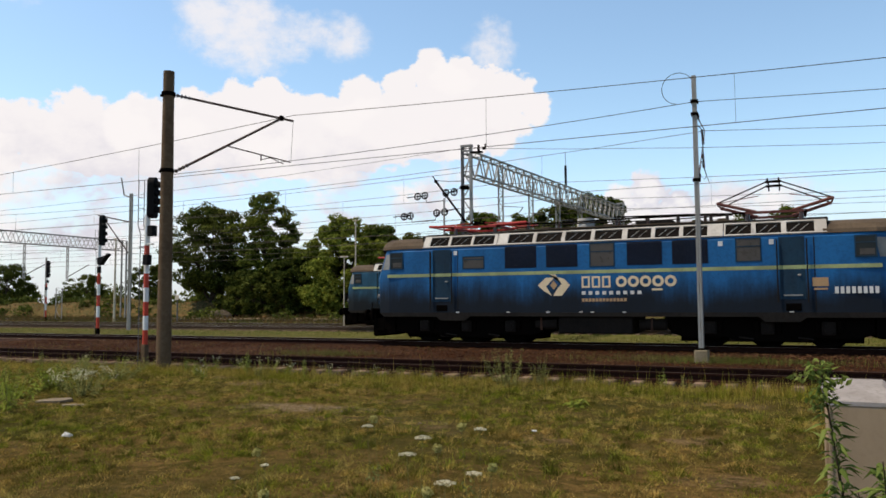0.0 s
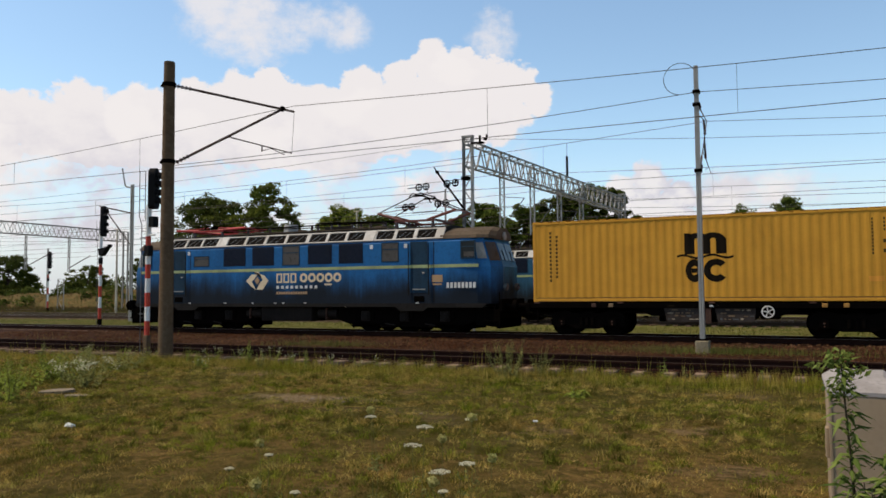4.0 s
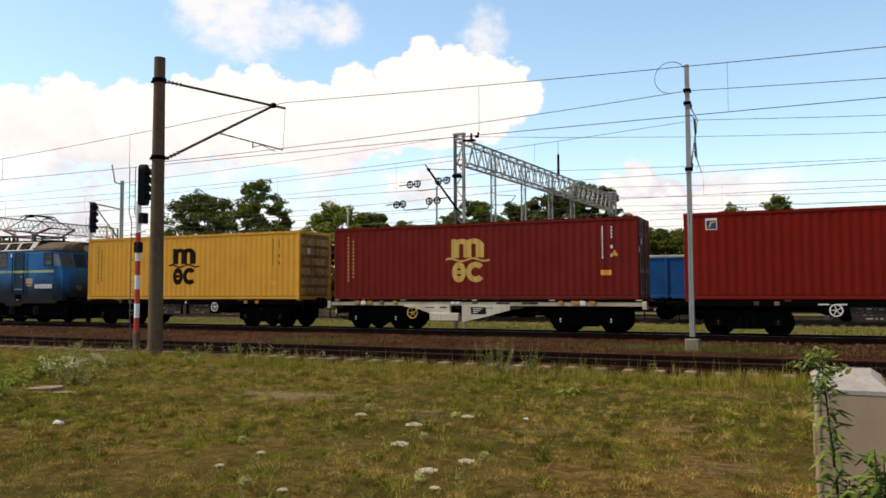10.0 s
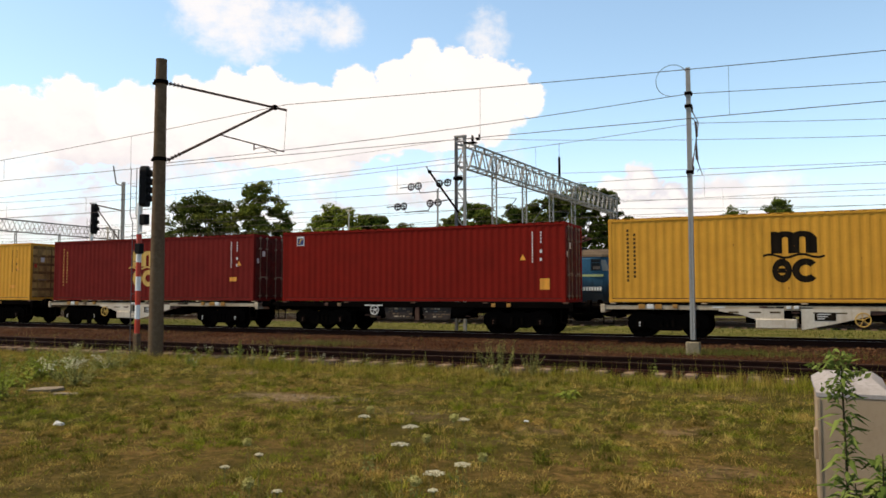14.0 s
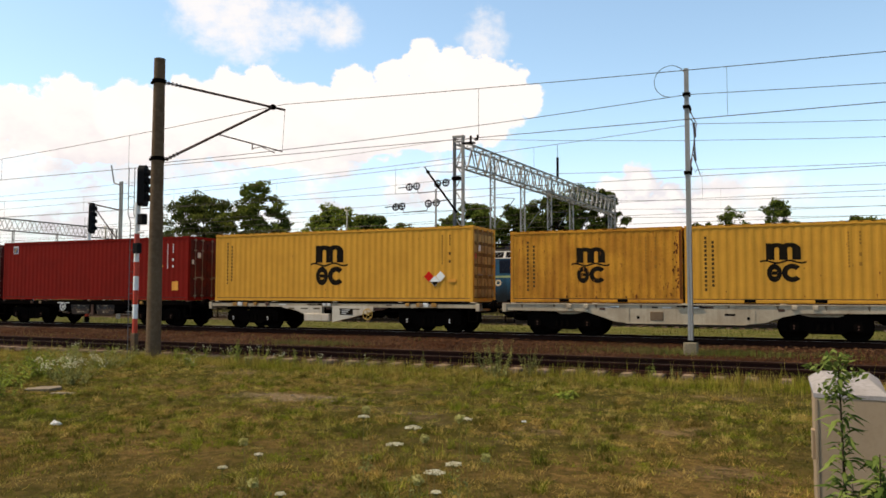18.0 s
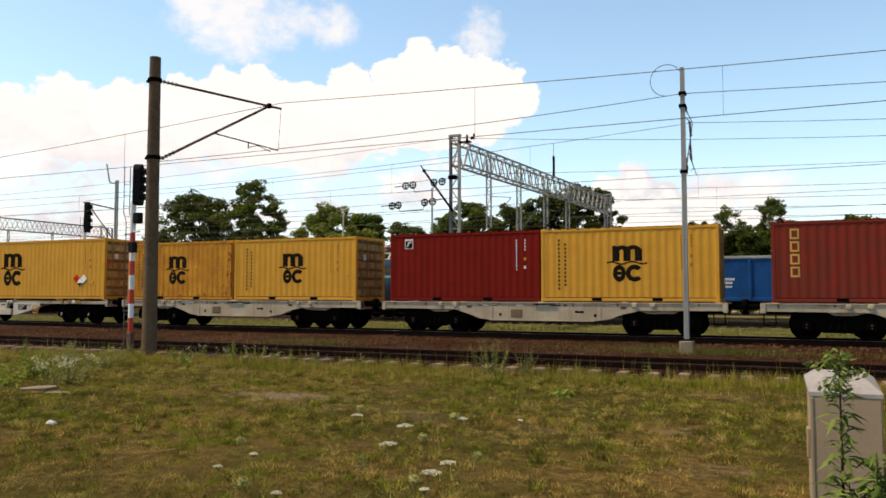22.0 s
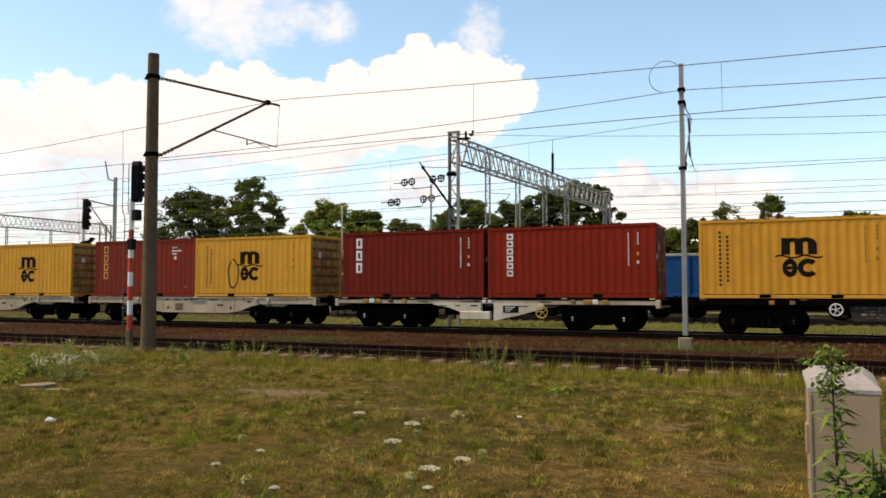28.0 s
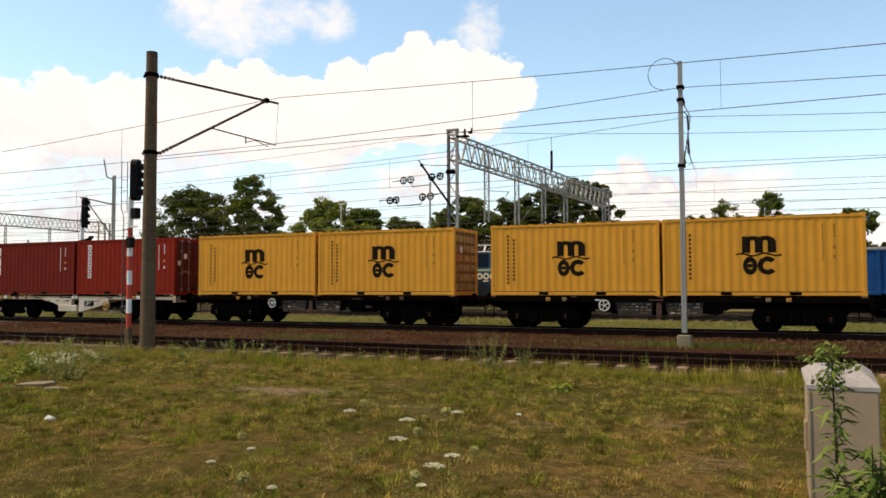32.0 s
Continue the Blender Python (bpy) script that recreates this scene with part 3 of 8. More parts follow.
def meadow(N, b):
    co = coords(N)
    sep = N.add("ShaderNodeSeparateXYZ")
    N.put(sep.inputs[0], co)
    big = N.noise(co, 0.16, 5.0)
    mid = N.ramp(N.noise(co, 0.8, 6.0, 0.62), 0.36, 0.66)
    fine = N.ramp(N.noise(co, 9.0, 6.0, 0.7), 0.36, 0.68)
    tiny = N.noise(co, 45.0, 4.0, 0.7)
    c = N.mix(mid, (0.095, 0.082, 0.016), (0.165, 0.112, 0.034))
    c = N.mix(N.ramp(big, 0.45, 0.62), c, (0.25, 0.150, 0.048))
    bare = N.ramp(N.noise(co, 0.45, 5.0, 0.6), 0.60, 0.70)
    c = N.mix(N.math("MULTIPLY", bare, 0.8), c, (0.36, 0.235, 0.125))
    # worn bare places in the turf
    wob = N.math("MULTIPLY", N.math("SUBTRACT", N.noise(co, 2.2, 5.0, 0.65), 0.5), 2.6)
    for bx, by, rx, ry, bare_to, pale in BARE:
        u = N.math("DIVIDE", N.math("SUBTRACT", sep.outputs[0], bx), rx)
        v = N.math("DIVIDE", N.math("SUBTRACT", sep.outputs[1], by), ry)
        d = N.math("SQRT", N.math("ADD", N.math("MULTIPLY", u, u), N.math("MULTIPLY", v, v)))
        c = N.mix(N.ramp(N.math("ADD", d, wob), 1.45, 0.45, 0.0, 0.85 * bare_to), c, N.mix(N.ramp(N.noise(co, 14.0, 4.0), 0.4, 0.65), (0.15 + 0.15 * pale, 0.085 + 0.115 * pale, 0.035 + 0.075 * pale), (0.24 + 0.22 * pale, 0.14 + 0.20 * pale, 0.065 + 0.155 * pale)))
    c = N.mix(N.ramp(N.math("ADD", sep.outputs[1], N.math("MULTIPLY", wob, 0.35)), -13.5, -12.8, 0.0, 0.85), c, (0.105, 0.048, 0.026))
    # dark patches put the shade between tufts into the ground colour
    tuft_shade = N.ramp(N.noise(co, 4.5, 5.0, 0.7), 0.46, 0.64)
    c = N.mix(N.math("MULTIPLY", tuft_shade, 0.55), c, (0.045, 0.040, 0.008))
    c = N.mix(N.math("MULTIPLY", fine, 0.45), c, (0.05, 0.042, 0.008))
    # far side of the tracks: greener grass, then dry field
    green = N.mix(mid, (0.150, 0.158, 0.036), (0.235, 0.205, 0.072))
    field = N.mix(N.ramp(N.noise(stretched(N, co, 0.3, 2.0, 1.0), 0.10, 5.0), 0.4, 0.62), (0.088, 0.080, 0.027), (0.20, 0.112, 0.048))
    c = N.mix(N.ramp(sep.outputs[1], 0.0, 1.5), c, green)
    c = N.mix(N.ramp(sep.outputs[1], 26.0, 48.0), c, field)
    N.put(b.inputs["Base Color"], N.mix(N.ramp(tiny, 0.3, 0.7, 0.0, 0.5), c, N.mix(0.5, c, (0.02, 0.02, 0.008))))
    b.inputs["Roughness"].default_value = 0.95
    b.inputs["Specular IOR Level"].default_value = 0.03
    bump(N, b, N.math("ADD", fine, tiny), 0.8, 0.06)


MEADOW = material("dry_meadow", meadow)


def spaced(spans):
    out = []
    for a, b, step in spans:
        out += list(np.arange(a, b, step))
    return out + [spans[-1][1]]


def build_ground():
    xs = spaced(((-4200, -400, 400), (-400, -60, 20), (-60, -24, 3), (-24, 6, 0.3), (6, 60, 4), (60, 400, 40), (400, 4200, 400)))
    ys = spaced(((-900, -60, 80), (-60, -28, 4), (-28, -11.4, 0.3), (-11.4, 4, 2), (4, 40, 4), (40, 80, 3), (80, 300, 20), (300, 4500, 300)))
    verts = [(x, y, lie(x, y)) for x in xs for y in ys]
    n = len(ys)
    faces = [(i * n + j, (i + 1) * n + j, (i + 1) * n + j + 1, i * n + j + 1) for i in range(len(xs) - 1) for j in range(n - 1)]
    g = new("ground", bulk("ground", verts, faces, MEADOW))
    g.data.shade_smooth()
    tagged(g, "patchy dry summer grass with bare brown earth", "ground", kind="structure")


build_ground()


def bed(name, y0, y1, z, label, mat=None):
    xs = spaced(((-600, -60, 30), (-60, -32, 2), (-32, 8, 0.35), (8, 160, 20)))
    ys = [y0 - 0.5, y0] + list(np.linspace(y0 + 0.4, y1 - 0.4, 22)) + [y1, y1 + 0.5]
    verts = []
    for x in xs:
        for j, y in enumerate(ys):
            drop = 0.14 if j in (0, len(ys) - 1) else 0.0
            drop += 0.07 * max(0.0, min(1.0, (-10.95 - y) / 0.35)) if y0 < -5 else 0.0
            verts.append((x, y, z - drop + 0.03 * noise.noise((x * 1.7, y * 1.7, 5)) + 0.02 * noise.noise((x * 5, y * 5, 1))))
    n = len(ys)
    faces = [(i * n + j, (i + 1) * n + j, (i + 1) * n + j + 1, i * n + j + 1) for i in range(len(xs) - 1) for j in range(n - 1)]
    ob = new(name, bulk(name, verts, faces, mat or BALLAST))
    tagged(ob, label, "ballast", kind="structure")


bed("ballast_bed", -12.3, 1.9, -0.21, "rust-brown crushed stone under and between the tracks")
bed("ballast_bed", FAR - 1.3, FAR + 1.3, -0.24, "brown crushed stone under a siding", BALLAST_OLD)


def scatter_stones():
    rng = np.random.default_rng(5)
    n = 26000
    x = rng.uniform(-34, 6, n)
    y = rng.uniform(-12.4, 1.8, n)
    s = rng.uniform(0.018, 0.05, n)
    base = np.array([(1, 0, 0), (0, 1, 0), (-1, 0, 0), (0, -1, 0), (0, 0, 0.8), (0, 0, -0.8)], float)
    tri = np.array([(0, 1, 4), (1, 2, 4), (2, 3, 4), (3, 0, 4)])
    jit = rng.uniform(0.6, 1.3, (n, 6, 3))
    a = rng.uniform(0, 6.28, n)
    v = base[None] * jit * s[:, None, None]
    c, d = np.cos(a)[:, None], np.sin(a)[:, None]
    vx = v[:, :, 0] * c - v[:, :, 1] * d + x[:, None]
    vy = v[:, :, 0] * d + v[:, :, 1] * c + y[:, None]
    vz = v[:, :, 2] - (0.19 + 0.07 * np.clip((-10.95 - y) / 0.35, 0, 1))[:, None] + rng.uniform(-0.01, 0.02, n)[:, None]
    verts = np.stack([vx, vy, vz], -1).reshape(-1, 3)
    faces = (tri[None] + 6 * np.arange(n)[:, None, None]).reshape(-1, 3)
    ob = new("ballast_stones", bulk("ballast_stones", verts, faces, STONES))
    tagged(ob, "loose rust-brown ballast stones between the rails", "stones", kind="stuff")


scatter_stones()

RAIL = [(-0.075, -0.172), (0.075, -0.172), (0.075, -0.158), (0.012, -0.135), (0.010, -0.05), (0.036, -0.038), (0.036, -0.004), (-0.036, -0.004), (-0.036, -0.038), (-0.010, -0.05), (-0.012, -0.135), (-0.075, -0.158)]


def railway(y, x0, x1, shiny, label, count, old=False):
    """One track: two rails, the sleepers near the camera one by one, the rest joined."""
    t = thing("railway_track", label, "railway track", pose(0, y, -0.10 if old and y > 15 else 0), kind="structure")
    for s in (-0.7535, 0.7535):
        r = part("rail", Geo().prism([(u + s, w) for u, w in RAIL], "x", x0, x1), RAIL_OLD if old else RAIL_SIDE, t, "rusty steel rail")
        part("rail_head", Geo().box(x0, x1, s - 0.034, s + 0.034, -0.004, 0.0), RAIL_TOP if shiny else RAIL_DULL, r, "worn running surface")
    g = Geo().prism([(-0.13, -0.40), (0.13, -0.40), (0.12, -0.20), (0.09, -0.175), (-0.09, -0.175), (-0.12, -0.20)], "y", -1.3, 1.3)
    me = g.mesh("sleeper", SLEEPER)
    rest = Geo()
    fast = Geo().box(-0.06, 0.06, -0.86, -0.64, -0.176, -0.145).box(-0.06, 0.06, 0.64, 0.86, -0.176, -0.145).mesh("rail_clip", STEEL_RUST)
    for i in range(int((x1 - x0) / 0.62)):
        x = x0 + 0.3 + 0.62 * i
        if -30.0 < x < 5.0 and count:
            s = part("sleeper", me, None, t, at=pose(x + random.uniform(-0.03, 0.03), random.uniform(-0.05, 0.05), random.uniform(-0.012, 0.006) - (0.055 if count == 1 else 0), 0, 0, random.uniform(-1, 1)))
            if count > 1:
                part("rail_clip", fast, None, s)
        elif -140 < x < 30 and not (old and y > 15):
            rest.box(x - 0.12, x + 0.12, -1.3, 1.3, -0.40, -0.175)
    if rest.v:
        r = part("sleepers", rest, SLEEPER, t)
        r["kind"] = "stuff"
    return t


railway(NEAR, -420, 120, False, "disused-looking track with brown rails on worn concrete sleepers", 2)
railway(MAIN, -420, 160, True, "main track with dark brown rails in ballast", 1)
railway(FAR, -420, 160, True, "siding track with brown rails", 0, True)
for oy in OTHERS:
    railway(oy, -420, 160, True, "distant yard track in the grass", 0, True)

# pale footway beside the yard
solid("footway", Geo().box(-420, 160, 20.9, 22.0, -0.30, -0.19), CONCRETE, "pale strip of concrete footway", "path", kind="structure")
solid("dirt_track", Geo().box(-74, 160, 42.6, 45.8, -0.40, -0.15, 0.05), DUSTY, "pale dusty dirt track along the yard", "path", kind="structure")


def swell(x, y):
    """Height of the earth bank at the yard's far edge."""
    a = max(0.0, min(1.0, (x + 150) / 20)) * max(0.0, min(1.0, (-44 - x) / 14))
    b = max(0.0, 1 - ((y - 53.0) / 5.5) ** 2)
    return -0.5 + a * b * (2.3 + 0.9 * noise.noise((x * 0.11, y * 0.2, 4)) + 0.35 * noise.noise((x * 0.5, y * 0.5, 8)))


def earth_bank():
    xs, ys = np.arange(-150, -43, 1.2), np.arange(47.0, 59.01, 0.8)
    n = len(ys)
    faces = [(i * n + j, (i + 1) * n + j, (i + 1) * n + j + 1, i * n + j + 1) for i in range(len(xs) - 1) for j in range(n - 1)]
    g = new("earth_bank", bulk("earth_bank", [(x, y, swell(x, y)) for x in xs for y in ys], faces, BANK))
    g.data.shade_smooth()
    tagged(g, "low orange-brown earth bank with dry grass", "bank", kind="structure")


earth_bank()

def heap_of(name, label, x, y, wide, deep, tall, mat, seed):
    """An uneven low heap of loose stuff."""
    rings = []
    for k in range(7):
        f = k / 6
        q = math.cos(f * math.pi / 2) * 0.98 + 0.02
        rings.append([(wide / 2 * q * math.cos(a) * (1 + 0.25 * noise.noise((math.cos(a) * 2 + seed, math.sin(a) * 2, f * 3))), deep / 2 * q * math.sin(a), -0.3 + (tall + 0.3) * math.sin(f * math.pi / 2) + 0.10 * tall * noise.noise((math.cos(a) * 4, math.sin(a) * 4 + seed, f * 5))) for a in np.linspace(0, 2 * math.pi, 19)[:-1]])
    solid(name, Geo().loft(rings), mat, label, "heap", m=pose(x, y, lie(x, y)))


heap_of("gravel_heap", "grey-brown heap of gravel beside a dirt track", -64.6, 46.6, 4.2, 2.4, 1.05, HEAP, 3)
heap_of("rubble_heap", "small dark heap of rubble beside a dirt track", -61.6, 46.2, 1.6, 1.1, 0.55, STEEL_DARK, 8)

# ---- masts, gantries, signals ----
def taper(g, x, y, z0, z1, r0, r1, n=16, steps=8):
    rings = []
    for k in range(steps + 1):
        a = k / steps
        r = r0 + (r1 - r0) * a
        rings.append([(x + r * math.cos(2 * math.pi * i / n), y + r * math.sin(2 * math.pi * i / n), z0 + (z1 - z0) * a) for i in range(n)])
    return g.loft(rings)


def insulator(g, p, q, r=0.06, count=5):
    p, q = Vector(p), Vector(q)
    g.tube(p, q, r * 0.4, n=6)
    for i in range(count):
        c = p.lerp(q, (i + 0.5) / count)
        d = (q - p).normalized() * 0.02
        g.tube(c - d, c + d, r, r * 0.6, n=8)


def concrete_mast():
    m = thing("catenary_mast", "tall round weathered concrete mast with a bracket arm", "mast", pose(-14.30, -13.30, 0))
    # children share the mast's own space, base at ground level
    part("shaft", taper(Geo(), 0, 0, -0.35, 7.45, 0.185, 0.135, 18, 6), CONCRETE_POLE, m, "stained brown-grey concrete", smooth=True)
    end = Vector((1.36, 3.25, 0))
    for z, name in ((6.86, "upper_clamp"), (4.89, "lower_clamp")):
        part(name, Geo().tube((0, 0, z - 0.05), (0, 0, z + 0.05), 0.175, n=14).box(-0.26, -0.14, -0.03, 0.03, z - 0.03, z + 0.03), STEEL_DARK, m)
    d = end.normalized()
    top0, top1 = d * 0.2 + Vector((0, 0, 6.87)), end * 1.04 + Vector((0, 0, 6.75))
    low0, low1 = d * 0.2 + Vector((0, 0, 4.89)), end * 0.93 + Vector((0, 0, 6.76))
    for name, a, b, r in (("top_tube", top0, top1, 0.032), ("strut_tube", low0, low1, 0.036)):
        c = a.lerp(b, 0.12)
        part(name, Geo().tube(c, b, r, n=8), BRACKET, m, "rust-brown steel tube", smooth=True)
        g = Geo()
        insulator(g, a, c, 0.058, 4)
        part("insulator", g, INSULATOR, m)
    mid = low0.lerp(low1, 0.46)
    steady = end * 1.02 + Vector((0, 0, 5.54))
    part("steady_tube", Geo().tube(mid, steady, 0.018, n=6), BRACKET, m)
    knee = mid.lerp(steady, 0.52)
    part("registration_arm", Geo().tube(knee, knee + Vector((0, 0, -0.17)), 0.02, n=6).line([knee + Vector((0, 0, -0.14)), knee.lerp(steady, 0.3) + Vector((0.0, 0, -0.02)), knee.lerp(steady, 0.75) + Vector((0.0, 0, -0.10))], 0.012), BRACKET, m)
    part("drop_wire", Geo().tube(top1, steady, 0.006, n=5), WIRE, m)
    part("joint", Geo().box(*(low1.x - 0.06, low1.x + 0.06), *(low1.y - 0.06, low1.y + 0.06), 6.70, 6.84, 0.02), STEEL_DARK, m)


concrete_mast()


def steel_mast():
    x, y = -2.37, -5.2
    m = thing("catenary_mast", "slim grey steel mast on a concrete footing between tracks", "mast", pose(x, y, 0))
    part("footing", Geo().box(-0.19, 0.19, -0.19, 0.19, -0.35, 0.15, 0.03), FOOTING, m, "tan stained concrete footing")
    part("base_plate", Geo().box(-0.17, 0.17, -0.17, 0.17, 0.15, 0.20, 0.01), STEEL_DARK, m)
    # two channels with a slot between them, held by battens
    g = Geo()
    for s in (-1, 1):
        k0, k1 = 0.125, 0.085
        g.loft([[(s * 0.035 - 0.03, -k0, 0.2), (s * 0.035 + 0.03, -k0, 0.2), (s * 0.035 + 0.03, k0, 0.2), (s * 0.035 - 0.03, k0, 0.2)],
                [(s * 0.03 - 0.027, -k1, 7.97), (s * 0.03 + 0.027, -k1, 7.97), (s * 0.03 + 0.027, k1, 7.97), (s * 0.03 - 0.027, k1, 7.97)]])
    part("shaft", g, ZINC, m, "grey galvanised steel")
    for z in (4.95, 6.85, 7.22):
        part("clamp", Geo().box(-0.10, 0.10, -0.13, 0.13, z - 0.045, z + 0.045, 0.01), STEEL_DARK, m)
    # slender cantilever that reaches over the main track
    tip = Vector((-0.22, 5.15, 7.45))
    for name, z0 in (("top_tube", 6.85), ("strut_tube", 4.98)):
        foot = Vector((0.03, 0.13, z0))
        c, k = foot.lerp(tip, 0.09), foot.lerp(tip, 0.25)
        part(name, Geo().tube(c, k, 0.028, n=8).tube(k, tip, 0.016, n=6), BRACKET, m)
        g = Geo()
        insulator(g, foot, c, 0.07, 4)
        part("insulator", g, INSULATOR, m)
    part("steady_tube", Geo().tube(Vector((0.03, 0.13, 4.98)).lerp(tip, 0.35), (-0.12, 5.2, 5.60), 0.012, n=6), BRACKET, m)
    for za, zb in ((6.42, 5.98), (5.72, 5.30)):
        g = Geo()
        insulator(g, (0.17, 0.12, za), (0.20, 0.12, zb), 0.050, 6)
        part("hanging_insulator", g, INSULATOR, m, "dark ribbed insulator")
    part("insulator_rod", Geo().line([(0.06, 0.12, 6.55), (0.17, 0.12, 6.42), (0.20, 0.12, 5.30), (0.27, 0.12, 5.05), (0.18, 0.12, 4.98)], 0.014), STEEL_DARK, m)
    part("jumper_cable", Geo().line([(0.0 - 0.45 + 0.45 * math.cos(a) * 1.0, 0.0, 7.66 + 0.46 * math.sin(a)) for a in np.linspace(0.15, 4.6, 18)], 0.010), WIRE, m, "curled black jumper cable")


steel_mast()


def lattice_post(name, parent, x, y, z0, z1, w, d, leg, mat, step=0.6):
    """Two upright legs with ladder bars and zigzags."""
    p = part(name, Geo().bar((x - w / 2, y, z0), (x - w / 2, y, z1), leg).bar((x + w / 2, y, z0), (x + w / 2, y, z1), leg), mat, parent)
    g, n = Geo(), max(1, int((z1 - z0) / step))
    for i in range(n):
        a, b = z0 + (z1 - z0) * i / n, z0 + (z1 - z0) * (i + 1) / n
        s = 1 if i % 2 else -1
        g.bar((x - s * w / 2, y, a), (x + s * w / 2, y, b), leg * 0.45)
        g.bar((x - w / 2, y, b), (x + w / 2, y, b), leg * 0.45)
    part("lacing", g, mat, p)
    return p


def truss(parent, a, b, top, bottom, wide, bays, mat):
    """A lattice girder from a to b (plan points)."""
    a, b = Vector((*a, 0)), Vector((*b, 0))
    side = (b - a).normalized().cross(Vector((0, 0, 1))) * (wide / 2)
    up, dn = Vector((0, 0, top)), Vector((0, 0, bottom))
    for z in (up, dn):
        for s in (-1, 1):
            part("chord", Geo().bar(a + side * s + z, b + side * s + z, 0.075), mat, parent)
    for s in (-1, 1):
        g = Geo()
        for i in range(bays):
            p, m, q = (a.lerp(b, (i + k) / bays) + side * s for k in (0, 0.5, 1))
            g.bar(p + dn, m + up, 0.045).bar(m + up, q + dn, 0.045)
        part("web", g, mat, parent)
    for z in (up, dn):
        g = Geo()
        for i in range(bays):
            p, q = a.lerp(b, i / bays), a.lerp(b, (i + 1) / bays)
            g.bar(p + side + z, p - side + z, 0.04).bar(p + side + z, q - side + z, 0.035)
        part("plan_lacing", g, mat, parent)


def wheel_insulator(parent, p, r):
    g = Geo().ring(p, "y", r, r * 0.24, 16, 6)
    for k in range(2):
        a = math.pi / 2 * k
        g.bar((p[0] - r * math.cos(a), p[1], p[2] - r * math.sin(a)), (p[0] + r * math.cos(a), p[1], p[2] + r * math.sin(a)), r * 0.25)
    part("tension_wheel", g, STEEL_DARK, parent, "dark spoked tension wheel")


def near_gantry():
    a, b = (-13.96, 5.5), (-11.68, 30.2)
    m = thing("catenary_gantry", "grey lattice steel gantry spanning the yard tracks", "gantry", pose(0, 0, 0))
    for p, h in ((a, 9.05), (b, 9.0)):
        for s in (-0.22, 0.22):
            part("leg", Geo().bar((p[0] + s, p[1], -0.3), (p[0] + s, p[1], h), 0.125), ZINC if s > 0 else ZINC_DARK, m, "upright steel leg")
        g = Geo()
        for i in range(14):
            z = h * i / 14
            g.bar((p[0] - 0.22, p[1], z), (p[0] + 0.22, p[1], z), 0.045)
            g.bar((p[0] + (0.22 if i % 2 else -0.22), p[1], z), (p[0] - (0.22 if i % 2 else -0.22), p[1], z + h / 14), 0.04)
        g.box(p[0] - 0.30, p[0] + 0.30, p[1] - 0.1, p[1] + 0.1, h - 0.10, h, 0.01).box(p[0] - 0.22, p[0] + 0.22, p[1] - 0.08, p[1] + 0.08, h - 0.32, h - 0.25, 0.01)
        part("leg_lacing", g, ZINC, m)
    truss(m, (a[0] + 0.2, a[1]), b, 8.62, 7.55, 0.62, 24, ZINC)
    for y, z0 in ((9.0, 4.85), (12.9, 4.75), (17.0, 4.75), (20.9, 4.75), (29.3, 4.6)):
        x = a[0] + (b[0] - a[0]) * (y - a[1]) / (b[1] - a[1])
        lattice_post("drop_post", m, x + 0.1, y, z0, 8.6, 0.24, 0.3, 0.065, ZINC, 0.36)
        # cantilever stays that carry the wires beside each post
        part("cantilever", Geo().tube((x + 0.25, y, 5.0), (x + 0.9, y + 1.2, 6.5), 0.026, n=6).tube((x + 0.25, y, 6.45), (x + 0.9, y + 1.2, 6.5), 0.016, n=6), ZINC_DARK, m)
    part("spike", Geo().tube((-12.55, 18.0, 8.6), (-12.55, 18.0, 9.95), 0.075, n=8).tube((-12.55, 18.0, 9.95), (-12.55, 18.0, 10.8), 0.014, n=6), STEEL_DARK, m, "dark upright rod on the girder")
    part("walkway_plate", Geo().box(-13.75, -13.15, 5.35, 5.65, 8.62, 8.68, 0.01).box(-13.36, -13.28, 5.4, 5.5, 8.68, 8.98).box(-13.12, -12.95, 5.4, 5.5, 8.74, 8.84).box(-13.0, -12.95, 5.4, 5.5, 8.84, 9.0), STEEL_DARK, m)
    part("clamp_box", Geo().box(-14.26, -13.84, 5.3, 5.6, 6.90, 7.06, 0.02), STEEL_DARK, m)
    # slanting strut and its ties
    part("diagonal_strut", Geo().tube((-15.57, 5.4, 7.42), (-14.02, 5.4, 5.35), 0.05, n=8), STEEL_DARK, m, "dark slanting strut")
    part("strut_cap", Geo().tube((-15.72, 5.4, 7.66), (-15.45, 5.4, 7.25), 0.028, n=6).box(-15.62, -15.46, 5.34, 5.46, 7.32, 7.46, 0.02), STEEL_DARK, m)
    part("strut_tie", Geo().line([(-15.5, 5.4, 7.42), (-14.9, 5.4, 7.34), (-14.15, 5.4, 7.30)], 0.016), STEEL_DARK, m)
    for z, xs in ((6.75, (-16.44, -16.05, -14.93, -14.5)), (5.84, (-17.18, -16.84, -15.42, -15.0))):
        for x in xs:
            wheel_insulator(m, (x, 5.2, z + 0.05 * (x + 15)), 0.155)
        part("tension_rod", Geo().line([(xs[0] - 0.6, 5.2, z - 0.1), (xs[1], 5.2, z - 0.05), (xs[1] + 0.1, 5.2, z - 0.4), (xs[2] - 0.1, 5.2, z - 0.36), (xs[2] + 0.1, 5.2, z), (-14.3, 5.2, z + 0.12)], 0.024), STEEL_DARK, m)
    part("tie_post", Geo().bar((-15.02, 5.2, 4.3), (-15.02, 5.2, 6.5), 0.07), ZINC, m)


near_gantry()


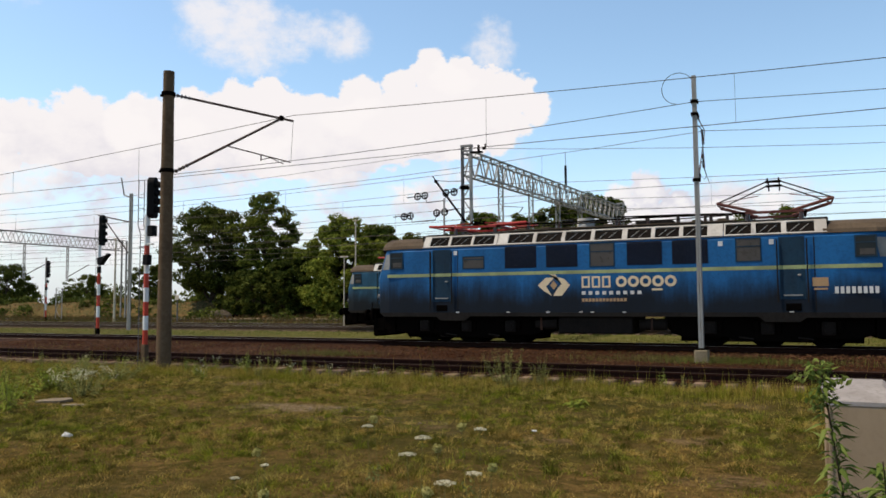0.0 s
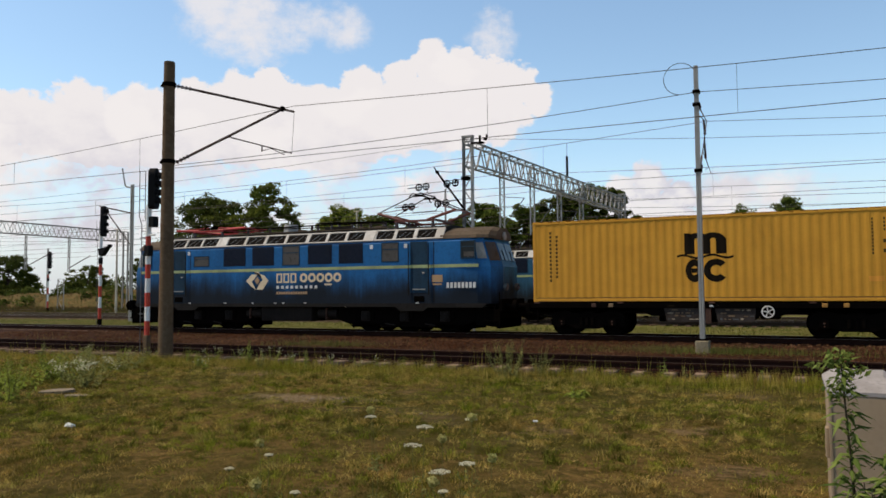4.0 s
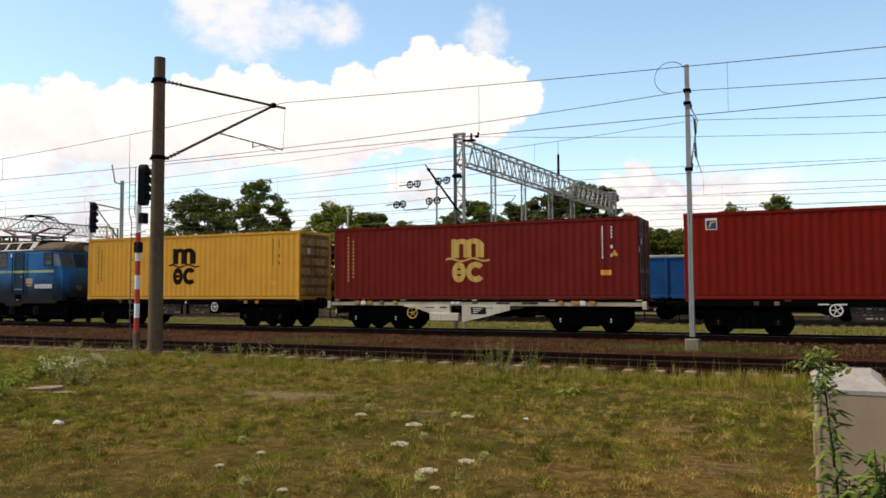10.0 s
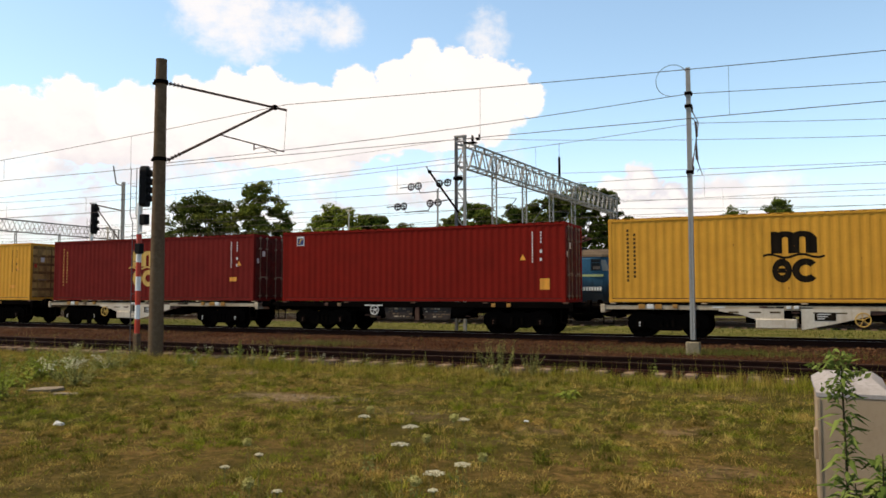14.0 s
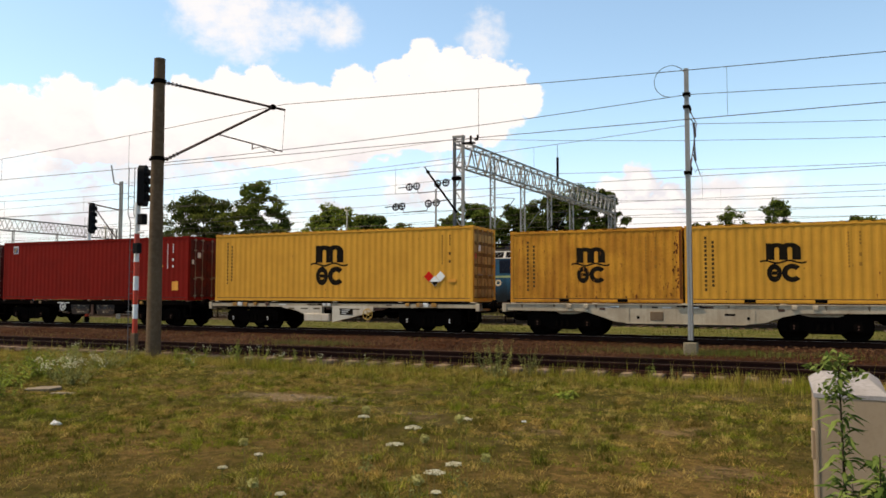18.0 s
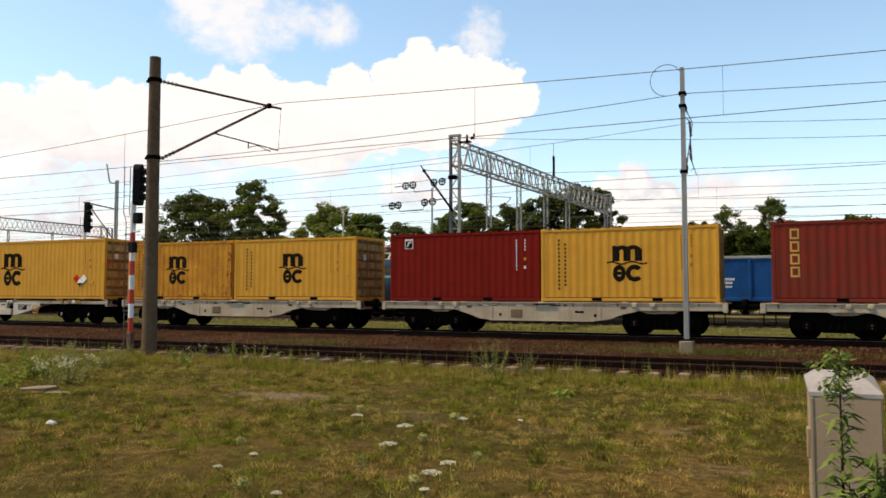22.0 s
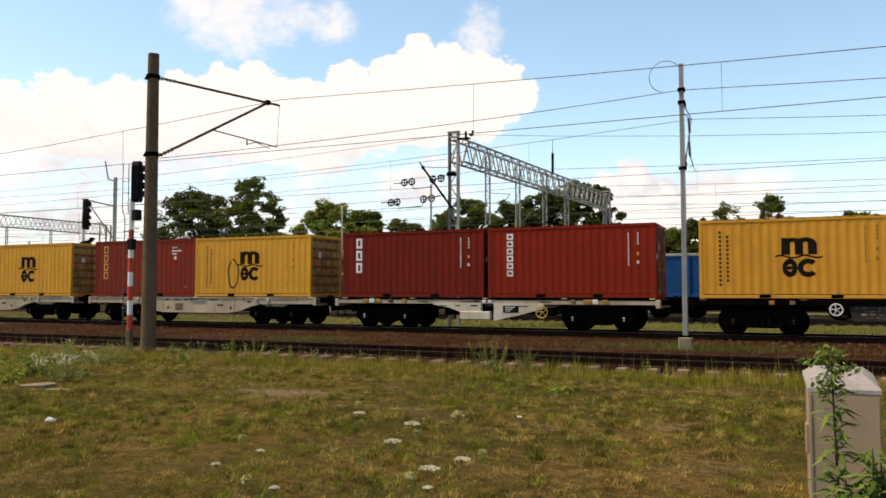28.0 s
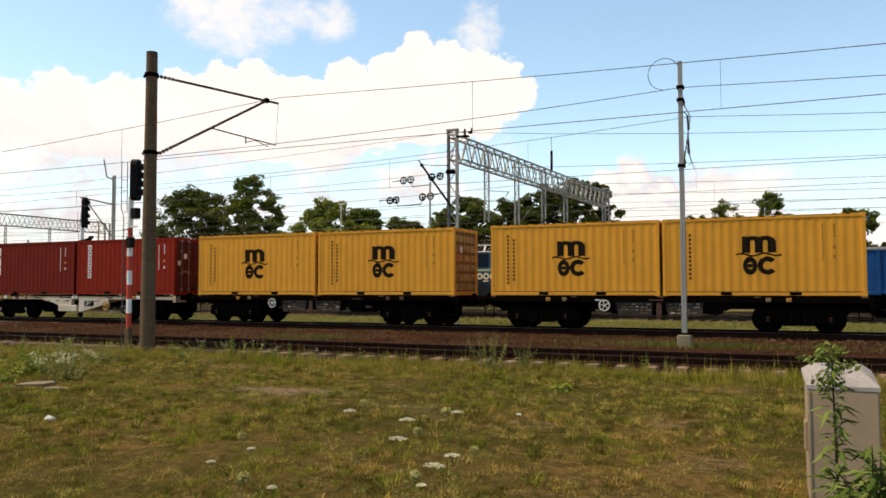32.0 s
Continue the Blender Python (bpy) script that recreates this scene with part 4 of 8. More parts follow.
def far_gantry():
    m = thing("catenary_gantry", "distant grey lattice gantry over the yard throat", "gantry", pose(0, 0, 0))
    truss(m, (-78, 12.0), (-78, 44.0), 9.7, 8.4, 0.7, 26, ZINC)
    for x in (-78.4, -77.6):
        part("leg", Geo().bar((x, 44, -0.3), (x, 44, 9.7), 0.16), ZINC, m)
        part("leg", Geo().bar((x, 12, -0.3), (x, 12, 9.7), 0.16), ZINC, m)
    for y in (30.0, 35.6):
        lattice_post("drop_post", m, -78, y, 4.4, 8.5, 0.3, 0.3, 0.07, ZINC)
        part("cantilever", Geo().tube((-78, y + 0.2, 4.9), (-78, y + 3.0, 6.4), 0.05, n=6), STEEL_DARK, m)
    lattice_post("foot_trestle", m, -78, 34.6, -0.2, 3.5, 1.0, 0.3, 0.08, ZINC, 1.2)


far_gantry()


def arm_mast(x, y, h, label, arm):
    m = thing("catenary_mast", label, "mast", pose(x, y, 0))
    part("shaft", Geo().bar((-0.085, 0, -0.3), (-0.085, 0, h), 0.10).bar((0.085, 0, -0.3), (0.085, 0, h), 0.10).box(-0.12, 0.12, -0.03, 0.03, h - 0.1, h).box(-0.12, 0.12, -0.03, 0.03, h - 2.05, h - 1.9).box(-0.12, 0.12, -0.03, 0.03, h - 4.3, h - 4.1), ZINC, m, "grey steel channels")
    if arm:
        part("head_arm", Geo().tube((0, 0, h - 0.3), (-0.7, 0, h - 0.05), 0.05, n=6).tube((-0.7, 0, h - 0.05), (-1.0, 0, h + 1.2), 0.05, n=6), ZINC, m)
        part("top_tube", Geo().tube((-0.1, 0, h - 2.0), (-2.6, -0.5, h - 1.45), 0.045, n=6), BRACKET, m)
        part("strut_tube", Geo().tube((-0.1, 0, h - 4.25), (-2.1, -0.4, h - 1.75), 0.045, n=6), BRACKET, m)
    return m


arm_mast(-42.0, 11.4, 9.3, "grey steel mast with a cantilever over the yard", True)
arm_mast(-95.0, 46.0, 8.2, "distant thin grey mast in the yard", False)


def plain_post(x, y, h, r, label):
    m = thing("lamp_post", label, "post", pose(x, y, 0))
    part("shaft", taper(Geo(), 0, 0, -0.3, h, r, r * 0.7, 8, 2), BELLY, m)
    part("head", Geo().box(-0.35, 0.35, -0.06, 0.06, h - 0.05, h + 0.05, 0.01), BELLY, m)
    return m


plain_post(-41.0, 40.0, 10.1, 0.10, "distant pale steel lamp post before trees")
plain_post(-64.0, 30.0, 8.4, 0.12, "distant pale steel lamp post in the yard")
plain_post(-30.5, 21.0, 5.0, 0.05, "thin pale marker post beside a siding")


def marker_post(x, y):
    m = thing("marker_post", "short grey post with a small pale sign", "post", pose(x, y, 0))
    part("shaft", Geo().bar((0, 0, -0.35), (0, 0, 2.2), 0.10), ZINC_DARK, m)
    part("sign_plate", Geo().box(-0.26, 0.26, -0.09, -0.05, 1.95, 2.45, 0.015), BELLY, m, "small pale sign plate")


marker_post(-56.4, 31.0)


def signal(x, y, base, bands, head0, head1, z_box, ladder, lenses=4, horn=False, scale=1.0):
    """Colour-light signal: banded mast, tall black head with hooded lenses, ladder."""
    m = thing("railway_signal", "colour-light signal with a red and white banded mast", "signal", pose(x, y, 0))
    part("foot", Geo().box(-0.08 * scale, 0.08 * scale, -0.08 * scale, 0.08 * scale, -0.35, base, 0.02), CONCRETE_POLE if base > 0.3 else STEEL_DARK, m, "short grey foot")
    z, k = base, 0
    for step in bands:
        part("mast_band", Geo().tube((0, 0, z), (0, 0, z + step), 0.070 * scale, n=12), SIGNAL_RED if k % 2 == 0 else BAND_WHITE, m, "red band" if k % 2 == 0 else "white band", smooth=True)
        z, k = z + step, k + 1
    part("mast_top", Geo().tube((0, 0, z), (0, 0, head0 + 0.1), 0.075 * scale, n=12), BAND_WHITE, m, "white upper mast", smooth=True)
    n = 12
    w = 0.19 * scale
    outline = [(w * math.cos(a), head1 - w + w * math.sin(a)) for a in np.linspace(0, math.pi, n)] + [(-w, head0 + 0.08), (-w + 0.08, head0), (w - 0.08, head0), (w, head0 + 0.08)]
    head = part("signal_head", Geo().prism(outline, "x", 0.04, 0.22), SIGNAL_BLACK, m, "black signal head")
    head.matrix_basis = pose(0, 0, 0, 0, 0, 24)
    step = (head1 - head0 - 0.2) / lenses
    for i in range(lenses):
        zc = head0 + 0.1 + step * (i + 0.5)
        part("lens", Geo().tube((0.22, 0, zc), (0.235, 0, zc), 0.09 * scale, n=14), LENS, head)
        hood = [(0.22, 0.12 * scale * math.cos(a), zc + 0.12 * scale * math.sin(a)) for a in np.linspace(-0.5, math.pi + 0.5, 12)]
        part("hood", Geo().loft([hood, [(0.37, p[1] * 0.98, p[2] - 0.035) for p in hood]], closed=False), SIGNAL_BLACK, head)
    part("relay_box", Geo().box(0.0, 0.20, -0.17, 0.0, z_box, z_box + 0.29 * scale, 0.02), SIGNAL_BLACK, m)
    if horn:
        part("indicator", Geo().prism([(-0.05, z_box + 0.85), (0.75, z_box + 1.0), (0.72, z_box + 1.1), (0.45, z_box + 0.75), (0.2, z_box + 0.45), (0.0, z_box + 0.5)], "y", -0.15, 0.15), SIGNAL_BLACK, m, "black shrouded indicator")
    else:
        part("upper_box", Geo().box(0.12, 0.33, -0.14, 0.05, z_box + 0.80, z_box + 1.09, 0.02), SIGNAL_BLACK, m)
        part("box_arm", Geo().box(0.0, 0.26, -0.06, 0.02, z_box + 0.56, z_box + 0.60, 0.01), WHITE, m)
    if ladder:
        lad = part("ladder", Geo().line([(-0.20, -0.05, -0.2), (-0.20, -0.05, head0 - 0.45), (-0.27, -0.08, head0 - 0.2), (-0.27, -0.08, ladder)], 0.012, 6).line([(-0.11, 0.06, -0.2), (-0.11, 0.06, head0 - 0.45), (-0.18, 0.04, head0 - 0.2), (-0.18, 0.04, ladder)], 0.012, 6), ZINC_DARK, m, "thin steel ladder")
        rung = Geo().tube((-0.045, -0.06, 0), (0.045, 0.06, 0), 0.008, n=5).mesh("rung", ZINC_DARK)
        for i in range(int(ladder / 0.3)):
            o = -0.07 if 0.3 * i > head0 - 0.25 else 0.0
            part("rung", rung, None, lad, at=pose(-0.155 + o, 0, 0.3 * i))
        for z in (1.0, head0 - 0.8):
            part("ladder_stay", Geo().tube((-0.3, 0, z), (0, 0, z), 0.014, n=5), ZINC_DARK, lad)
    return m


signal(-16.27, -12.0, 0.42, (0.39,) * 7, 3.92, 5.06, 2.60, 5.0)
signal(-35.9, 3.5, 0.2, (0.62,) * 5, 4.9, 6.65, 3.32, 5.8, horn=True, scale=1.25)
signal(-75.8, 31.2, 0.2, (0.75,) * 5, 4.6, 6.5, 3.2, 0, scale=1.2)


def wire_run(name, label, pts, r):
    """A slack conductor through its supports."""
    m = thing(name, label, "overhead wire", pose(0, 0, 0))
    part("conductor", Geo().line(pts, r, 6), WIRE, m)
    return m


def sag(a, b, s, n=14):
    a, b = Vector(a), Vector(b)
    return [a.lerp(b, k / n) - Vector((0, 0, 4 * s * (k / n) * (1 - k / n))) for k in range(n + 1)]


def catenary(y, supports, z_contact, z_top, dips, r=0.009, every=5.5):
    m = thing("overhead_line", "dark contact wire hung from a messenger wire by droppers", "overhead wire", pose(0, y, 0))
    low, high = [], []
    for i, ((xa, oa), (xb, ob)) in enumerate(zip(supports, supports[1:])):
        dip = dips[i] if isinstance(dips, tuple) else dips
        top = sag((xa, oa, z_top), (xb, ob, z_top), dip)
        low += [(xa, oa, z_contact), (xb, ob, z_contact)][1 if low else 0:]
        high += top[1 if high else 0:]
        n = int((xb - xa) / every)
        for k in range(1, n):
            f = k / n
            x, o = xa + (xb - xa) * f, oa + (ob - oa) * f
            zt = z_top - 4 * dip * f * (1 - f)
            part("dropper", Geo().tube((x, o, zt), (x, o, z_contact), r * 0.55, n=4), WIRE, m)
    part("contact_wire", Geo().line(low, r), WIRE, m)
    part("messenger_wire", Geo().line(high, r), WIRE, m)
    return m


catenary(NEAR, ((-78, 0.3), (-12.75, 0.0), (46, 0.1), (100, 0)), 5.42, 6.86, (1.2, 0.53, 0.62), 0.0095)
catenary(MAIN, ((-110, 0), (-62, 0), (-2.58, -0.05), (52, 0)), 5.60, 7.45, 1.05, 0.0095)
catenary(FAR, ((-130, 0), (-78, 0.2), (-12.9, -0.2), (48, 0)), 5.7, 7.3, 0.7, 0.011, 9)
catenary(8.4, ((-130, 0), (-78, 0.2), (-13.4, -0.2), (48, 0)), 5.8, 7.5, 0.7, 0.010, 9)
for oy in (18.9, 24.0, 30.0):
    catenary(oy, ((-130, 0), (-78, 0.2), (-12.4, -0.2), (48, 0)), 5.7, 7.3, 0.7, 0.012, 12)
for label, pts in (("anchor wire slanting up to a steel mast", sag((-17.4, -9.9, 5.55), (-2.36, -5.2, 7.22), 0.12)),
                   ("anchor wire running on from a steel mast", sag((-2.36, -5.2, 7.22), (40, -4.0, 7.4), 0.5)),
                   ("feeder wire high above the yard", sag((-14.1, 5.5, 8.9), (60, 3.0, 8.9), 2.05)),
                   ("feeder wire high above the yard", sag((-90, 7.5, 8.7), (-14.1, 5.5, 8.9), 0.9)),
                   ("feeder wire high above the yard", sag((-100, 4.4, 7.6), (-14.1, 5.3, 7.7), 0.9))):
    wire_run("overhead_wire", label, pts, 0.010)

# ---- the container train ----
DECK = 1.18


def ribbed(x0, x1, z0, z1, y, depth, pitch, face):
    """A corrugated wall in the plane y; its ribs stand out towards face."""
    n = max(3, int(round((x1 - x0) / pitch)))
    g = Geo()
    row = []
    for i in range(n):
        a = x0 + (x1 - x0) * i / n
        w = (x1 - x0) / n
        for u, d in ((0.0, 0.0), (0.26, 0.0), (0.5, 1.0), (0.76, 1.0)):
            row.append((a + u * w, y - face * depth * d))
    row.append((x1, y))
    k = len(g.v)
    for z in (z0, z1):
        g.v += [(x, yy, z) for x, yy in row]
    n = len(row)
    for i in range(n - 1):
        g.f.append((k + i, k + i + 1, k + n + i + 1, k + n + i))
    return g


def bars_text(x, z, w, h, count, y, rows=1, gap=0.35, vertical=False):
    """Writing that is shown as plain bars, one for each character."""
    g = Geo()
    for i in range(count):
        if vertical:
            zz = z - i * h * (1 + gap)
            g.box(x, x + w, y - 0.004, y + 0.01, zz - h, zz)
        else:
            xx = x + i * w * (1 + gap)
            g.box(xx, xx + w, y - 0.004, y + 0.01, z, z + h)
    return g


def flat_ring(x, z, r, hole, y):
    """A painted ring in the plane y, in one skin."""
    g, n = Geo(), 24
    for k, yy in ((hole, y - 0.004), (r, y - 0.004), (r, y + 0.008), (hole, y + 0.008)):
        g.v += [(x + k * math.cos(2 * math.pi * i / n), yy, z + k * math.sin(2 * math.pi * i / n)) for i in range(n)]
    for q in range(4):
        for i in range(n):
            a, b = q * n + i, q * n + (i + 1) % n
            c = (q + 1) % 4 * n
            g.f.append((a, b, c + (i + 1) % n, c + i))
    return g


def frames_text(x, z, w, h, count, y, stroke, gap=0.22, vertical=True):
    """Large letters shown as plain hollow frames."""
    g = Geo()
    for i in range(count):
        a, b = (x, z - i * h * (1 + gap) - h) if vertical else (x + i * w * (1 + gap), z)
        for x0, x1, z0, z1 in ((a, a + stroke, b, b + h), (a + w - stroke, a + w, b, b + h), (a + stroke, a + w - stroke, b, b + stroke), (a + stroke, a + w - stroke, b + h - stroke, b + h)):
            g.box(x0, x1, y - 0.004, y + 0.01, z0, z1)
    return g


def arch_mark(cx, cz, s):
    """The big emblem on the side, as outlines: a block with two arched openings, a waved bar, a barred ring and an open ring."""
    u, out = s / 2, []

    def at(x, z):
        return (cx + x * u, cz + z * u)
    for x in (-0.60, 0.02, 0.64):
        out.append([at(x - 0.20, 0.10), at(x + 0.20, 0.10), at(x + 0.20, 0.72), at(x - 0.20, 0.72)])
    for c in (-0.29, 0.33):
        o = [at(c + 0.51 * math.cos(q), 0.62 + 0.36 * math.sin(q)) for q in np.linspace(0, math.pi, 10)]
        i = [at(c + 0.13 * math.cos(q), 0.62 + 0.13 * math.sin(q)) for q in np.linspace(0, math.pi, 10)]
        out += [[o[k], o[k + 1], i[k + 1], i[k]] for k in range(9)]
    out.append([at(-0.80, 0.72), at(-0.56, 0.72), at(-0.56, 0.97), at(-0.80, 0.97)])
    block, out = out, []
    wave = [at(q, 0.07 * math.sin(q * 5.5)) for q in np.linspace(-1.10, 1.10, 13)]
    out += [[(p[0], p[1] - 0.045 * u), (q[0], q[1] - 0.045 * u), (q[0], q[1] + 0.045 * u), (p[0], p[1] + 0.045 * u)] for p, q in zip(wave, wave[1:])]
    line, out = out, []
    aa = np.linspace(0, 2 * math.pi, 19)
    for p, q in zip(aa, aa[1:]):
        out.append([at(-0.42 + 0.36 * k * math.cos(w), -0.575 + 0.475 * k * math.sin(w)) for w, k in ((p, 0.40), (q, 0.40), (q, 1), (p, 1))])
    out.append([at(-0.555, -0.665), at(-0.285, -0.665), at(-0.285, -0.485), at(-0.555, -0.485)])
    stack, out = out, []
    for c, d, r, thick in ((0.42, -0.575, 0.475, 0.26),):
        aa = np.linspace(0.7, 2 * math.pi - 0.7, 17)
        out += [[at(c + k * 1.02 * math.cos(w), d + k * math.sin(w)) for w, k in ((p, r - thick), (q, r - thick), (q, r), (p, r))] for p, q in zip(aa, aa[1:])]
    return block, line, stack, out


def rects(x, z, w, h, count, gap):
    """A column of plain bars, one for each character."""
    return [[(x, z - i * h * (1 + gap) - h), (x + w, z - i * h * (1 + gap) - h), (x + w, z - i * h * (1 + gap)), (x, z - i * h * (1 + gap))] for i in range(count)]


def hollow(x, z, w, h, count, stroke, gap=0.22):
    """A column of large letters as plain hollow frames."""
    out = []
    for i in range(count):
        a, b = x, z - i * h * (1 + gap) - h
        for x0, x1, z0, z1 in ((a, a + stroke, b, b + h), (a + w - stroke, a + w, b, b + h), (a + stroke, a + w - stroke, b, b + stroke), (a + stroke, a + w - stroke, b + h - stroke, b + h)):
            out.append([(x0, z0), (x1, z0), (x1, z1), (x0, z1)])
    return out


def square(x0, x1, z0, z1):
    return [[(x0, z0), (x1, z0), (x1, z1), (x0, z1)]]


def cut(poly, x, keep):
    """The part of a convex outline on one side of an upright line."""
    out = []
    for p, q in zip(poly, poly[1:] + poly[:1]):
        ip, iq = (p[0] - x) * keep >= 0, (q[0] - x) * keep >= 0
        if ip:
            out.append(p)
        if ip != iq:
            f = (x - p[0]) / (q[0] - p[0])
            out.append((x, p[1] + (q[1] - p[1]) * f))
    return out


def sprayed(polys, length, lift=0.0, joined=False):
    """Paint laid over the ribs of a container's near side: each outline is cut at the folds and follows them."""
    x0, x1, base = POST, length - POST, -SIDE + 0.012
    n = max(3, int(round((x1 - x0) / RIB)))
    w = (x1 - x0) / n
    folds = [x0 + w * (i + q) for i in range(n) for q in (0.0, 0.26, 0.5, 0.76)] + [x1]

    def depth(x):
        q = (x - x0) / w % 1.0
        return FOLD * (0.0 if q < 0.26 else (q - 0.26) / 0.24 if q < 0.5 else 1.0 if q < 0.76 else (1 - q) / 0.24)
    g = Geo()
    for k, poly in enumerate(polys):
        lo, hi = min(p[0] for p in poly), max(p[0] for p in poly)
        marks = [lo - 1] + [f for f in folds if lo < f < hi] + [hi + 1]
        for a, b in zip(marks, marks[1:]):
            piece = cut(cut(poly, a, 1), b, -1)
            if len(piece) < 3:
                continue
            i = len(g.v)
            g.v += [(x, base + depth(x) - 0.0025 - lift - (0 if joined else 0.0004 * (k % 6)), z) for x, z in piece]
            g.f.append(tuple(range(i, i + len(piece))))
    return g.weld() if joined else g


POST, SIDE, RIB, FOLD = 0.12, 1.219, 0.275, 0.011


def container(x, length, height, paint, style, label, group="containers on the train"):
    """A steel box: posts, rails, corrugated sides and roof, castings, doors at the rear end."""
    t = thing("shipping_container", label, "container", pose(x, 0, DECK), group)
    L, H, W = length, height, 1.219
    post = 0.12
    for sy in (-1, 1):
        y = sy * W
        part("side_wall", ribbed(post, L - post, 0.16, H - 0.10, y - sy * 0.012, FOLD, RIB, sy), paint, t)
        part("bottom_rail", Geo().box(post, L - post, min(y, y - sy * 0.06), max(y, y - sy * 0.06), 0.02, 0.122, 0.01), paint, t)
        # dark strip: the shade over the rail is put into its colour
        part("rail_recess", Geo().box(post, L - post, min(y - sy * 0.035, y - sy * 0.06), max(y - sy * 0.035, y - sy * 0.06), 0.12, 0.165), RECESS_SHADE if paint in (YELLOW, YELLOW_WARM, YELLOW_RUST) else DOOR_RED, t, "recess above the bottom rail, painted dark for its shade")
        part("top_rail", Geo().box(post, L - post, min(y, y - sy * 0.06), max(y, y - sy * 0.06), H - 0.11, H - 0.042, 0.01), paint, t)
        for xa, xb in ((0, post), (L - post, L)):
            part("corner_post", Geo().box(xa, xb, min(y, y - sy * 0.14), max(y, y - sy * 0.14), 0.10, H - 0.10, 0.012), paint, t)
            for z0, z1 in ((0, 0.12), (H - 0.12, H)):
                xo, xi = (xa - 0.004, xb + 0.05) if xa == 0 else (xa - 0.05, xb + 0.004)
                part("corner_casting", Geo().box(xo, xi, min(y + sy * 0.006, y - sy * 0.16), max(y + sy * 0.006, y - sy * 0.16), z0, z1, 0.012), paint, t)
    # the roof's ribs show as teeth under its edge
    n = int(L / 0.34)
    step, teeth = (L - 0.12) / n, []
    for i in range(n):
        a = 0.06 + step * i
        teeth += [(a, H - 0.046), (a + step * 0.52, H - 0.046), (a + step * 0.52, H - 0.0105), (a + step * 0.98, H - 0.0105)]
    roof = Geo().prism([(0.05, H - 0.002), (0.05, H - 0.046)] + teeth + [(L - 0.05, H - 0.0105), (L - 0.05, H - 0.002)], "y", -W + 0.003, W - 0.003)
    part("roof_sheet", Geo().box(0.05, L - 0.05, -W + 0.12, W - 0.12, H - 0.075, H - 0.047), paint, t)
    part("roof", roof, paint, t)
    part("floor_frame", Geo().box(0.1, L - 0.1, -W + 0.05, W - 0.05, 0.06, 0.15), STEEL_DARK, t)
    part("front_wall", Geo().box(0.03, 0.07, -W + 0.12, W - 0.12, 0.12, H - 0.1), paint, t)
    # darker door paint, carries dirt and the painted shade of the rear end
    dirty = DOOR_YELLOW if paint in (YELLOW, YELLOW_WARM, YELLOW_RUST) else DOOR_RED
    rod = DOOR_ROD if dirty is DOOR_YELLOW else DOOR_STEEL
    for s in (-1, 1):
        door = part("door", Geo().box(L - 0.10, L - 0.06, min(0.012 * s, s * 1.08), max(0.012 * s, s * 1.08), 0.16, H - 0.12, 0.008), RECESS_SHADE if paint in (YELLOW, YELLOW_WARM, YELLOW_RUST) else dirty, t, "grimy steel door leaf with shade in its paint")
        step = (H - 0.36) / 6
        for k in range(6):
            z = 0.20 + step * k
            part("door_panel", Geo().prism([(s * 0.05, z), (s * 1.05, z), (s * 1.05, z + step * 0.68), (s * 0.05, z + step * 0.68)], "x", L - 0.064, L - 0.012), dirty, door)
        if s < 0:
            part("door_notice", Geo().box(L - 0.012, L - 0.006, -0.62, -0.42, H - 0.95, H - 0.72), WHITE, door, "small pale notice")
            part("door_notice", Geo().box(L - 0.012, L - 0.006, -0.98, -0.84, H - 1.25, H - 1.05), SIGNAL_RED if paint in (YELLOW, YELLOW_WARM) else WHITE, door, "small notice")
        for yy in (0.32, 0.78):
            part("lock_rod", Geo().tube((L + 0.012, s * yy, 0.1), (L + 0.012, s * yy, H - 0.08), 0.016, n=6), rod, door, "worn steel lock rod")
            for z in (0.2, 0.95, H - 0.65, H - 0.18):
                part("rod_bracket", Geo().box(L - 0.02, L + 0.035, s * yy - 0.07, s * yy + 0.07, z, z + 0.06), rod, door)
        part("lock_handle", Geo().box(L + 0.01, L + 0.04, min(s * 0.3, s * 0.8), max(s * 0.3, s * 0.8), 1.02, 1.07, 0.008), DOOR_STEEL, door)
    part("door_header", Geo().box(L - 0.08, L, -1.09, 1.09, H - 0.13, H - 0.004, 0.01), paint, t)
    part("door_sill", Geo().box(L - 0.08, L, -1.09, 1.09, 0.0, 0.15, 0.01), paint, t)
    face = -W - 0.006

    def paint_on(name, polys, mat, label="", lift=0.0):
        return part(name, sprayed(polys, L, lift, name in ("emblem_ring", "emblem_wave", "scrawl")), mat, t, label)
    if L < 7:
        for sx in (L / 2 - 1.03, L / 2 + 1.03):
            for s in (-1, 1):
                part("fork_pocket", Geo().box(sx - 0.17, sx + 0.17, min(s * (W + 0.003), s * (W - 0.1)), max(s * (W + 0.003), s * (W - 0.1)), 0.035, 0.135), STEEL_DARK, t, "dark fork-lift pocket")
    if style["mark"] == "arch":
        cx = style.get("cx", L * 0.49)
        block, line, bars, ring = arch_mark(cx, H * 0.52 + style.get("up", 0), style.get("s", 1.30))
        for name, polys in (("emblem", block), ("emblem_wave", line), ("emblem_ring", ring), ("emblem_ring", bars)):
            paint_on(name, polys, style["ink"], "large painted emblem" if name == "emblem" else "")
        faded = INK_FADED if style["ink"] is INK else GOLD_FADED
        paint_on("side_lettering", rects(style.get("tx", 0.62), H - 0.37, 0.078, 0.092, 13, 0.55), faded, "column of illegible lettering")
        paint_on("side_lettering", rects(style.get("tx", 0.62) + 0.23, H - 0.52, 0.078, 0.092, 11, 0.55), faded, "column of illegible lettering")
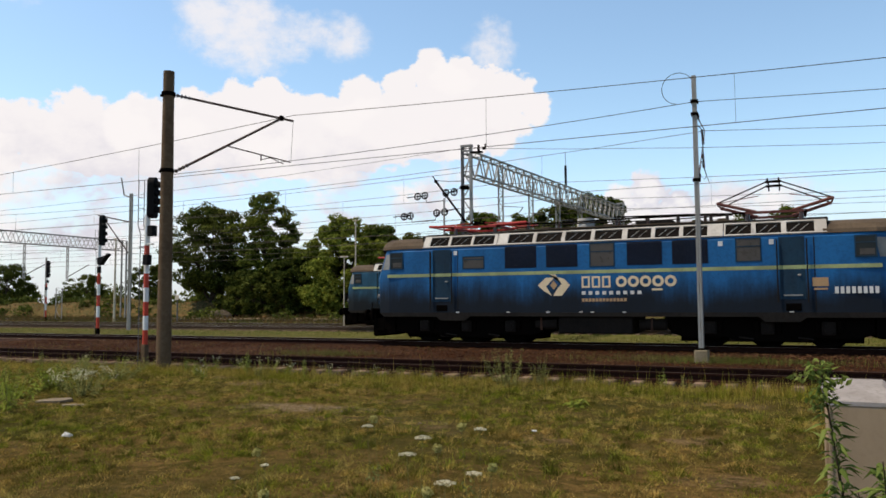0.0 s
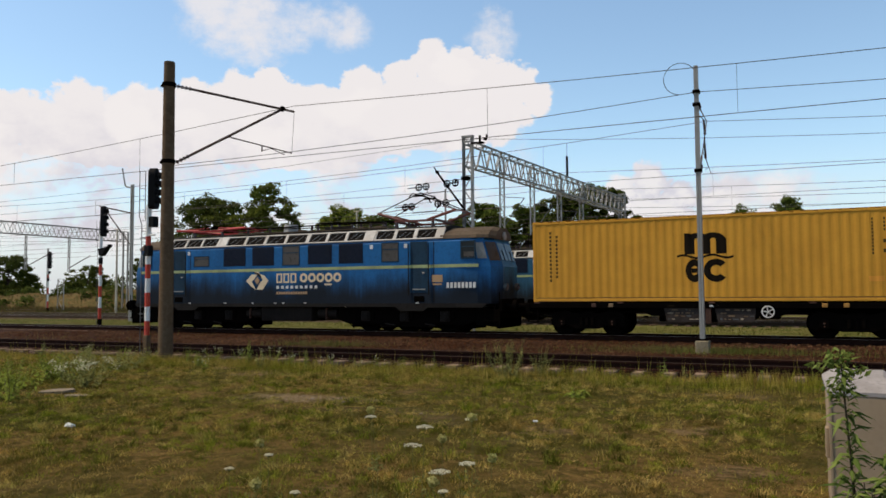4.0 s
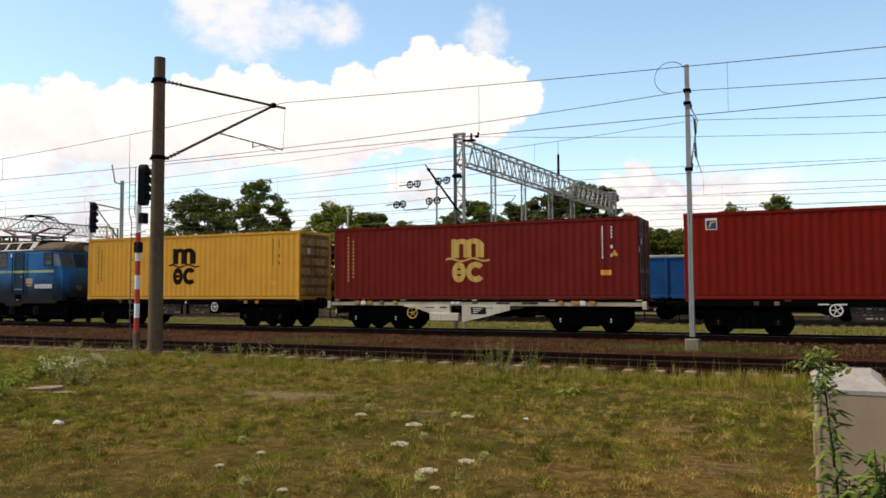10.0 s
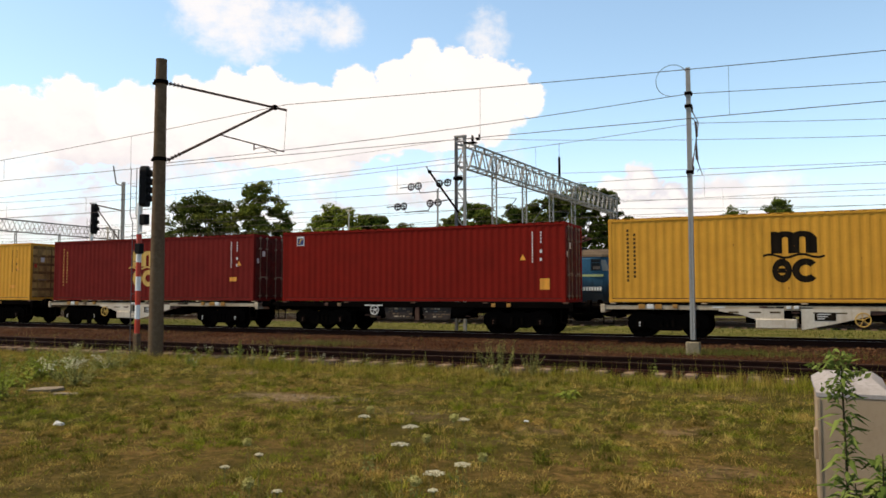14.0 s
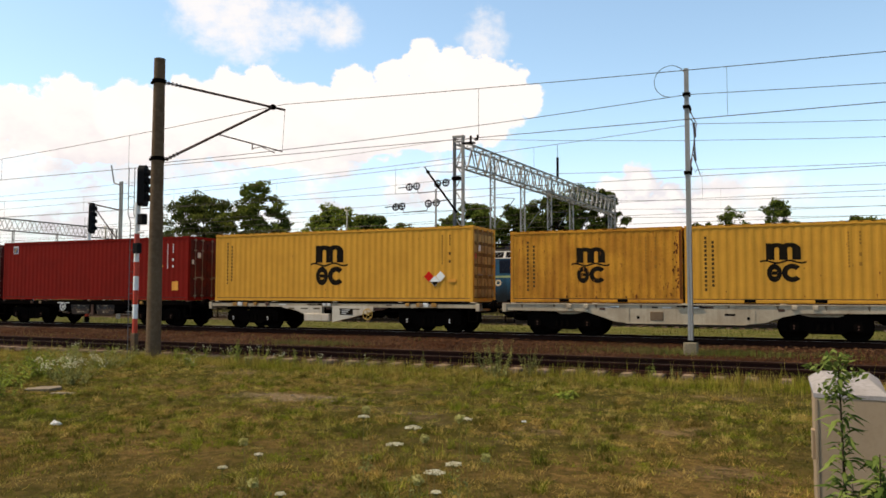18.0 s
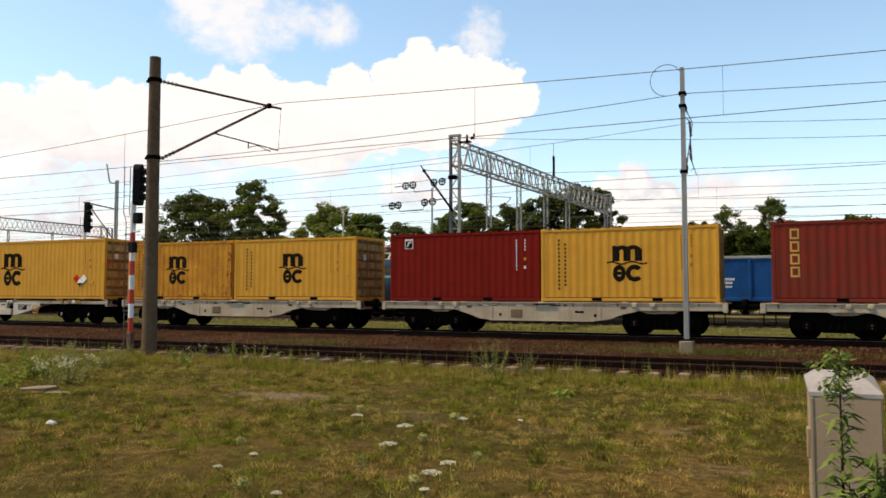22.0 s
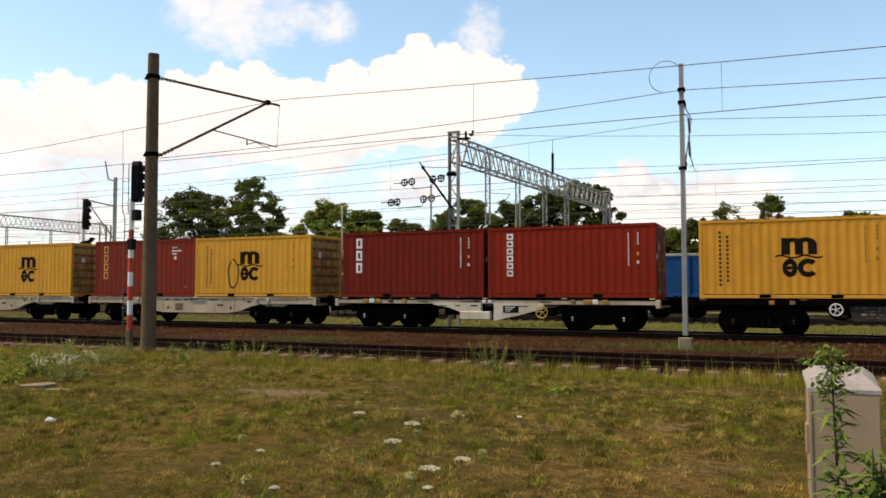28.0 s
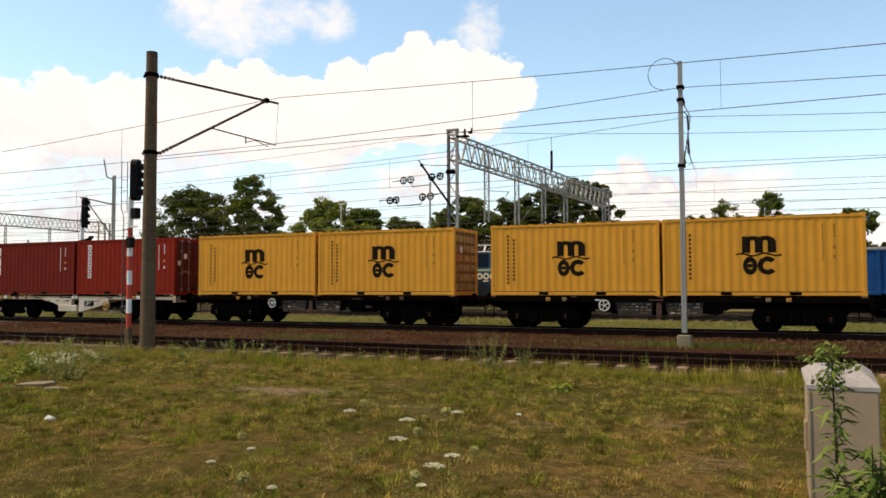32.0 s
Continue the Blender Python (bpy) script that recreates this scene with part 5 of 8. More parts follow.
    if style["mark"] == "letters":
        paint_on("side_lettering", hollow(style["tx"], H - 0.24, style["w"], style["h"], style["n"], style.get("bold", 0.075)), style["ink"], "column of large letters as plain frames")
    if style["mark"] == "badge":
        tx = style["tx"]
        paint_on("badge", square(tx, tx + 0.36, H - 0.58, H - 0.20), WHITE, "white square badge")
        paint_on("badge_panel", square(tx + 0.03, tx + 0.33, H - 0.55, H - 0.27), style.get("panel", NAVY), "", 0.004)
        paint_on("badge_stroke", [[(tx + 0.08, H - 0.50), (tx + 0.14, H - 0.50), (tx + 0.21, H - 0.33), (tx + 0.15, H - 0.31)], [(tx + 0.16, H - 0.36), (tx + 0.30, H - 0.34), (tx + 0.30, H - 0.30), (tx + 0.15, H - 0.31)]], GOLD if style.get("panel") is None else WHITE, "", 0.008)
    if style.get("rows"):
        ink, ex = style["rows"]
        for k, (w, dz) in enumerate(((0.30, 0.0), (0.54, 0.15), (0.30, 0.28))):
            count = int(w / 0.06)
            paint_on("serial_marking", [[(L - ex + 0.06 * i, H - 0.42 - dz), (L - ex + 0.06 * i + 0.042, H - 0.42 - dz), (L - ex + 0.06 * i + 0.042, H - 0.35 - dz), (L - ex + 0.06 * i, H - 0.35 - dz)] for i in range(count) if not (k == 0 and i == 2)], ink, "short row of small serial bars")
        paint_on("size_mark", square(L - ex + 0.13, L - ex + 0.26, H - 0.92, H - 0.78), ink)
        paint_on("scuff", [[(L * 0.56, 0.36), (L * 0.58, 0.34), (L * 0.585, 0.44), (L * 0.565, 0.47)], [(L * 0.525, 0.30), (L * 0.54, 0.29), (L * 0.545, 0.33), (L * 0.53, 0.34)]], SIGNAL_RED, "bright red scuff in faded paint", 0.001)
        paint_on("scuff", square(L * 0.905, L * 0.92, 0.42, 0.45), WHITE, "small pale scuff", 0.001)
    if style.get("code"):
        ink, ex = style["code"]
        paint_on("serial_marking", rects(L - ex, H - 0.33, 0.045, 0.07, 11, 0.5), ink, "column of small serial bars")
        paint_on("serial_marking", rects(L - ex + 0.32, H - 0.33, 0.05, 0.07, 4, 0.6), ink, "column of small serial bars")
        for z in (H - 1.10, H - 1.40):
            paint_on("size_mark", square(L - ex + 0.30, L - ex + 0.38, z, z + 0.11), ORANGE if ink is WHITE and L < 7 and z > H - 1.2 else ink)
    if style.get("warn"):
        ex = style["warn"]
        paint_on("warning_triangle", [[(L - ex, H - 1.36), (L - ex + 0.24, H - 1.36), (L - ex + 0.12, H - 1.14)]], ORANGE, "small warning triangle")
    if style.get("label_box"):
        bx, bz, bw, bh = style["label_box"]
        paint_on("notice", square(L - bx, L - bx + bw, bz, bz + bh), ORANGE, "orange notice plate")
    if style.get("diamonds"):
        r = 0.20
        for k, (dx, dz, mat) in enumerate(((1.83, 0.98, HAZARD_RED), (1.34, 0.98, BAND_WHITE), (1.58, 0.80, BAND_WHITE))):
            d = part("hazard_diamond", Geo().prism([(L - dx - r, dz), (L - dx, dz - r), (L - dx + r, dz), (L - dx, dz + r)], "y", face - 0.003 * k, face + 0.02), mat, t, "tilted red hazard placard" if mat is HAZARD_RED else "tilted white hazard placard")
            if k == 2:
                part("placard_base", Geo().prism([(L - dx - r * 0.8, dz - r * 0.12), (L - dx, dz - r * 0.95), (L - dx + r * 0.8, dz - r * 0.12)], "y", face - 0.010, face), INK, d, "black lower half")
        part("notice", Geo().box(L - 1.02, L - 0.70, face - 0.002, face + 0.02, 0.76, 0.87), ORANGE, t, "small orange notice")
    if style.get("chalk"):
        ov = [[(2.1 + k * 0.27 * math.cos(q) * (1 + 0.08 * math.sin(5 * q)), 1.0 + (k * 0.27 + 0.36) / 0.63 * 0.62 * math.sin(q) * (1 + 0.05 * math.cos(3 * q))) for q in np.linspace(0, 2 * math.pi, 25)] for k in (0.82, 1.1)]
        paint_on("scrawl", [[ov[0][k], ov[0][k + 1], ov[1][k + 1], ov[1][k]] for k in range(24) if k != 7], INK_FADED, "hand-drawn dark oval scrawl")
    if style.get("chips"):
        rng = random.Random(int(x * 10))
        marks = []
        for _ in range(style["chips"]):
            cx, cz = L - 0.2 - (L - 0.5) * rng.random() ** 1.5, H * (rng.random() ** 1.8) * 0.85 + 0.25
            w, h = rng.uniform(0.006, 0.024), rng.uniform(0.03, 0.20)
            marks.append([(cx - w, cz), (cx - w * 0.6, cz - h * 0.4), (cx, cz - h), (cx + w * 0.5, cz - h * 0.5), (cx + w, cz), (cx + w * 0.6, cz + w), (cx - w * 0.4, cz + w)])
        paint_on("rust_streaking", marks, RUST_STAIN, "scattered rust streaks", 0.001)
    if style.get("rusty"):
        rng, marks = random.Random(5), []
        for _ in range(40):
            edge = rng.random() < 0.7
            cx = L - 0.13 - 0.20 * rng.random() ** 2 if edge else L * rng.uniform(0.25, 0.97)
            cz = H * rng.uniform(0.12, 0.95) if edge else 0.20 + 0.35 * rng.random() ** 2
            n, r = 9, rng.uniform(0.012, 0.048)
            marks.append([(cx + r * rng.uniform(0.6, 1.1) * math.cos(2 * math.pi * i / n), cz + r * rng.uniform(0.8, 2.0) * math.sin(2 * math.pi * i / n)) for i in range(n)])
        paint_on("rust_patching", marks, RUST_DARK, "brown rust patches along the edges", 0.002)
        part("rusty_post_face", Geo().box(L - 0.105, L - 0.012, -W - 0.004, -W + 0.02, 0.14, H - 0.13), RUST_DARK, t, "rust-brown corner post face")
    return t


def wheel_mesh(r):
    g = Geo()
    prof = [(0.0, 0.0), (0.0, r * 0.9), (-0.03, r * 1.06), (-0.005, r * 1.0), (0.10, r * 0.985), (0.11, r * 0.86), (0.06, r * 0.78), (0.05, r * 0.35), (0.12, r * 0.28), (0.12, 0.0)]
    n = 28
    rings = [[(w * 0 + rr * math.cos(2 * math.pi * k / n), w, rr * math.sin(2 * math.pi * k / n)) for k in range(n)] for w, rr in prof]
    g.loft(rings)
    return g


WHEELS = []


def wheelset(parent, x, r, y=0.735):
    """Axle with two wheels, in the space of its vehicle."""
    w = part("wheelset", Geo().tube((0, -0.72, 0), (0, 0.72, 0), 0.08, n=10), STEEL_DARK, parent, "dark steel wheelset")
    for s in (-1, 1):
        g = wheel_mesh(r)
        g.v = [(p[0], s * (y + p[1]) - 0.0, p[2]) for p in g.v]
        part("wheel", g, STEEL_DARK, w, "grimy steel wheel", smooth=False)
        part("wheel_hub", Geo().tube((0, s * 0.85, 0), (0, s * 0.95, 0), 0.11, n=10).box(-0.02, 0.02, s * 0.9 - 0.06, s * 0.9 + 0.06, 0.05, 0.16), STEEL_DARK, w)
    w.matrix_basis = pose(x, 0, r)
    WHEELS.append((w, x, r))
    return w


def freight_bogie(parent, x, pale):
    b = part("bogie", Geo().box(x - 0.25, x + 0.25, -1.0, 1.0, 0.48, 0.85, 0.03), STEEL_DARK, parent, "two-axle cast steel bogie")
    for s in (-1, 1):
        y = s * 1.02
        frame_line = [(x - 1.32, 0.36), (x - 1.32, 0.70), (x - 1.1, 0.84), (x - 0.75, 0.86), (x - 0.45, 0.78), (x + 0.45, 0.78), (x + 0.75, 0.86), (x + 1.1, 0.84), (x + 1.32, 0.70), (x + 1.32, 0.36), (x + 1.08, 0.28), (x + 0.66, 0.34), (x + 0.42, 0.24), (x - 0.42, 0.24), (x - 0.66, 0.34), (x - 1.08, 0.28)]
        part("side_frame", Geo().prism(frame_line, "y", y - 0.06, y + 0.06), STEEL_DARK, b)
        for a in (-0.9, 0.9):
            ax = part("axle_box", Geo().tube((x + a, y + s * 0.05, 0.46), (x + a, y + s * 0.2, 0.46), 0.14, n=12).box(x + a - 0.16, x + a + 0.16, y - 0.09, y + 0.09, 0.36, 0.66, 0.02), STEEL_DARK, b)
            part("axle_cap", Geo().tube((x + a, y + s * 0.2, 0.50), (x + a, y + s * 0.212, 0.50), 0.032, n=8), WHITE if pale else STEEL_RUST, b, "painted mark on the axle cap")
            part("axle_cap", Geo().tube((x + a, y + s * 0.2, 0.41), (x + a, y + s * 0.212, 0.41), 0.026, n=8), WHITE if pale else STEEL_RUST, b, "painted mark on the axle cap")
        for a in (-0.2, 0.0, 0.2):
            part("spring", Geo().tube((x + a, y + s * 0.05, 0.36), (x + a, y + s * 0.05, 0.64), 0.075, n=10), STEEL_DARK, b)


def buffer_pair(parent, x, way):
    for s in (-0.875, 0.875):
        part("buffer", Geo().tube((x, s, 1.04), (x + way * 0.42, s, 1.04), 0.10, n=12).tube((x + way * 0.42, s, 1.04), (x + way * 0.50, s, 1.04), 0.23, n=16), STEEL_DARK, parent, "round steel buffer", smooth=False)
    part("coupling", Geo().box(min(x, x + way * 0.45), max(x, x + way * 0.45), -0.05, 0.05, 0.94, 1.06, 0.01).ring((x + way * 0.45, 0, 0.9), "y", 0.12, 0.025, 12, 5), STEEL_DARK, parent)


def hand_wheel(parent, x, z, mat, spokes, label, size=0.21):
    g = Geo().ring((x, -1.32, z), "y", size, 0.020, 20, 6)
    for k in range(spokes):
        a = 2 * math.pi * k / spokes + 0.5
        g.tube((x, -1.32, z), (x + size * math.cos(a), -1.32, z + size * math.sin(a)), 0.015, n=5)
    g.tube((x, -1.34, z), (x, -1.1, z), 0.03, n=8)
    part("hand_wheel", g, mat, parent, label)


def flat_wagon(x0, kind, seed):
    """x0: where its load begins. kind: 'dark' open underframe, 'belly' pale deep centre sill, 'sill' long pale side sills."""
    rng = random.Random(seed)
    label = {"dark": "dark steel container wagon with a white brake wheel", "belly": "container wagon with pale grey deep centre sill", "sill": "container wagon with long pale grey side sills"}[kind]
    t = thing("container_wagon", label, "railway wagon", pose(x0, 0, 0), "wagons of the container train")
    L = 12.3
    a, b = -0.28, L + 0.18
    main = STEEL_DARK if kind == "dark" else WAGON_GREY
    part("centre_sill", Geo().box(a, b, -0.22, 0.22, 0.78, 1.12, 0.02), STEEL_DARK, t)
    for s in (-1, 1):
        y0, y1 = (s * 1.22, s * 1.02) if s < 0 else (1.02, 1.22)
        if kind == "sill":
            line = [(a, 1.13), (b, 1.13), (b, 0.90), (9.7, 0.88), (9.1, 0.76), (8.6, 0.57), (8.0, 0.50), (4.3, 0.50), (3.8, 0.55), (3.4, 0.70), (2.8, 0.88), (a, 0.90)]
            part("side_sill", Geo().prism(line, "y", y0, y1), main, t, "pale beige riveted side sill")
            back = [(1.5, 0.95), (2.0, 0.71), (3.5, 0.69), (4.4, 0.52), (7.9, 0.52), (9.0, 0.69), (10.6, 0.71), (11.1, 0.95)]
            part("inner_sill", Geo().prism(back, "y", s * 1.01 - 0.03, s * 1.01 + 0.03), main, t)
            part("sill_flange", Geo().box(a, b, y0 - 0.03, y1 + 0.03, 1.125, 1.158, 0.005), main, t)
            part("deck_edge", Geo().box(a + 0.02, b - 0.02, y0 + 0.015, y1 - 0.015, 1.156, 1.176), STEEL_RUST, t, "rusty deck edge")
            part("lower_flange", Geo().box(4.2, 8.05, y0 - 0.025, y1 + 0.02, 0.485, 0.512, 0.004), main, t)
            o = s * 1.224
            part("sill_hole", Geo().tube((4.62, o - s * 0.02, 0.70), (4.62, o, 0.70), 0.055, n=10).tube((8.12, o - s * 0.02, 0.70), (8.12, o, 0.70), 0.055, n=10).box(7.38, 7.74, min(o, o - s * 0.03), max(o, o - s * 0.03), 0.77, 0.87, 0.02), STEEL_DARK, t, "dark drain holes")
            part("sill_hatch", Geo().box(5.02, 5.46, min(o + s * 0.012, o - s * 0.03), max(o + s * 0.012, o - s * 0.03), 0.60, 0.90, 0.015), WAGON_DIRT, t, "dirty square hatch")
            for k in range(9):
                xx = 0.3 + 1.42 * k + rng.uniform(-0.2, 0.2)
                part("sill_stain", Geo().prism([(xx, 1.12), (xx + 0.10, 1.12), (xx + 0.07, 1.12 - rng.uniform(0.08, 0.18)), (xx + 0.03, 1.12 - rng.uniform(0.05, 0.12))], "y", min(o, o - s * 0.02), max(o, o - s * 0.02)), WAGON_DIRT, t, "rusty run-down stain")
            part("sill_rib", Geo().box(4.28, 4.32, min(o + s * 0.01, o), max(o + s * 0.01, o), 0.51, 1.12), main, t)
            part("sill_rib", Geo().box(8.28, 8.32, min(o + s * 0.01, o - s * 0.02), max(o + s * 0.01, o - s * 0.02), 0.56, 1.12), main, t)
        elif kind == "belly":
            part("side_sill", Geo().box(a, b, y0, y1, 0.95, 1.10, 0.01), main, t, "pale grey side sill")
            part("deck_edge", Geo().box(a, b, y0 - 0.01, y1 + 0.01, 1.10, 1.155, 0.006), STEEL_DARK, t)
            d = {3: 0.0, 5: 0.4, 9: 0.85}[seed]
            line = [(3.2 + d, 1.0), (5.15 + d, 1.0), (5.15 + d, 0.66), (4.3 + d, 0.66), (3.9 + d, 0.80), (3.2 + d, 0.92)]
            part("belly_plate", Geo().prism(line, "y", y0 - 0.008, y1 - 0.03), BELLY, t, "whitish deep centre plate")
            line = [(5.65 + d, 1.0), (7.55 + d, 1.0), (7.55 + d, 0.80), (6.65 + d, 0.56), (5.65 + d, 0.34)]
            part("belly_plate", Geo().prism(line, "y", y0 - 0.008, y1 - 0.03), BELLY, t, "whitish deep centre plate")
            part("side_box", Geo().box(4.32 + d, 5.52 + d, y0 - 0.05, y1 + 0.02, 0.38, 0.68, 0.02), BELLY, t, "whitish equipment box")
            part("belly_end", Geo().prism([(7.55 + d, 0.98), (8.3 + d, 0.98), (7.9 + d, 0.84), (7.55 + d, 0.82)], "y", y0 + 0.02, y1 - 0.03), STEEL_RUST, t)
            for xx in (5.22 + d, 5.44 + d):
                part("lamp_bracket", Geo().box(xx, xx + 0.14, y0 - 0.06, y0 + 0.02, 1.0, 1.10, 0.01), WHITE, t)
            if s < 0:
                note = part("notice_plate", Geo().box(6.02 + d, 6.62 + d, y0 - 0.014, y0, 0.64, 0.90), INK, t, "black plate with pale illegible rows")
                for row in range(3):
                    part("stencil", Geo().box(6.10 + d, 6.30 + d + 0.09 * row, y0 - 0.018, y0 - 0.010, 0.69 + 0.07 * row, 0.715 + 0.07 * row), WHITE, note)
            for k in range(6):
                xx = 3.5 + d + 0.62 * k
                part("stencil_panel", Geo().box(xx, xx + rng.uniform(0.15, 0.4), min(s * 1.231, s * 1.2), max(s * 1.231, s * 1.2), 0.86, 0.86 + rng.uniform(0.02, 0.06)), rng.choice((INK_FADED, STEEL_RUST)), t, "small illegible stencil")
        else:
            part("side_sill", Geo().box(a, b, y0, y1, 0.97, 1.15, 0.01), main, t, "grimy dark side sill")
            line = [(3.6, 0.98), (8.8, 0.98), (8.2, 0.70), (4.2, 0.70)]
            part("belly_plate", Geo().prism(line, "y", y0 + 0.06, y1 - 0.06), STEEL_DARK, t)
            # two dusty panels with stencilled rows and a bracket between them, beside the brake wheel
            wx, way = {1: (7.85, -1), 2: (4.5, 1), 10: (4.05, 1), 11: (4.25, 1)}[seed]
            for u0, u1 in ((0.36, 1.62), (2.02, 3.25)):
                p0, p1 = sorted((wx + way * u0, wx + way * u1))
                o = s * 1.17
                panel = part("equipment_panel", Geo().prism([(p0, 0.98), (p1, 0.98), (p1 - 0.06, 0.52), (p0 + 0.10, 0.50)], "y", min(o, o - s * 0.05), max(o, o - s * 0.05)), PANEL_GREY, t, "dusty grey equipment panel")
                for row in range(4):
                    xx, zz = p0 + 0.10 + rng.uniform(0, 0.1), 0.89 - 0.10 * row
                    while xx < p1 - 0.16:
                        w = rng.uniform(0.05, 0.20)
                        if rng.random() < 0.72:
                            part("stencil", Geo().box(xx, xx + w, min(o + s * 0.004, o), max(o + s * 0.004, o), zz, zz + rng.uniform(0.025, 0.055)), rng.choice((WAGON_GREY, WAGON_DIRT, ZINC_DARK, WAGON_DIRT)), panel)
                        xx += w + rng.uniform(0.03, 0.09)
            p0 = wx + way * 1.82
            part("rusty_bracket", Geo().box(p0 - 0.09, p0 + 0.09, s * 1.15 - 0.05, s * 1.15 + 0.05, 0.46, 1.12, 0.015), STEEL_RUST, t, "rust-brown bracket")
    part("deck", Geo().box(a, b, -1.0, 1.0, 1.06, 1.12), STEEL_DARK, t)
    for xx in (a, b - 0.16):
        part("headstock", Geo().box(xx, xx + 0.16, -1.25, 1.25, 0.84, 1.13, 0.015), main, t)
    for xx, s in ((a, -1), (b, 1)):
        buffer_pair(t, xx, s)
    for xx in (0.05, 3.05, 6.05, 9.05, L - 0.2):
        for s in (-1, 1):
            part("container_spigot", Geo().box(xx, xx + 0.2, s * 1.13 - 0.1, s * 1.13 + 0.1, 1.12, 1.178, 0.01), STEEL_RUST if kind == "dark" else main, t)
    for xx in (2.15, 2.75, 9.4, 10.0):
        part("lashing_block", Geo().box(xx, xx + 0.16, -1.28, -1.2, 1.0, 1.13, 0.012), rng.choice((GOLD_FADED, WAGON_DIRT, STEEL_RUST)) if kind != "sill" else main, t, "small painted lashing block")
    for k in range(6 if kind != "dark" else 3):
        xx = rng.uniform(3.4, 8.8)
        part("stencil", Geo().box(xx, xx + rng.uniform(0.12, 0.5), -1.226, -1.20, 1.02, 1.02 + rng.uniform(0.03, 0.07)), rng.choice((INK, WHITE, STEEL_RUST)), t, "small illegible stencil")
    for bx in (1.95, L - 1.95):
        freight_bogie(t, bx, kind == "belly")
        for s in (-0.9, 0.9):
            wheelset(t, bx + s, 0.46)
    for k in range(5):
        xx = 4.4 + 0.8 * k
        part("brake_gear", Geo().box(xx, xx + rng.uniform(0.4, 0.75), -0.9, 0.4, 0.50 + rng.uniform(0, 0.12), 0.92, 0.03), STEEL_DARK, t)
    if kind == "dark":
        # grimy brake rigging, cylinders and brackets slung between the bogies
        for k in range(26):
            xx, zz = 3.9 + 4.6 * rng.random(), rng.uniform(0.50, 0.84)
            part("rigging_piece", Geo().box(xx, xx + rng.uniform(0.06, 0.26), -1.06 - rng.uniform(0, 0.05), -0.98, zz, zz + rng.uniform(0.03, 0.11), 0.008), rng.choice((UNDERBOX, WAGON_DIRT, ZINC_DARK, STEEL_RUST, STEEL_DARK)), t)
    if kind == "belly":
        for xx, mat in ((1.30, WHITE), (1.02, GOLD_FADED), (1.58, GOLD_FADED), (L - 2.15, WHITE), (L - 2.45, GOLD_FADED), (L - 1.80, GOLD_FADED)):
            part("deck_plate", Geo().box(xx, xx + 0.22, -1.262, -1.235, 0.98, 1.13, 0.008), mat, t, "small painted deck plate")
    part("air_pipe", Geo().tube((3.2, -0.95, 0.83), (9.2, -0.95, 0.80), 0.03, n=6), STEEL_DARK, t)
    if kind == "dark":
        hand_wheel(t, {1: 7.85, 2: 4.5, 10: 4.05, 11: 4.25}.get(seed, 4.0), 0.86, WHITE, 5, "white-painted brake wheel", 0.18)
    elif kind == "belly":
        hand_wheel(t, {5: 7.75, 9: 8.36}.get(seed, 3.62), 0.68, GOLD, 5, "ochre brake wheel")
    else:
        part("lashing_bar", Geo().tube((5.9, -1.26, 1.08), (6.7, -1.26, 1.10), 0.02, n=5), STEEL_DARK, t)
        for xx in (3.3, 9.0):
            part("sill_plate", Geo().box(xx, xx + 0.2, -1.228, -1.2, 0.94, 1.02), rng.choice((INK, STEEL_RUST, WHITE)), t, "small sill plate")
    for xx, s in ((a + 0.1, -1), (b - 0.1, 1)):
        part("step", Geo().bar((xx, -1.2, 0.45), (xx, -1.2, 0.9), 0.035).bar((xx + 0.35 * -s, -1.2, 0.45), (xx + 0.35 * -s, -1.2, 0.9), 0.035).box(min(xx, xx - 0.35 * s), max(xx, xx - 0.35 * s), -1.28, -1.1, 0.44, 0.47), STEEL_DARK, t)
    return t


TRAIN = []
Y_ARCH = dict(mark="arch", ink=INK, s=1.24, code=(FAINT, 1.22))


def load(x, wagon, seed, *boxes):
    TRAIN.append(flat_wagon(x, wagon, seed))
    for b in boxes:
        TRAIN.append(container(*b))


HC, ST = 2.896, 2.591
load(4.53, "dark", 1, (4.55, 12.19, HC, YELLOW, dict(Y_ARCH, s=1.62, cx=5.95, warn=1.05, code=(INK_FADED, 1.38), label_box=(1.5, 0.62, 0.42, 0.16)), "clean yellow forty-foot container with black emblem on a wagon"))
load(18.42, "belly", 3, (18.44, 12.19, HC, OXBLOOD, dict(mark="arch", ink=GOLD, s=1.62, cx=5.85, code=(WHITE, 1.25), warn=0.93, label_box=(1.30, 0.86, 0.38, 0.18)), "dark oxblood forty-foot container with ochre emblem"))
load(32.12, "dark", 2, (32.14, 12.19, HC, RUSTRED, dict(mark="badge", tx=0.70, code=(WHITE, 1.25), warn=1.72, label_box=(0.95, 0.46, 0.36, 0.40)), "brick-red forty-foot container with a small square badge"))
load(45.85, "belly", 5, (45.87, 12.19, HC, YELLOW, dict(Y_ARCH, s=1.62, cx=5.85, diamonds=True, chips=14, code=(INK_FADED, 1.30)), "yellow forty-foot container with hazard diamonds and black emblem"))
load(59.50, "sill", 6, (59.54, 6.06, ST, YELLOW_RUST, dict(Y_ARCH, cx=2.95, chips=95, rusty=True), "rust-stained yellow twenty-foot container"), (65.68, 6.06, ST, YELLOW, dict(Y_ARCH, cx=3.0, chips=10), "yellow twenty-foot container with black emblem"))
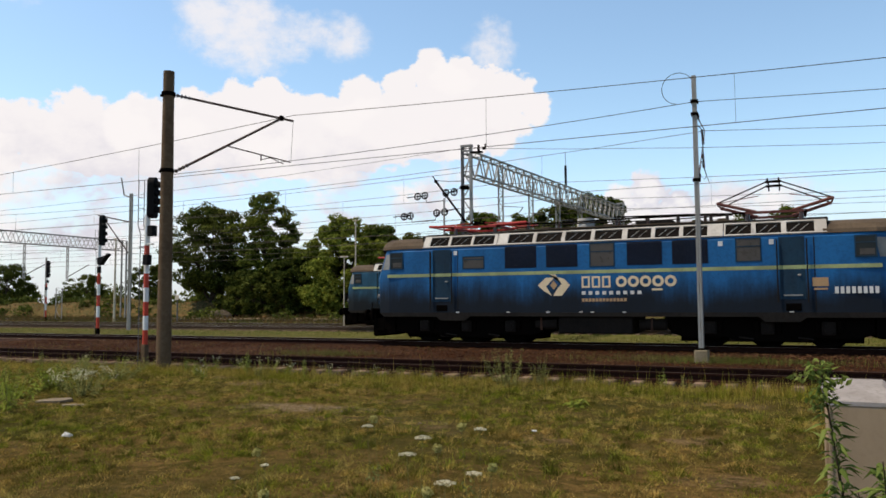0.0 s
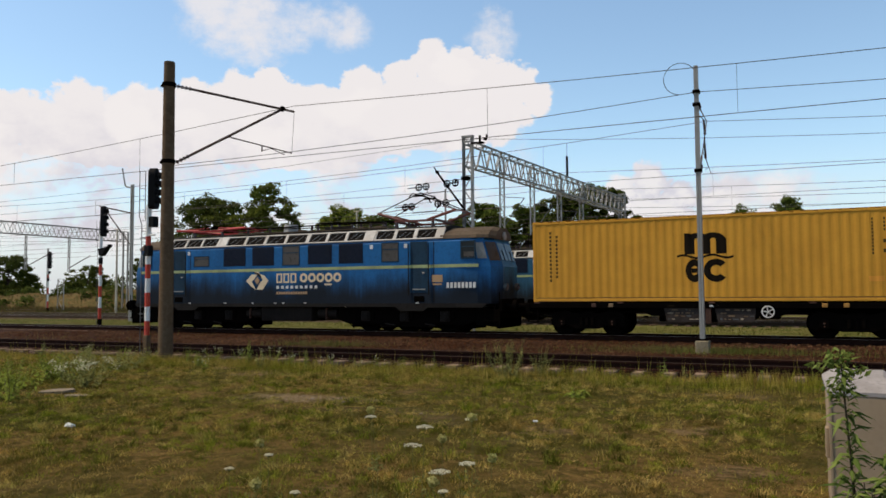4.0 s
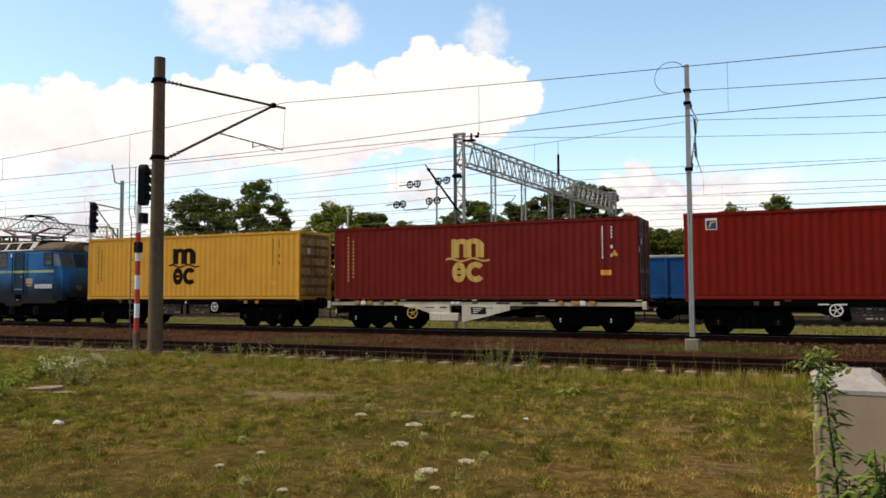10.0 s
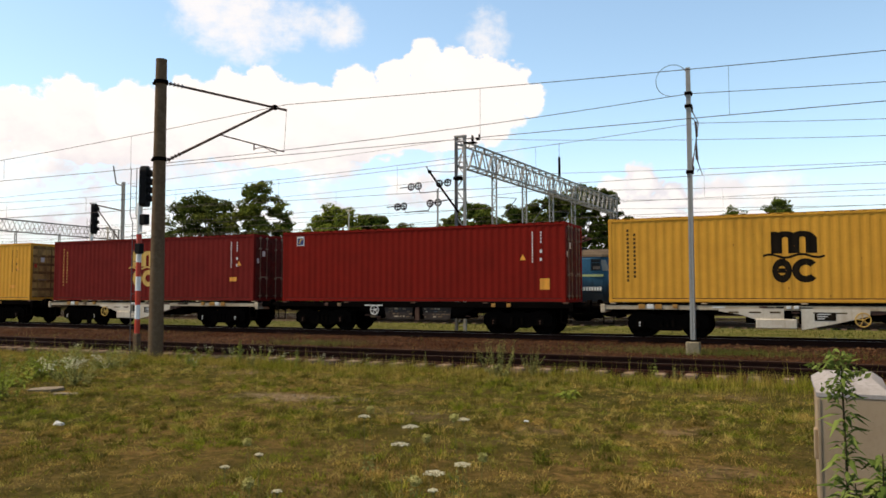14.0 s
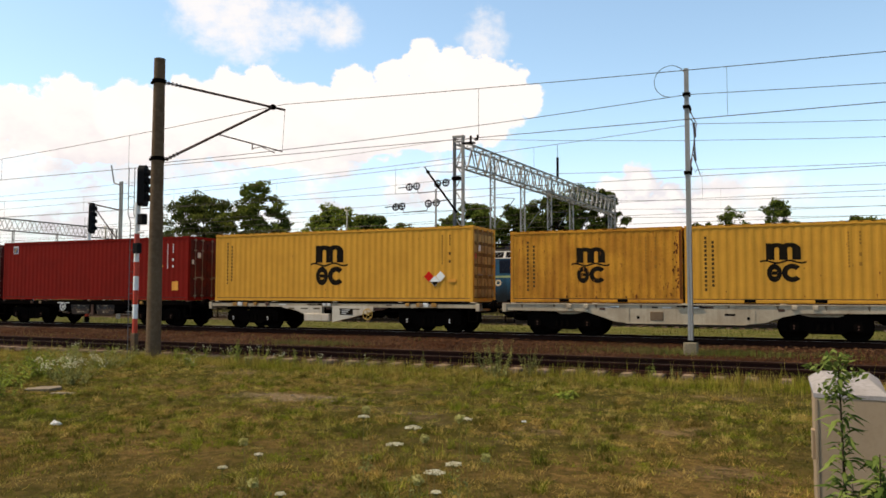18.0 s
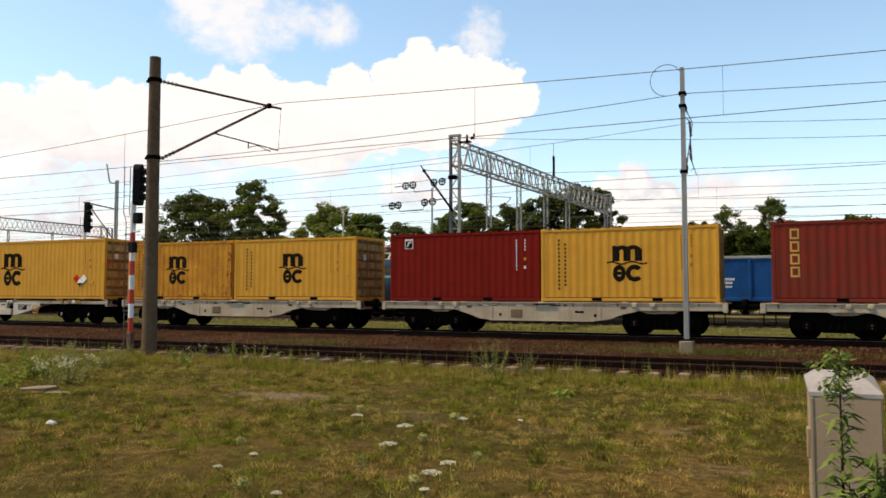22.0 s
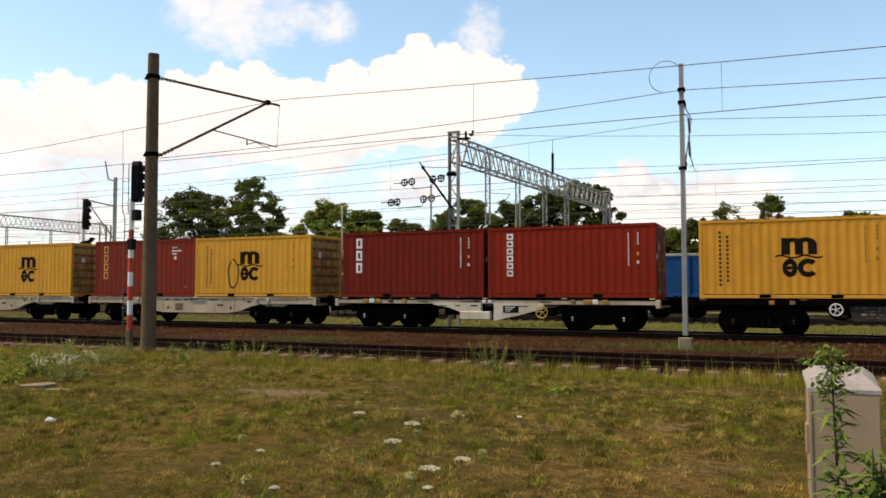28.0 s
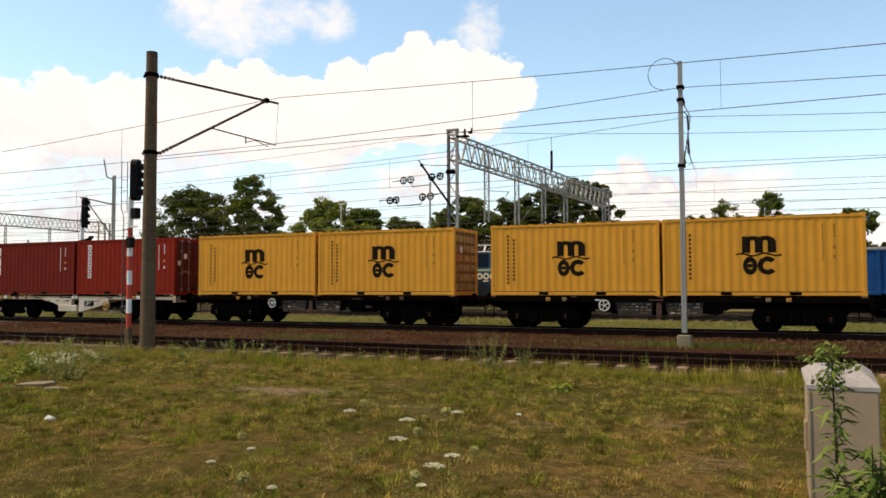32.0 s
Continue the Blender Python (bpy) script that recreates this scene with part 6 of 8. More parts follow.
load(73.22, "sill", 7, (73.29, 6.06, ST, RUSTRED, dict(mark="badge", tx=0.62, panel=INK, code=(WHITE, 0.9)), "brick-red twenty-foot container with a black and white badge"), (79.40, 6.06, ST, YELLOW, dict(Y_ARCH, cx=3.05), "yellow twenty-foot container with black emblem"))
load(86.95, "sill", 8, (87.03, 6.06, ST, FADED, dict(mark="letters", tx=0.55, w=0.27, h=0.33, n=4, bold=0.055, ink=GOLD, rows=(WHITE, 1.36)), "faded scuffed red twenty-foot container with block lettering"), (93.08, 6.06, ST, YELLOW, dict(Y_ARCH, cx=2.95, chalk=True, chips=8), "yellow twenty-foot container with a hand-drawn oval"))
load(100.62, "belly", 9, (100.68, 6.06, ST, MAROON, dict(mark="letters", tx=0.60, w=0.27, h=0.40, n=3, bold=0.085, ink=WHITE, code=(WHITE, 0.95)), "brownish-red twenty-foot container with three white block letters"), (106.92, 6.06, ST, DULLRED, dict(mark="letters", tx=0.72, w=0.24, h=0.22, n=6, bold=0.060, ink=WHITE, code=(WHITE, 0.95)), "brick-red twenty-foot container with six white block letters"))
load(114.32, "dark", 10, (114.36, 6.06, ST, YELLOW_WARM, dict(Y_ARCH, cx=3.0), "yellow twenty-foot container with black emblem"), (120.56, 6.06, ST, YELLOW_WARM, dict(Y_ARCH, cx=3.0), "yellow twenty-foot container with black emblem"))
load(128.02, "dark", 11, (128.08, 6.06, ST, YELLOW_WARM, dict(Y_ARCH, cx=3.0), "yellow twenty-foot container with black emblem"), (134.24, 6.06, ST, YELLOW_WARM, dict(Y_ARCH, cx=3.0), "yellow twenty-foot container with black emblem"))


def locomotive(m, label, moving, marks, paint):
    """Six-axle electric locomotive; x runs along it from the leading end (0) to the trailing end (17.85)."""
    t = thing("electric_locomotive", label, "locomotive", m)
    L, W = 17.85, 1.45
    # body shell: side section with rounded cantrail and raked cab fronts
    prof = [(-W, 1.12), (-W, 2.52), (-W, 3.50), (-W + 0.10, 3.68), (-W + 0.35, 3.84), (-0.6, 3.98), (0.6, 3.98), (W - 0.35, 3.84), (W - 0.10, 3.68), (W, 3.50), (W, 2.52), (W, 1.12)]

    def section(x, rake, pinch, low=0.0):
        return [(x + rake(z), y * (1 - pinch(z)), z - (low if i in (0, len(prof) - 1) else 0)) for i, (y, z) in enumerate(prof)]
    slope = lambda z: 0.0 if z < 2.52 else (z - 2.52) * 0.34
    none = lambda z: 0.0
    nose = ((-0.30, 1.0, 0.46), (0.02, 0.85, 0.12), (0.50, 0.5, 0.025))
    rings = [section(x, lambda z, k=k, x=x: slope(z) * k + (0.05 if z < 1.5 and x < 0 else 0), lambda z, p=p: p) for x, k, p in nose] + [section(1.5, none, none), section(L - 1.5, none, none)]
    rings += [section(L - x, lambda z, k=k, x=x: -slope(z) * k - (0.05 if z < 1.5 and x < 0 else 0), lambda z, p=p: p) for x, k, p in reversed(nose)]

    def facet(way, a, b, s, z0, z1, inset, lift):
        """Four corners on the nose between two of its sections."""
        out = []
        for q, z in ((0, z0), (1, z0), (1, z1), (0, z1)):
            f = inset if q == 0 else 1 - inset
            (xa, ka, pa), (xb, kb, pb) = nose[a], nose[b]
            x, k, p = xa + (xb - xa) * f, ka + (kb - ka) * f, pa + (pb - pa) * f
            xx = x + slope(z) * k
            out.append(Vector((xx if way < 0 else L - xx, s * W * (1 - p), z)))
        n = (out[1] - out[0]).cross(out[3] - out[0]).normalized()
        if n.x * way < 0:
            n = -n
        return [p + n * lift for p in out]
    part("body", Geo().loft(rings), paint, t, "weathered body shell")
    # dark roof over the ends, dirty lower skirt
    for a, b in ((0.55, 1.9), (L - 1.9, L - 0.55)):
        lid = [(-W - 0.012, 3.60), (-W + 0.03, 3.72), (-W + 0.30, 3.90), (-0.6, 4.06), (0.6, 4.06), (W - 0.30, 3.90), (W - 0.03, 3.72), (W + 0.012, 3.60)]
        shape = ((-0.04, 0.60, -0.04), (0.14, 0.84, 0.0), (0.55, 0.975, 0.0), (2.02, 1.0, 0.0))
        part("cab_roof", Geo().loft([[(x if a < 2 else L - x, y * k, z + d) for y, z in lid] for x, k, d in shape]), CAB_ROOF, t, "sooty brown cab roof")
    part("centre_roof", Geo().loft([[(x, y, z) for y, z in ((-W + 0.28, 3.80), (-W + 0.34, 4.10), (-0.5, 4.2), (0.5, 4.2), (W - 0.34, 4.10), (W - 0.28, 3.80))] for x in (1.85, L - 1.85)]), SOOT, t, "sooty roof deck")
    for s in (-1, 1):
        y = s * W
        part("skirt", Geo().prism([(0.10, 1.14), (0.30, 0.98), (2.55, 0.98), (2.75, 0.84), (3.75, 0.84), (3.95, 1.0), (13.9, 1.0), (14.1, 0.84), (15.1, 0.84), (15.3, 0.98), (L - 0.30, 0.98), (L - 0.10, 1.14)], "y", y - 0.02, y + 0.012 * s + 0.01), SOOT, t, "grimy lower skirt")
        part("waist_stripe", Geo().box(0.45, L - 0.45, min(y + s * 0.006, y - s * 0.03), max(y + s * 0.006, y - s * 0.03), 2.50, 2.62), LIME, t, "pale green waist stripe")
        # louvred grilles on the slope of the roof, set in pale frames
        o = s * (W + 0.012)

        def on_slope(f, lift=0.0):
            """A point of the slope, f from its foot (0) to its top (1)."""
            return (o - s * (0.01 + 0.30 * f) + s * lift * 0.75, 3.625 + 0.435 * f + lift * 0.6)

        def strip(name, xa, xb, f0, f1, lift, mat, parent, label=""):
            return part(name, Geo().prism([on_slope(f0, lift), on_slope(f1, lift), on_slope(f1, -0.05), on_slope(f0, -0.05)], "x", xa, xb), mat, parent, label)
        for ga, gb, holes in ((2.0, 5.02, ((2.28, 3.05), (3.15, 3.98), (4.08, 4.90))), (5.05, 12.90, ((5.45, 6.40), (6.53, 7.47), (7.60, 8.53), (8.66, 9.62), (9.80, 10.60), (10.73, 11.52), (11.65, 12.42))), (12.93, 15.95, ((12.98, 13.76), (13.90, 14.65), (14.80, 15.60)))):
            bay = strip("roof_grille", ga, gb, 0.0, 0.09, 0.012, ROOF_GREY, t, "pale louvre frame")
            strip("frame_top", ga, gb, 0.91, 1.0, 0.012, ROOF_GREY, bay)
            edges = [ga] + [e for h in holes for e in h] + [gb]
            for xa, xb in zip(edges[::2], edges[1::2]):
                strip("frame_post", xa, xb, 0.09, 0.91, 0.012, ROOF_GREY, bay)
            for xa, xb in holes:
                strip("louvre", xa, xb, 0.09, 0.91, -0.04, LOUVRE, bay, "dark sooty louvre slats")
                for d in (0.28, 0.62):
                    p, q = on_slope(0.24, -0.012), on_slope(0.76, -0.012)
                    xc = xa + (xb - xa) * d
                    part("louvre_brace", Geo().bar((xc - 0.10, *p), (xc + 0.16, *q), 0.015), ROOF_GREY, bay)
        for xa, xb, z0, z1, mat, frame_on in ((0.60, 1.10, 2.86, 3.44, GLASS, True), (3.70, 4.50, 2.80, 3.20, GLASS_GREY, True), (5.35, 6.55, 2.75, 3.55, GRILLE, False), (6.92, 8.06, 2.75, 3.55, GRILLE, False), (8.53, 9.33, 2.76, 3.53, GLASS_GREY, True), (9.79, 10.96, 2.75, 3.55, GRILLE, False), (11.29, 12.42, 2.75, 3.55, GRILLE, False), (13.31, 14.01, 2.80, 3.50, GLASS_GREY, True), (16.72, 17.25, 2.86, 3.46, GLASS, True)):
            pane = part("window" if frame_on else "ventilation_grille", Geo().box(xa, xb, min(y + s * 0.004, y - s * 0.03), max(y + s * 0.004, y - s * 0.03), z0, z1, 0.0), mat, t, "side window" if frame_on else "dark blue-black ventilation grille")
            if frame_on:
                fr = Geo()
                for q in ((xa - 0.04, xb + 0.04, z0 - 0.04, z0), (xa - 0.04, xb + 0.04, z1, z1 + 0.04), (xa - 0.04, xa, z0, z1), (xb, xb + 0.04, z0, z1), (xa, xb, (z0 + z1) / 2 + 0.1, (z0 + z1) / 2 + 0.13)):
                    fr.box(q[0], q[1], min(y + s * 0.012, y - s * 0.02), max(y + s * 0.012, y - s * 0.02), q[2], q[3])
                part("window_frame", fr, TEAL_DOOR, pane)
                if mat is GLASS:
                    # added greyish patch paints in the landscape's reflection in the glass
                    part("sliding_pane", Geo().box(xa + 0.10, xb - 0.03, min(y + s * 0.009, y - s * 0.02), max(y + s * 0.009, y - s * 0.02), z0 + 0.04, z0 + 0.22), GLASS_GREY, pane, "greyish patch painted in as a window reflection")
            else:
                sl = Geo()
                for k in range(11):
                    z = z0 + 0.03 + (z1 - z0 - 0.06) * k / 11
                    sl.box(xa, xb, min(y + s * 0.012, y - s * 0.02), max(y + s * 0.012, y - s * 0.02), z, z + 0.03)
                part("slat", sl, GRILLE, pane)
        for xa, xb in ((2.42, 3.17), (14.56, 15.30)):
            door = part("door", Geo().box(xa, xb, min(y + s * 0.005, y - s * 0.03), max(y + s * 0.005, y - s * 0.03), 1.55, 3.52), TEAL_DOOR, t, "grimy recessed side door")
            part("door_handle", Geo().box(xb - 0.22, xb - 0.12, min(y, y + s * 0.05), max(y, y + s * 0.05), 2.28, 2.34, 0.01), ZINC, door)
            for xx in (xa - 0.06, xb + 0.06):
                part("handrail", Geo().tube((xx, y + s * 0.06, 1.45), (xx, y + s * 0.06, 3.45), 0.022, n=6), SOOT, t)
            part("door_step", Geo().box(xa + 0.15, xb - 0.15, min(y - s * 0.1, y + s * 0.02), max(y - s * 0.1, y + s * 0.02), 1.20, 1.42, 0.01), STEEL_DARK, t)
            part("door_sill", Geo().box(xa + 0.1, xb - 0.1, min(y, y + s * 0.03), max(y, y + s * 0.03), 1.66, 1.70), ZINC, t)
        for xx in (3.30, 12.75, 14.28):
            part("notice", Geo().box(xx, xx + 0.14, min(y, y + s * 0.008), max(y, y + s * 0.008), 3.30, 3.46), WHITE, t, "small white notice")
        part("body_seam", Geo().box(2.28, 2.31, min(y, y + s * 0.006), max(y, y + s * 0.006), 1.2, 3.5).box(15.55, 15.58, min(y, y + s * 0.006), max(y, y + s * 0.006), 1.2, 3.5).box(3.45, 3.47, min(y, y + s * 0.006), max(y, y + s * 0.006), 1.2, 3.5), SOOT, t)
        for xx in (5.4, 6.9, 8.1, 8.5, 9.6, 3.4, 14.8):
            part("lifting_mark", Geo().box(xx, xx + 0.12, min(y, y + s * 0.016), max(y, y + s * 0.016), 1.12, 1.17), WHITE, t)
    y = -W - 0.006
    if marks:
        # company emblem and lettering as plain shapes
        a, b = 6.6, 2.11
        part("emblem", Geo().prism([(a, b), (a + 0.3, b + 0.27), (a + 0.62, b + 0.27), (a + 0.44, b + 0.08), (a + 0.30, b - 0.04), (a + 0.52, b - 0.38), (a + 0.22, b - 0.2)], "y", y - 0.004, y + 0.02).prism([(a + 1.18, b), (a + 0.88, b - 0.38), (a + 0.56, b - 0.38), (a + 0.74, b - 0.10), (a + 0.88, b + 0.04), (a + 0.66, b + 0.38), (a + 0.42, b + 0.38), (a + 0.96, b + 0.22)], "y", y - 0.004, y + 0.02), CREAM, t, "cream twin-leaf emblem")
        part("emblem_core", Geo().prism([(a + 0.59, b + 0.16), (a + 0.72, b), (a + 0.59, b - 0.16), (a + 0.46, b)], "y", y - 0.006, y + 0.01), TAN, t)
        for k in range(3):
            part("name_block", frames_text(8.20 + 0.36 * k, 2.0, 0.29, 0.40, 1, y, 0.065, vertical=False), CREAM, t, "cream frame-like letter shape")
        for k in range(5):
            part("name_block", flat_ring(9.58 + 0.41 * k, 2.20, 0.19, 0.095, y), CREAM, t, "cream rounded letter shape")
        part("name_tail", Geo().box(10.60, 10.95, y - 0.004, y + 0.01, 1.88, 1.95), CREAM, t)
        part("small_lettering", bars_text(8.20, 1.76, 0.13, 0.12, 9, y, gap=0.85), WHITE, t, "row of small illegible letters")
        part("small_lettering", bars_text(8.20, 1.52, 0.09, 0.11, 13, y, gap=0.35), TAN, t, "row of small illegible figures")
        part("number_marking", bars_text(16.10, 1.72, 0.10, 0.21, 8, y, gap=0.55), WHITE, t, "white running-number bars")
        part("builder_plate", Geo().box(15.48, 15.93, y - 0.01, y + 0.01, 1.95, 2.22).box(15.52, 15.90, y - 0.006, y + 0.01, 1.84, 1.90), TAN, t, "tan plate")
    # cab ends
    for end, way in ((-0.30, -1), (L + 0.30, 1)):
        fx = end
        for s in (-1, 1):
            for a, b, z0, z1, ins in ((0, 1, 2.74, 3.44, 0.06), (1, 2, 2.82, 3.42, 0.12)):
                pane = part("windscreen", Geo().loft([facet(way, a, b, s, z0, z1, ins, 0.004), facet(way, a, b, s, z0, z1, ins, 0.012)]), GLASS_GREY if a == 0 else GLASS_PALE, t, "raked cab windscreen")
            corners = [Vector((fx - way * (slope(z) - 0.006), s * yy, z)) for yy, z in ((0.05, 2.76), (0.73, 2.76), (0.71, 3.42), (0.05, 3.42))]
            screen = part("front_windscreen", Geo().loft([corners, [c + Vector((way * 0.012, 0, 0)) for c in corners]]), GLASS, t, "raked front windscreen")
            part("wiper", Geo().tube(corners[0].lerp(corners[1], 0.5) + Vector((way * 0.03, 0, -0.04)), corners[0].lerp(corners[2], 0.6) + Vector((way * 0.03, 0, 0)), 0.012, n=5), STEEL_DARK, screen)
            part("headlight", Geo().tube((fx - way * 0.02, s * 0.62, 1.75), (fx + way * 0.10, s * 0.62, 1.75), 0.14, n=14), ZINC_DARK, t, "round headlight", smooth=True)
            part("headlight_glass", Geo().tube((fx + way * 0.10, s * 0.62, 1.75), (fx + way * 0.112, s * 0.62, 1.75), 0.11, n=14), GLASS_GREY, t)
        part("top_light", Geo().tube((fx - way * 0.38, 0, 3.72), (fx - way * 0.2, 0, 3.72), 0.16, n=14), ZINC, t)
        part("buffer_beam", Geo().box(min(fx, fx + way * 0.12), max(fx, fx + way * 0.12), -1.3, 1.3, 0.82, 1.3, 0.03), STEEL_DARK, t, "black buffer beam")
        buffer_pair(t, fx + way * 0.02, way)
        part("pilot_rail", Geo().tube((fx + way * 0.02, -1.30, 0.75), (fx + way * 0.02, -1.30, 1.55), 0.018, n=5), STEEL_DARK, t)
        part("end_pilot", Geo().prism([(fx, 0.24), (fx, 0.90), (fx - way * 0.95, 0.98), (fx - way * 0.95, 0.34)], "y", -1.22, 1.22), STEEL_DARK, t, "black end pilot box")
        part("snow_plough", Geo().box(min(fx, fx - way * 0.15), max(fx, fx - way * 0.15), -1.2, 1.2, 0.2, 0.6, 0.03), STEEL_DARK, t)
        part("cab_step", Geo().box(min(fx - way * 0.1, fx - way * 0.6), max(fx - way * 0.1, fx - way * 0.6), -1.42, -1.2, 0.45, 0.5).bar((fx - way * 0.15, -1.36, 0.45), (fx - way * 0.15, -1.36, 1.1), 0.035).bar((fx - way * 0.55, -1.36, 0.45), (fx - way * 0.55, -1.36, 1.1), 0.035), STEEL_DARK, t)
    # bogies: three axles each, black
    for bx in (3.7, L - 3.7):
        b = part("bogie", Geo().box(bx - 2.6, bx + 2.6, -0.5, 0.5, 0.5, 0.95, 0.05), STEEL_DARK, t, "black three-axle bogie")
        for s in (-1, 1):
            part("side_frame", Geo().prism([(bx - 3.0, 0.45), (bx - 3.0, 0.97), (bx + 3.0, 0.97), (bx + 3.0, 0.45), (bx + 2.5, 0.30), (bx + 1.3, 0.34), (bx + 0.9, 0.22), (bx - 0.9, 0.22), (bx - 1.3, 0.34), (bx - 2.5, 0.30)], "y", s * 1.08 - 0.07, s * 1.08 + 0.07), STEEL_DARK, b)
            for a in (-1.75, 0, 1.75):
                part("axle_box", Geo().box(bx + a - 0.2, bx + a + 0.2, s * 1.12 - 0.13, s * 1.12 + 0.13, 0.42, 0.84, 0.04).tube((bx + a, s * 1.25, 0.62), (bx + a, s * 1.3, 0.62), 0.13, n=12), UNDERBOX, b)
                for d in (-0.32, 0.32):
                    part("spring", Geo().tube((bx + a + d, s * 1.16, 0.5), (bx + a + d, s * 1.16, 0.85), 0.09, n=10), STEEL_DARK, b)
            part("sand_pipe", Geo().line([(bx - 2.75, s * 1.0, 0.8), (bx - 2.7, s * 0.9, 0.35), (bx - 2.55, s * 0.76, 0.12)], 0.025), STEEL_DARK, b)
        # added dark box that blocks the bright view through between the wheels
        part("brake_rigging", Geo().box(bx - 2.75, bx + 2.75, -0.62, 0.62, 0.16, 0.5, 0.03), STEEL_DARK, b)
        for a in (-0.875, 0.875):
            for s in (-1, 1):
                part("brake_hanger", Geo().box(bx + a - 0.30, bx + a + 0.30, s * 0.98 - 0.06, s * 0.98 + 0.06, 0.20, 0.62, 0.03).tube((bx + a, s * 1.16, 0.34), (bx + a + 0.45, s * 1.16, 0.28), 0.03, n=6), UNDERBOX, b)
        for a in (-1.75, 0, 1.75):
            w = wheelset(t, bx + a, 0.62)
            if not moving:
                WHEELS.pop()
    part("battery_box", Geo().box(7.3, 9.9, -1.32, 1.32, 0.40, 1.0, 0.04), UNDERBOX, t, "black underfloor box")
    for ta, tb in ((6.4, 7.2), (10.1, 11.0)):
        part("air_tank", Geo().tube((ta, -1.0, 0.72), (tb, -1.0, 0.72), 0.2, n=14), UNDERBOX, t, smooth=True)
    part("tank_strap", Geo().box(6.6, 6.66, -1.22, -0.8, 0.5, 0.95).box(10.5, 10.56, -1.22, -0.8, 0.5, 0.95), STEEL_RUST, t)

    # roof gear: one folded red pantograph, one raised brown one
    def pantograph(cx, up, mat, label):
        p = part("pantograph", Geo().box(cx - 0.98, cx + 0.98, -0.9, -0.8, 4.36, 4.44).box(cx - 0.98, cx + 0.98, 0.8, 0.9, 4.36, 4.44).box(cx - 0.98, cx - 0.88, -0.9, 0.9, 4.36, 4.44).box(cx + 0.88, cx + 0.98, -0.9, 0.9, 4.36, 4.44), mat, t, label)
        for sx in (-0.8, 0.8):
            for s in (-0.85, 0.85):
                part("insulator_post", Geo().tube((cx + sx, s, 4.12), (cx + sx, s, 4.36), 0.08, 0.06, n=10), INSULATOR, p)
        knee, kz, top = (1.75, 4.78, 5.46) if up else (2.0, 4.50, 4.58)
        for sx in (-1, 1):
            for s in (-1, 1):
                part("lower_arm", Geo().tube((cx + sx * 0.55, s * 0.85, 4.42), (cx + sx * knee, s * 0.72, kz), 0.055, n=8), mat, p)
                part("upper_arm", Geo().tube((cx + sx * knee, s * 0.72, kz), (cx + sx * 0.18, s * 0.5, top), 0.022, n=6), mat if not up else STEEL_DARK, p)
            part("cross_tube", Geo().tube((cx + sx * knee, -0.72, kz), (cx + sx * knee, 0.72, kz), 0.03, n=6).tube((cx + sx * knee, -0.72, kz), (cx + sx * 0.5, 0.5, (kz + top) / 2), 0.015, n=5), mat, p)
            part("collector_strip", Geo().line([(cx + sx * 0.17, -1.0, top - 0.12), (cx + sx * 0.17, -0.7, top + 0.06), (cx + sx * 0.17, 0.7, top + 0.06), (cx + sx * 0.17, 1.0, top - 0.12)], 0.028), STEEL_DARK, p)
        part("head_frame", Geo().box(cx - 0.25, cx + 0.25, -0.55, -0.5, top - 0.06, top + 0.02).box(cx - 0.25, cx + 0.25, 0.5, 0.55, top - 0.06, top + 0.02), STEEL_DARK, p)
    pantograph(3.95, False, PANTO_RED, "folded red pantograph")
    pantograph(14.45, True, PANTO_RUST, "raised brown diamond pantograph")
    part("roof_pot", Geo().tube((8.1, -0.3, 4.15), (8.1, -0.3, 4.55), 0.33, 0.30, n=16), ROOF_GREY, t, "pale round roof housing")
    part("bus_bar", Geo().line([(5.4, -0.6, 4.45), (7.4, -0.6, 4.42), (10.0, -0.6, 4.45), (13.0, -0.6, 4.42)], 0.03), STEEL_DARK, t)
    for xx in (6.0, 7.2, 9.4, 10.4, 11.4, 12.3, 13.0):
        part("roof_insulator", Geo().tube((xx, -0.6, 4.15), (xx, -0.6, 4.42), 0.07, 0.05, n=8), INSULATOR, t)
    part("roof_box", Geo().box(9.9, 11.2, -0.4, 0.4, 4.16, 4.36, 0.03), SOOT, t)
    part("bus_bar", Geo().line([(5.6, -0.9, 4.30), (8.0, -0.85, 4.34), (11.0, -0.9, 4.30), (13.2, -0.85, 4.36)], 0.022), UNDERBOX, t)
    part("bus_bar", Geo().line([(9.0, 0.3, 4.62), (11.5, 0.3, 4.58), (14.0, 0.3, 4.50)], 0.03), STEEL_DARK, t)
    for xx in (9.1, 10.2, 11.3, 12.4, 13.6):
        part("roof_insulator", Geo().tube((xx, 0.3, 4.18), (xx, 0.3, 4.56), 0.08, 0.05, n=8), INSULATOR, t)
    for xx in (5.7, 6.6, 8.9, 11.9, 12.7):
        part("roof_block", Geo().box(xx, xx + 0.3, -0.95, -0.6, 4.12, 4.26, 0.02), CAB_ROOF, t)
    part("walkway_board", Geo().box(5.3, 13.3, -1.02, -0.74, 4.15, 4.19), CAB_ROOF, t, "brown roof walkway board")
    return t


NOSE = -14.91
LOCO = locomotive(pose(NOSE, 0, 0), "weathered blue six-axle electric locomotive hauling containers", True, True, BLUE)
TRAIN.append(LOCO)
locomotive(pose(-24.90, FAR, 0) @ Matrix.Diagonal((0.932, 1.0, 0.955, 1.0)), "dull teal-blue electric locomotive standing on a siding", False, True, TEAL)


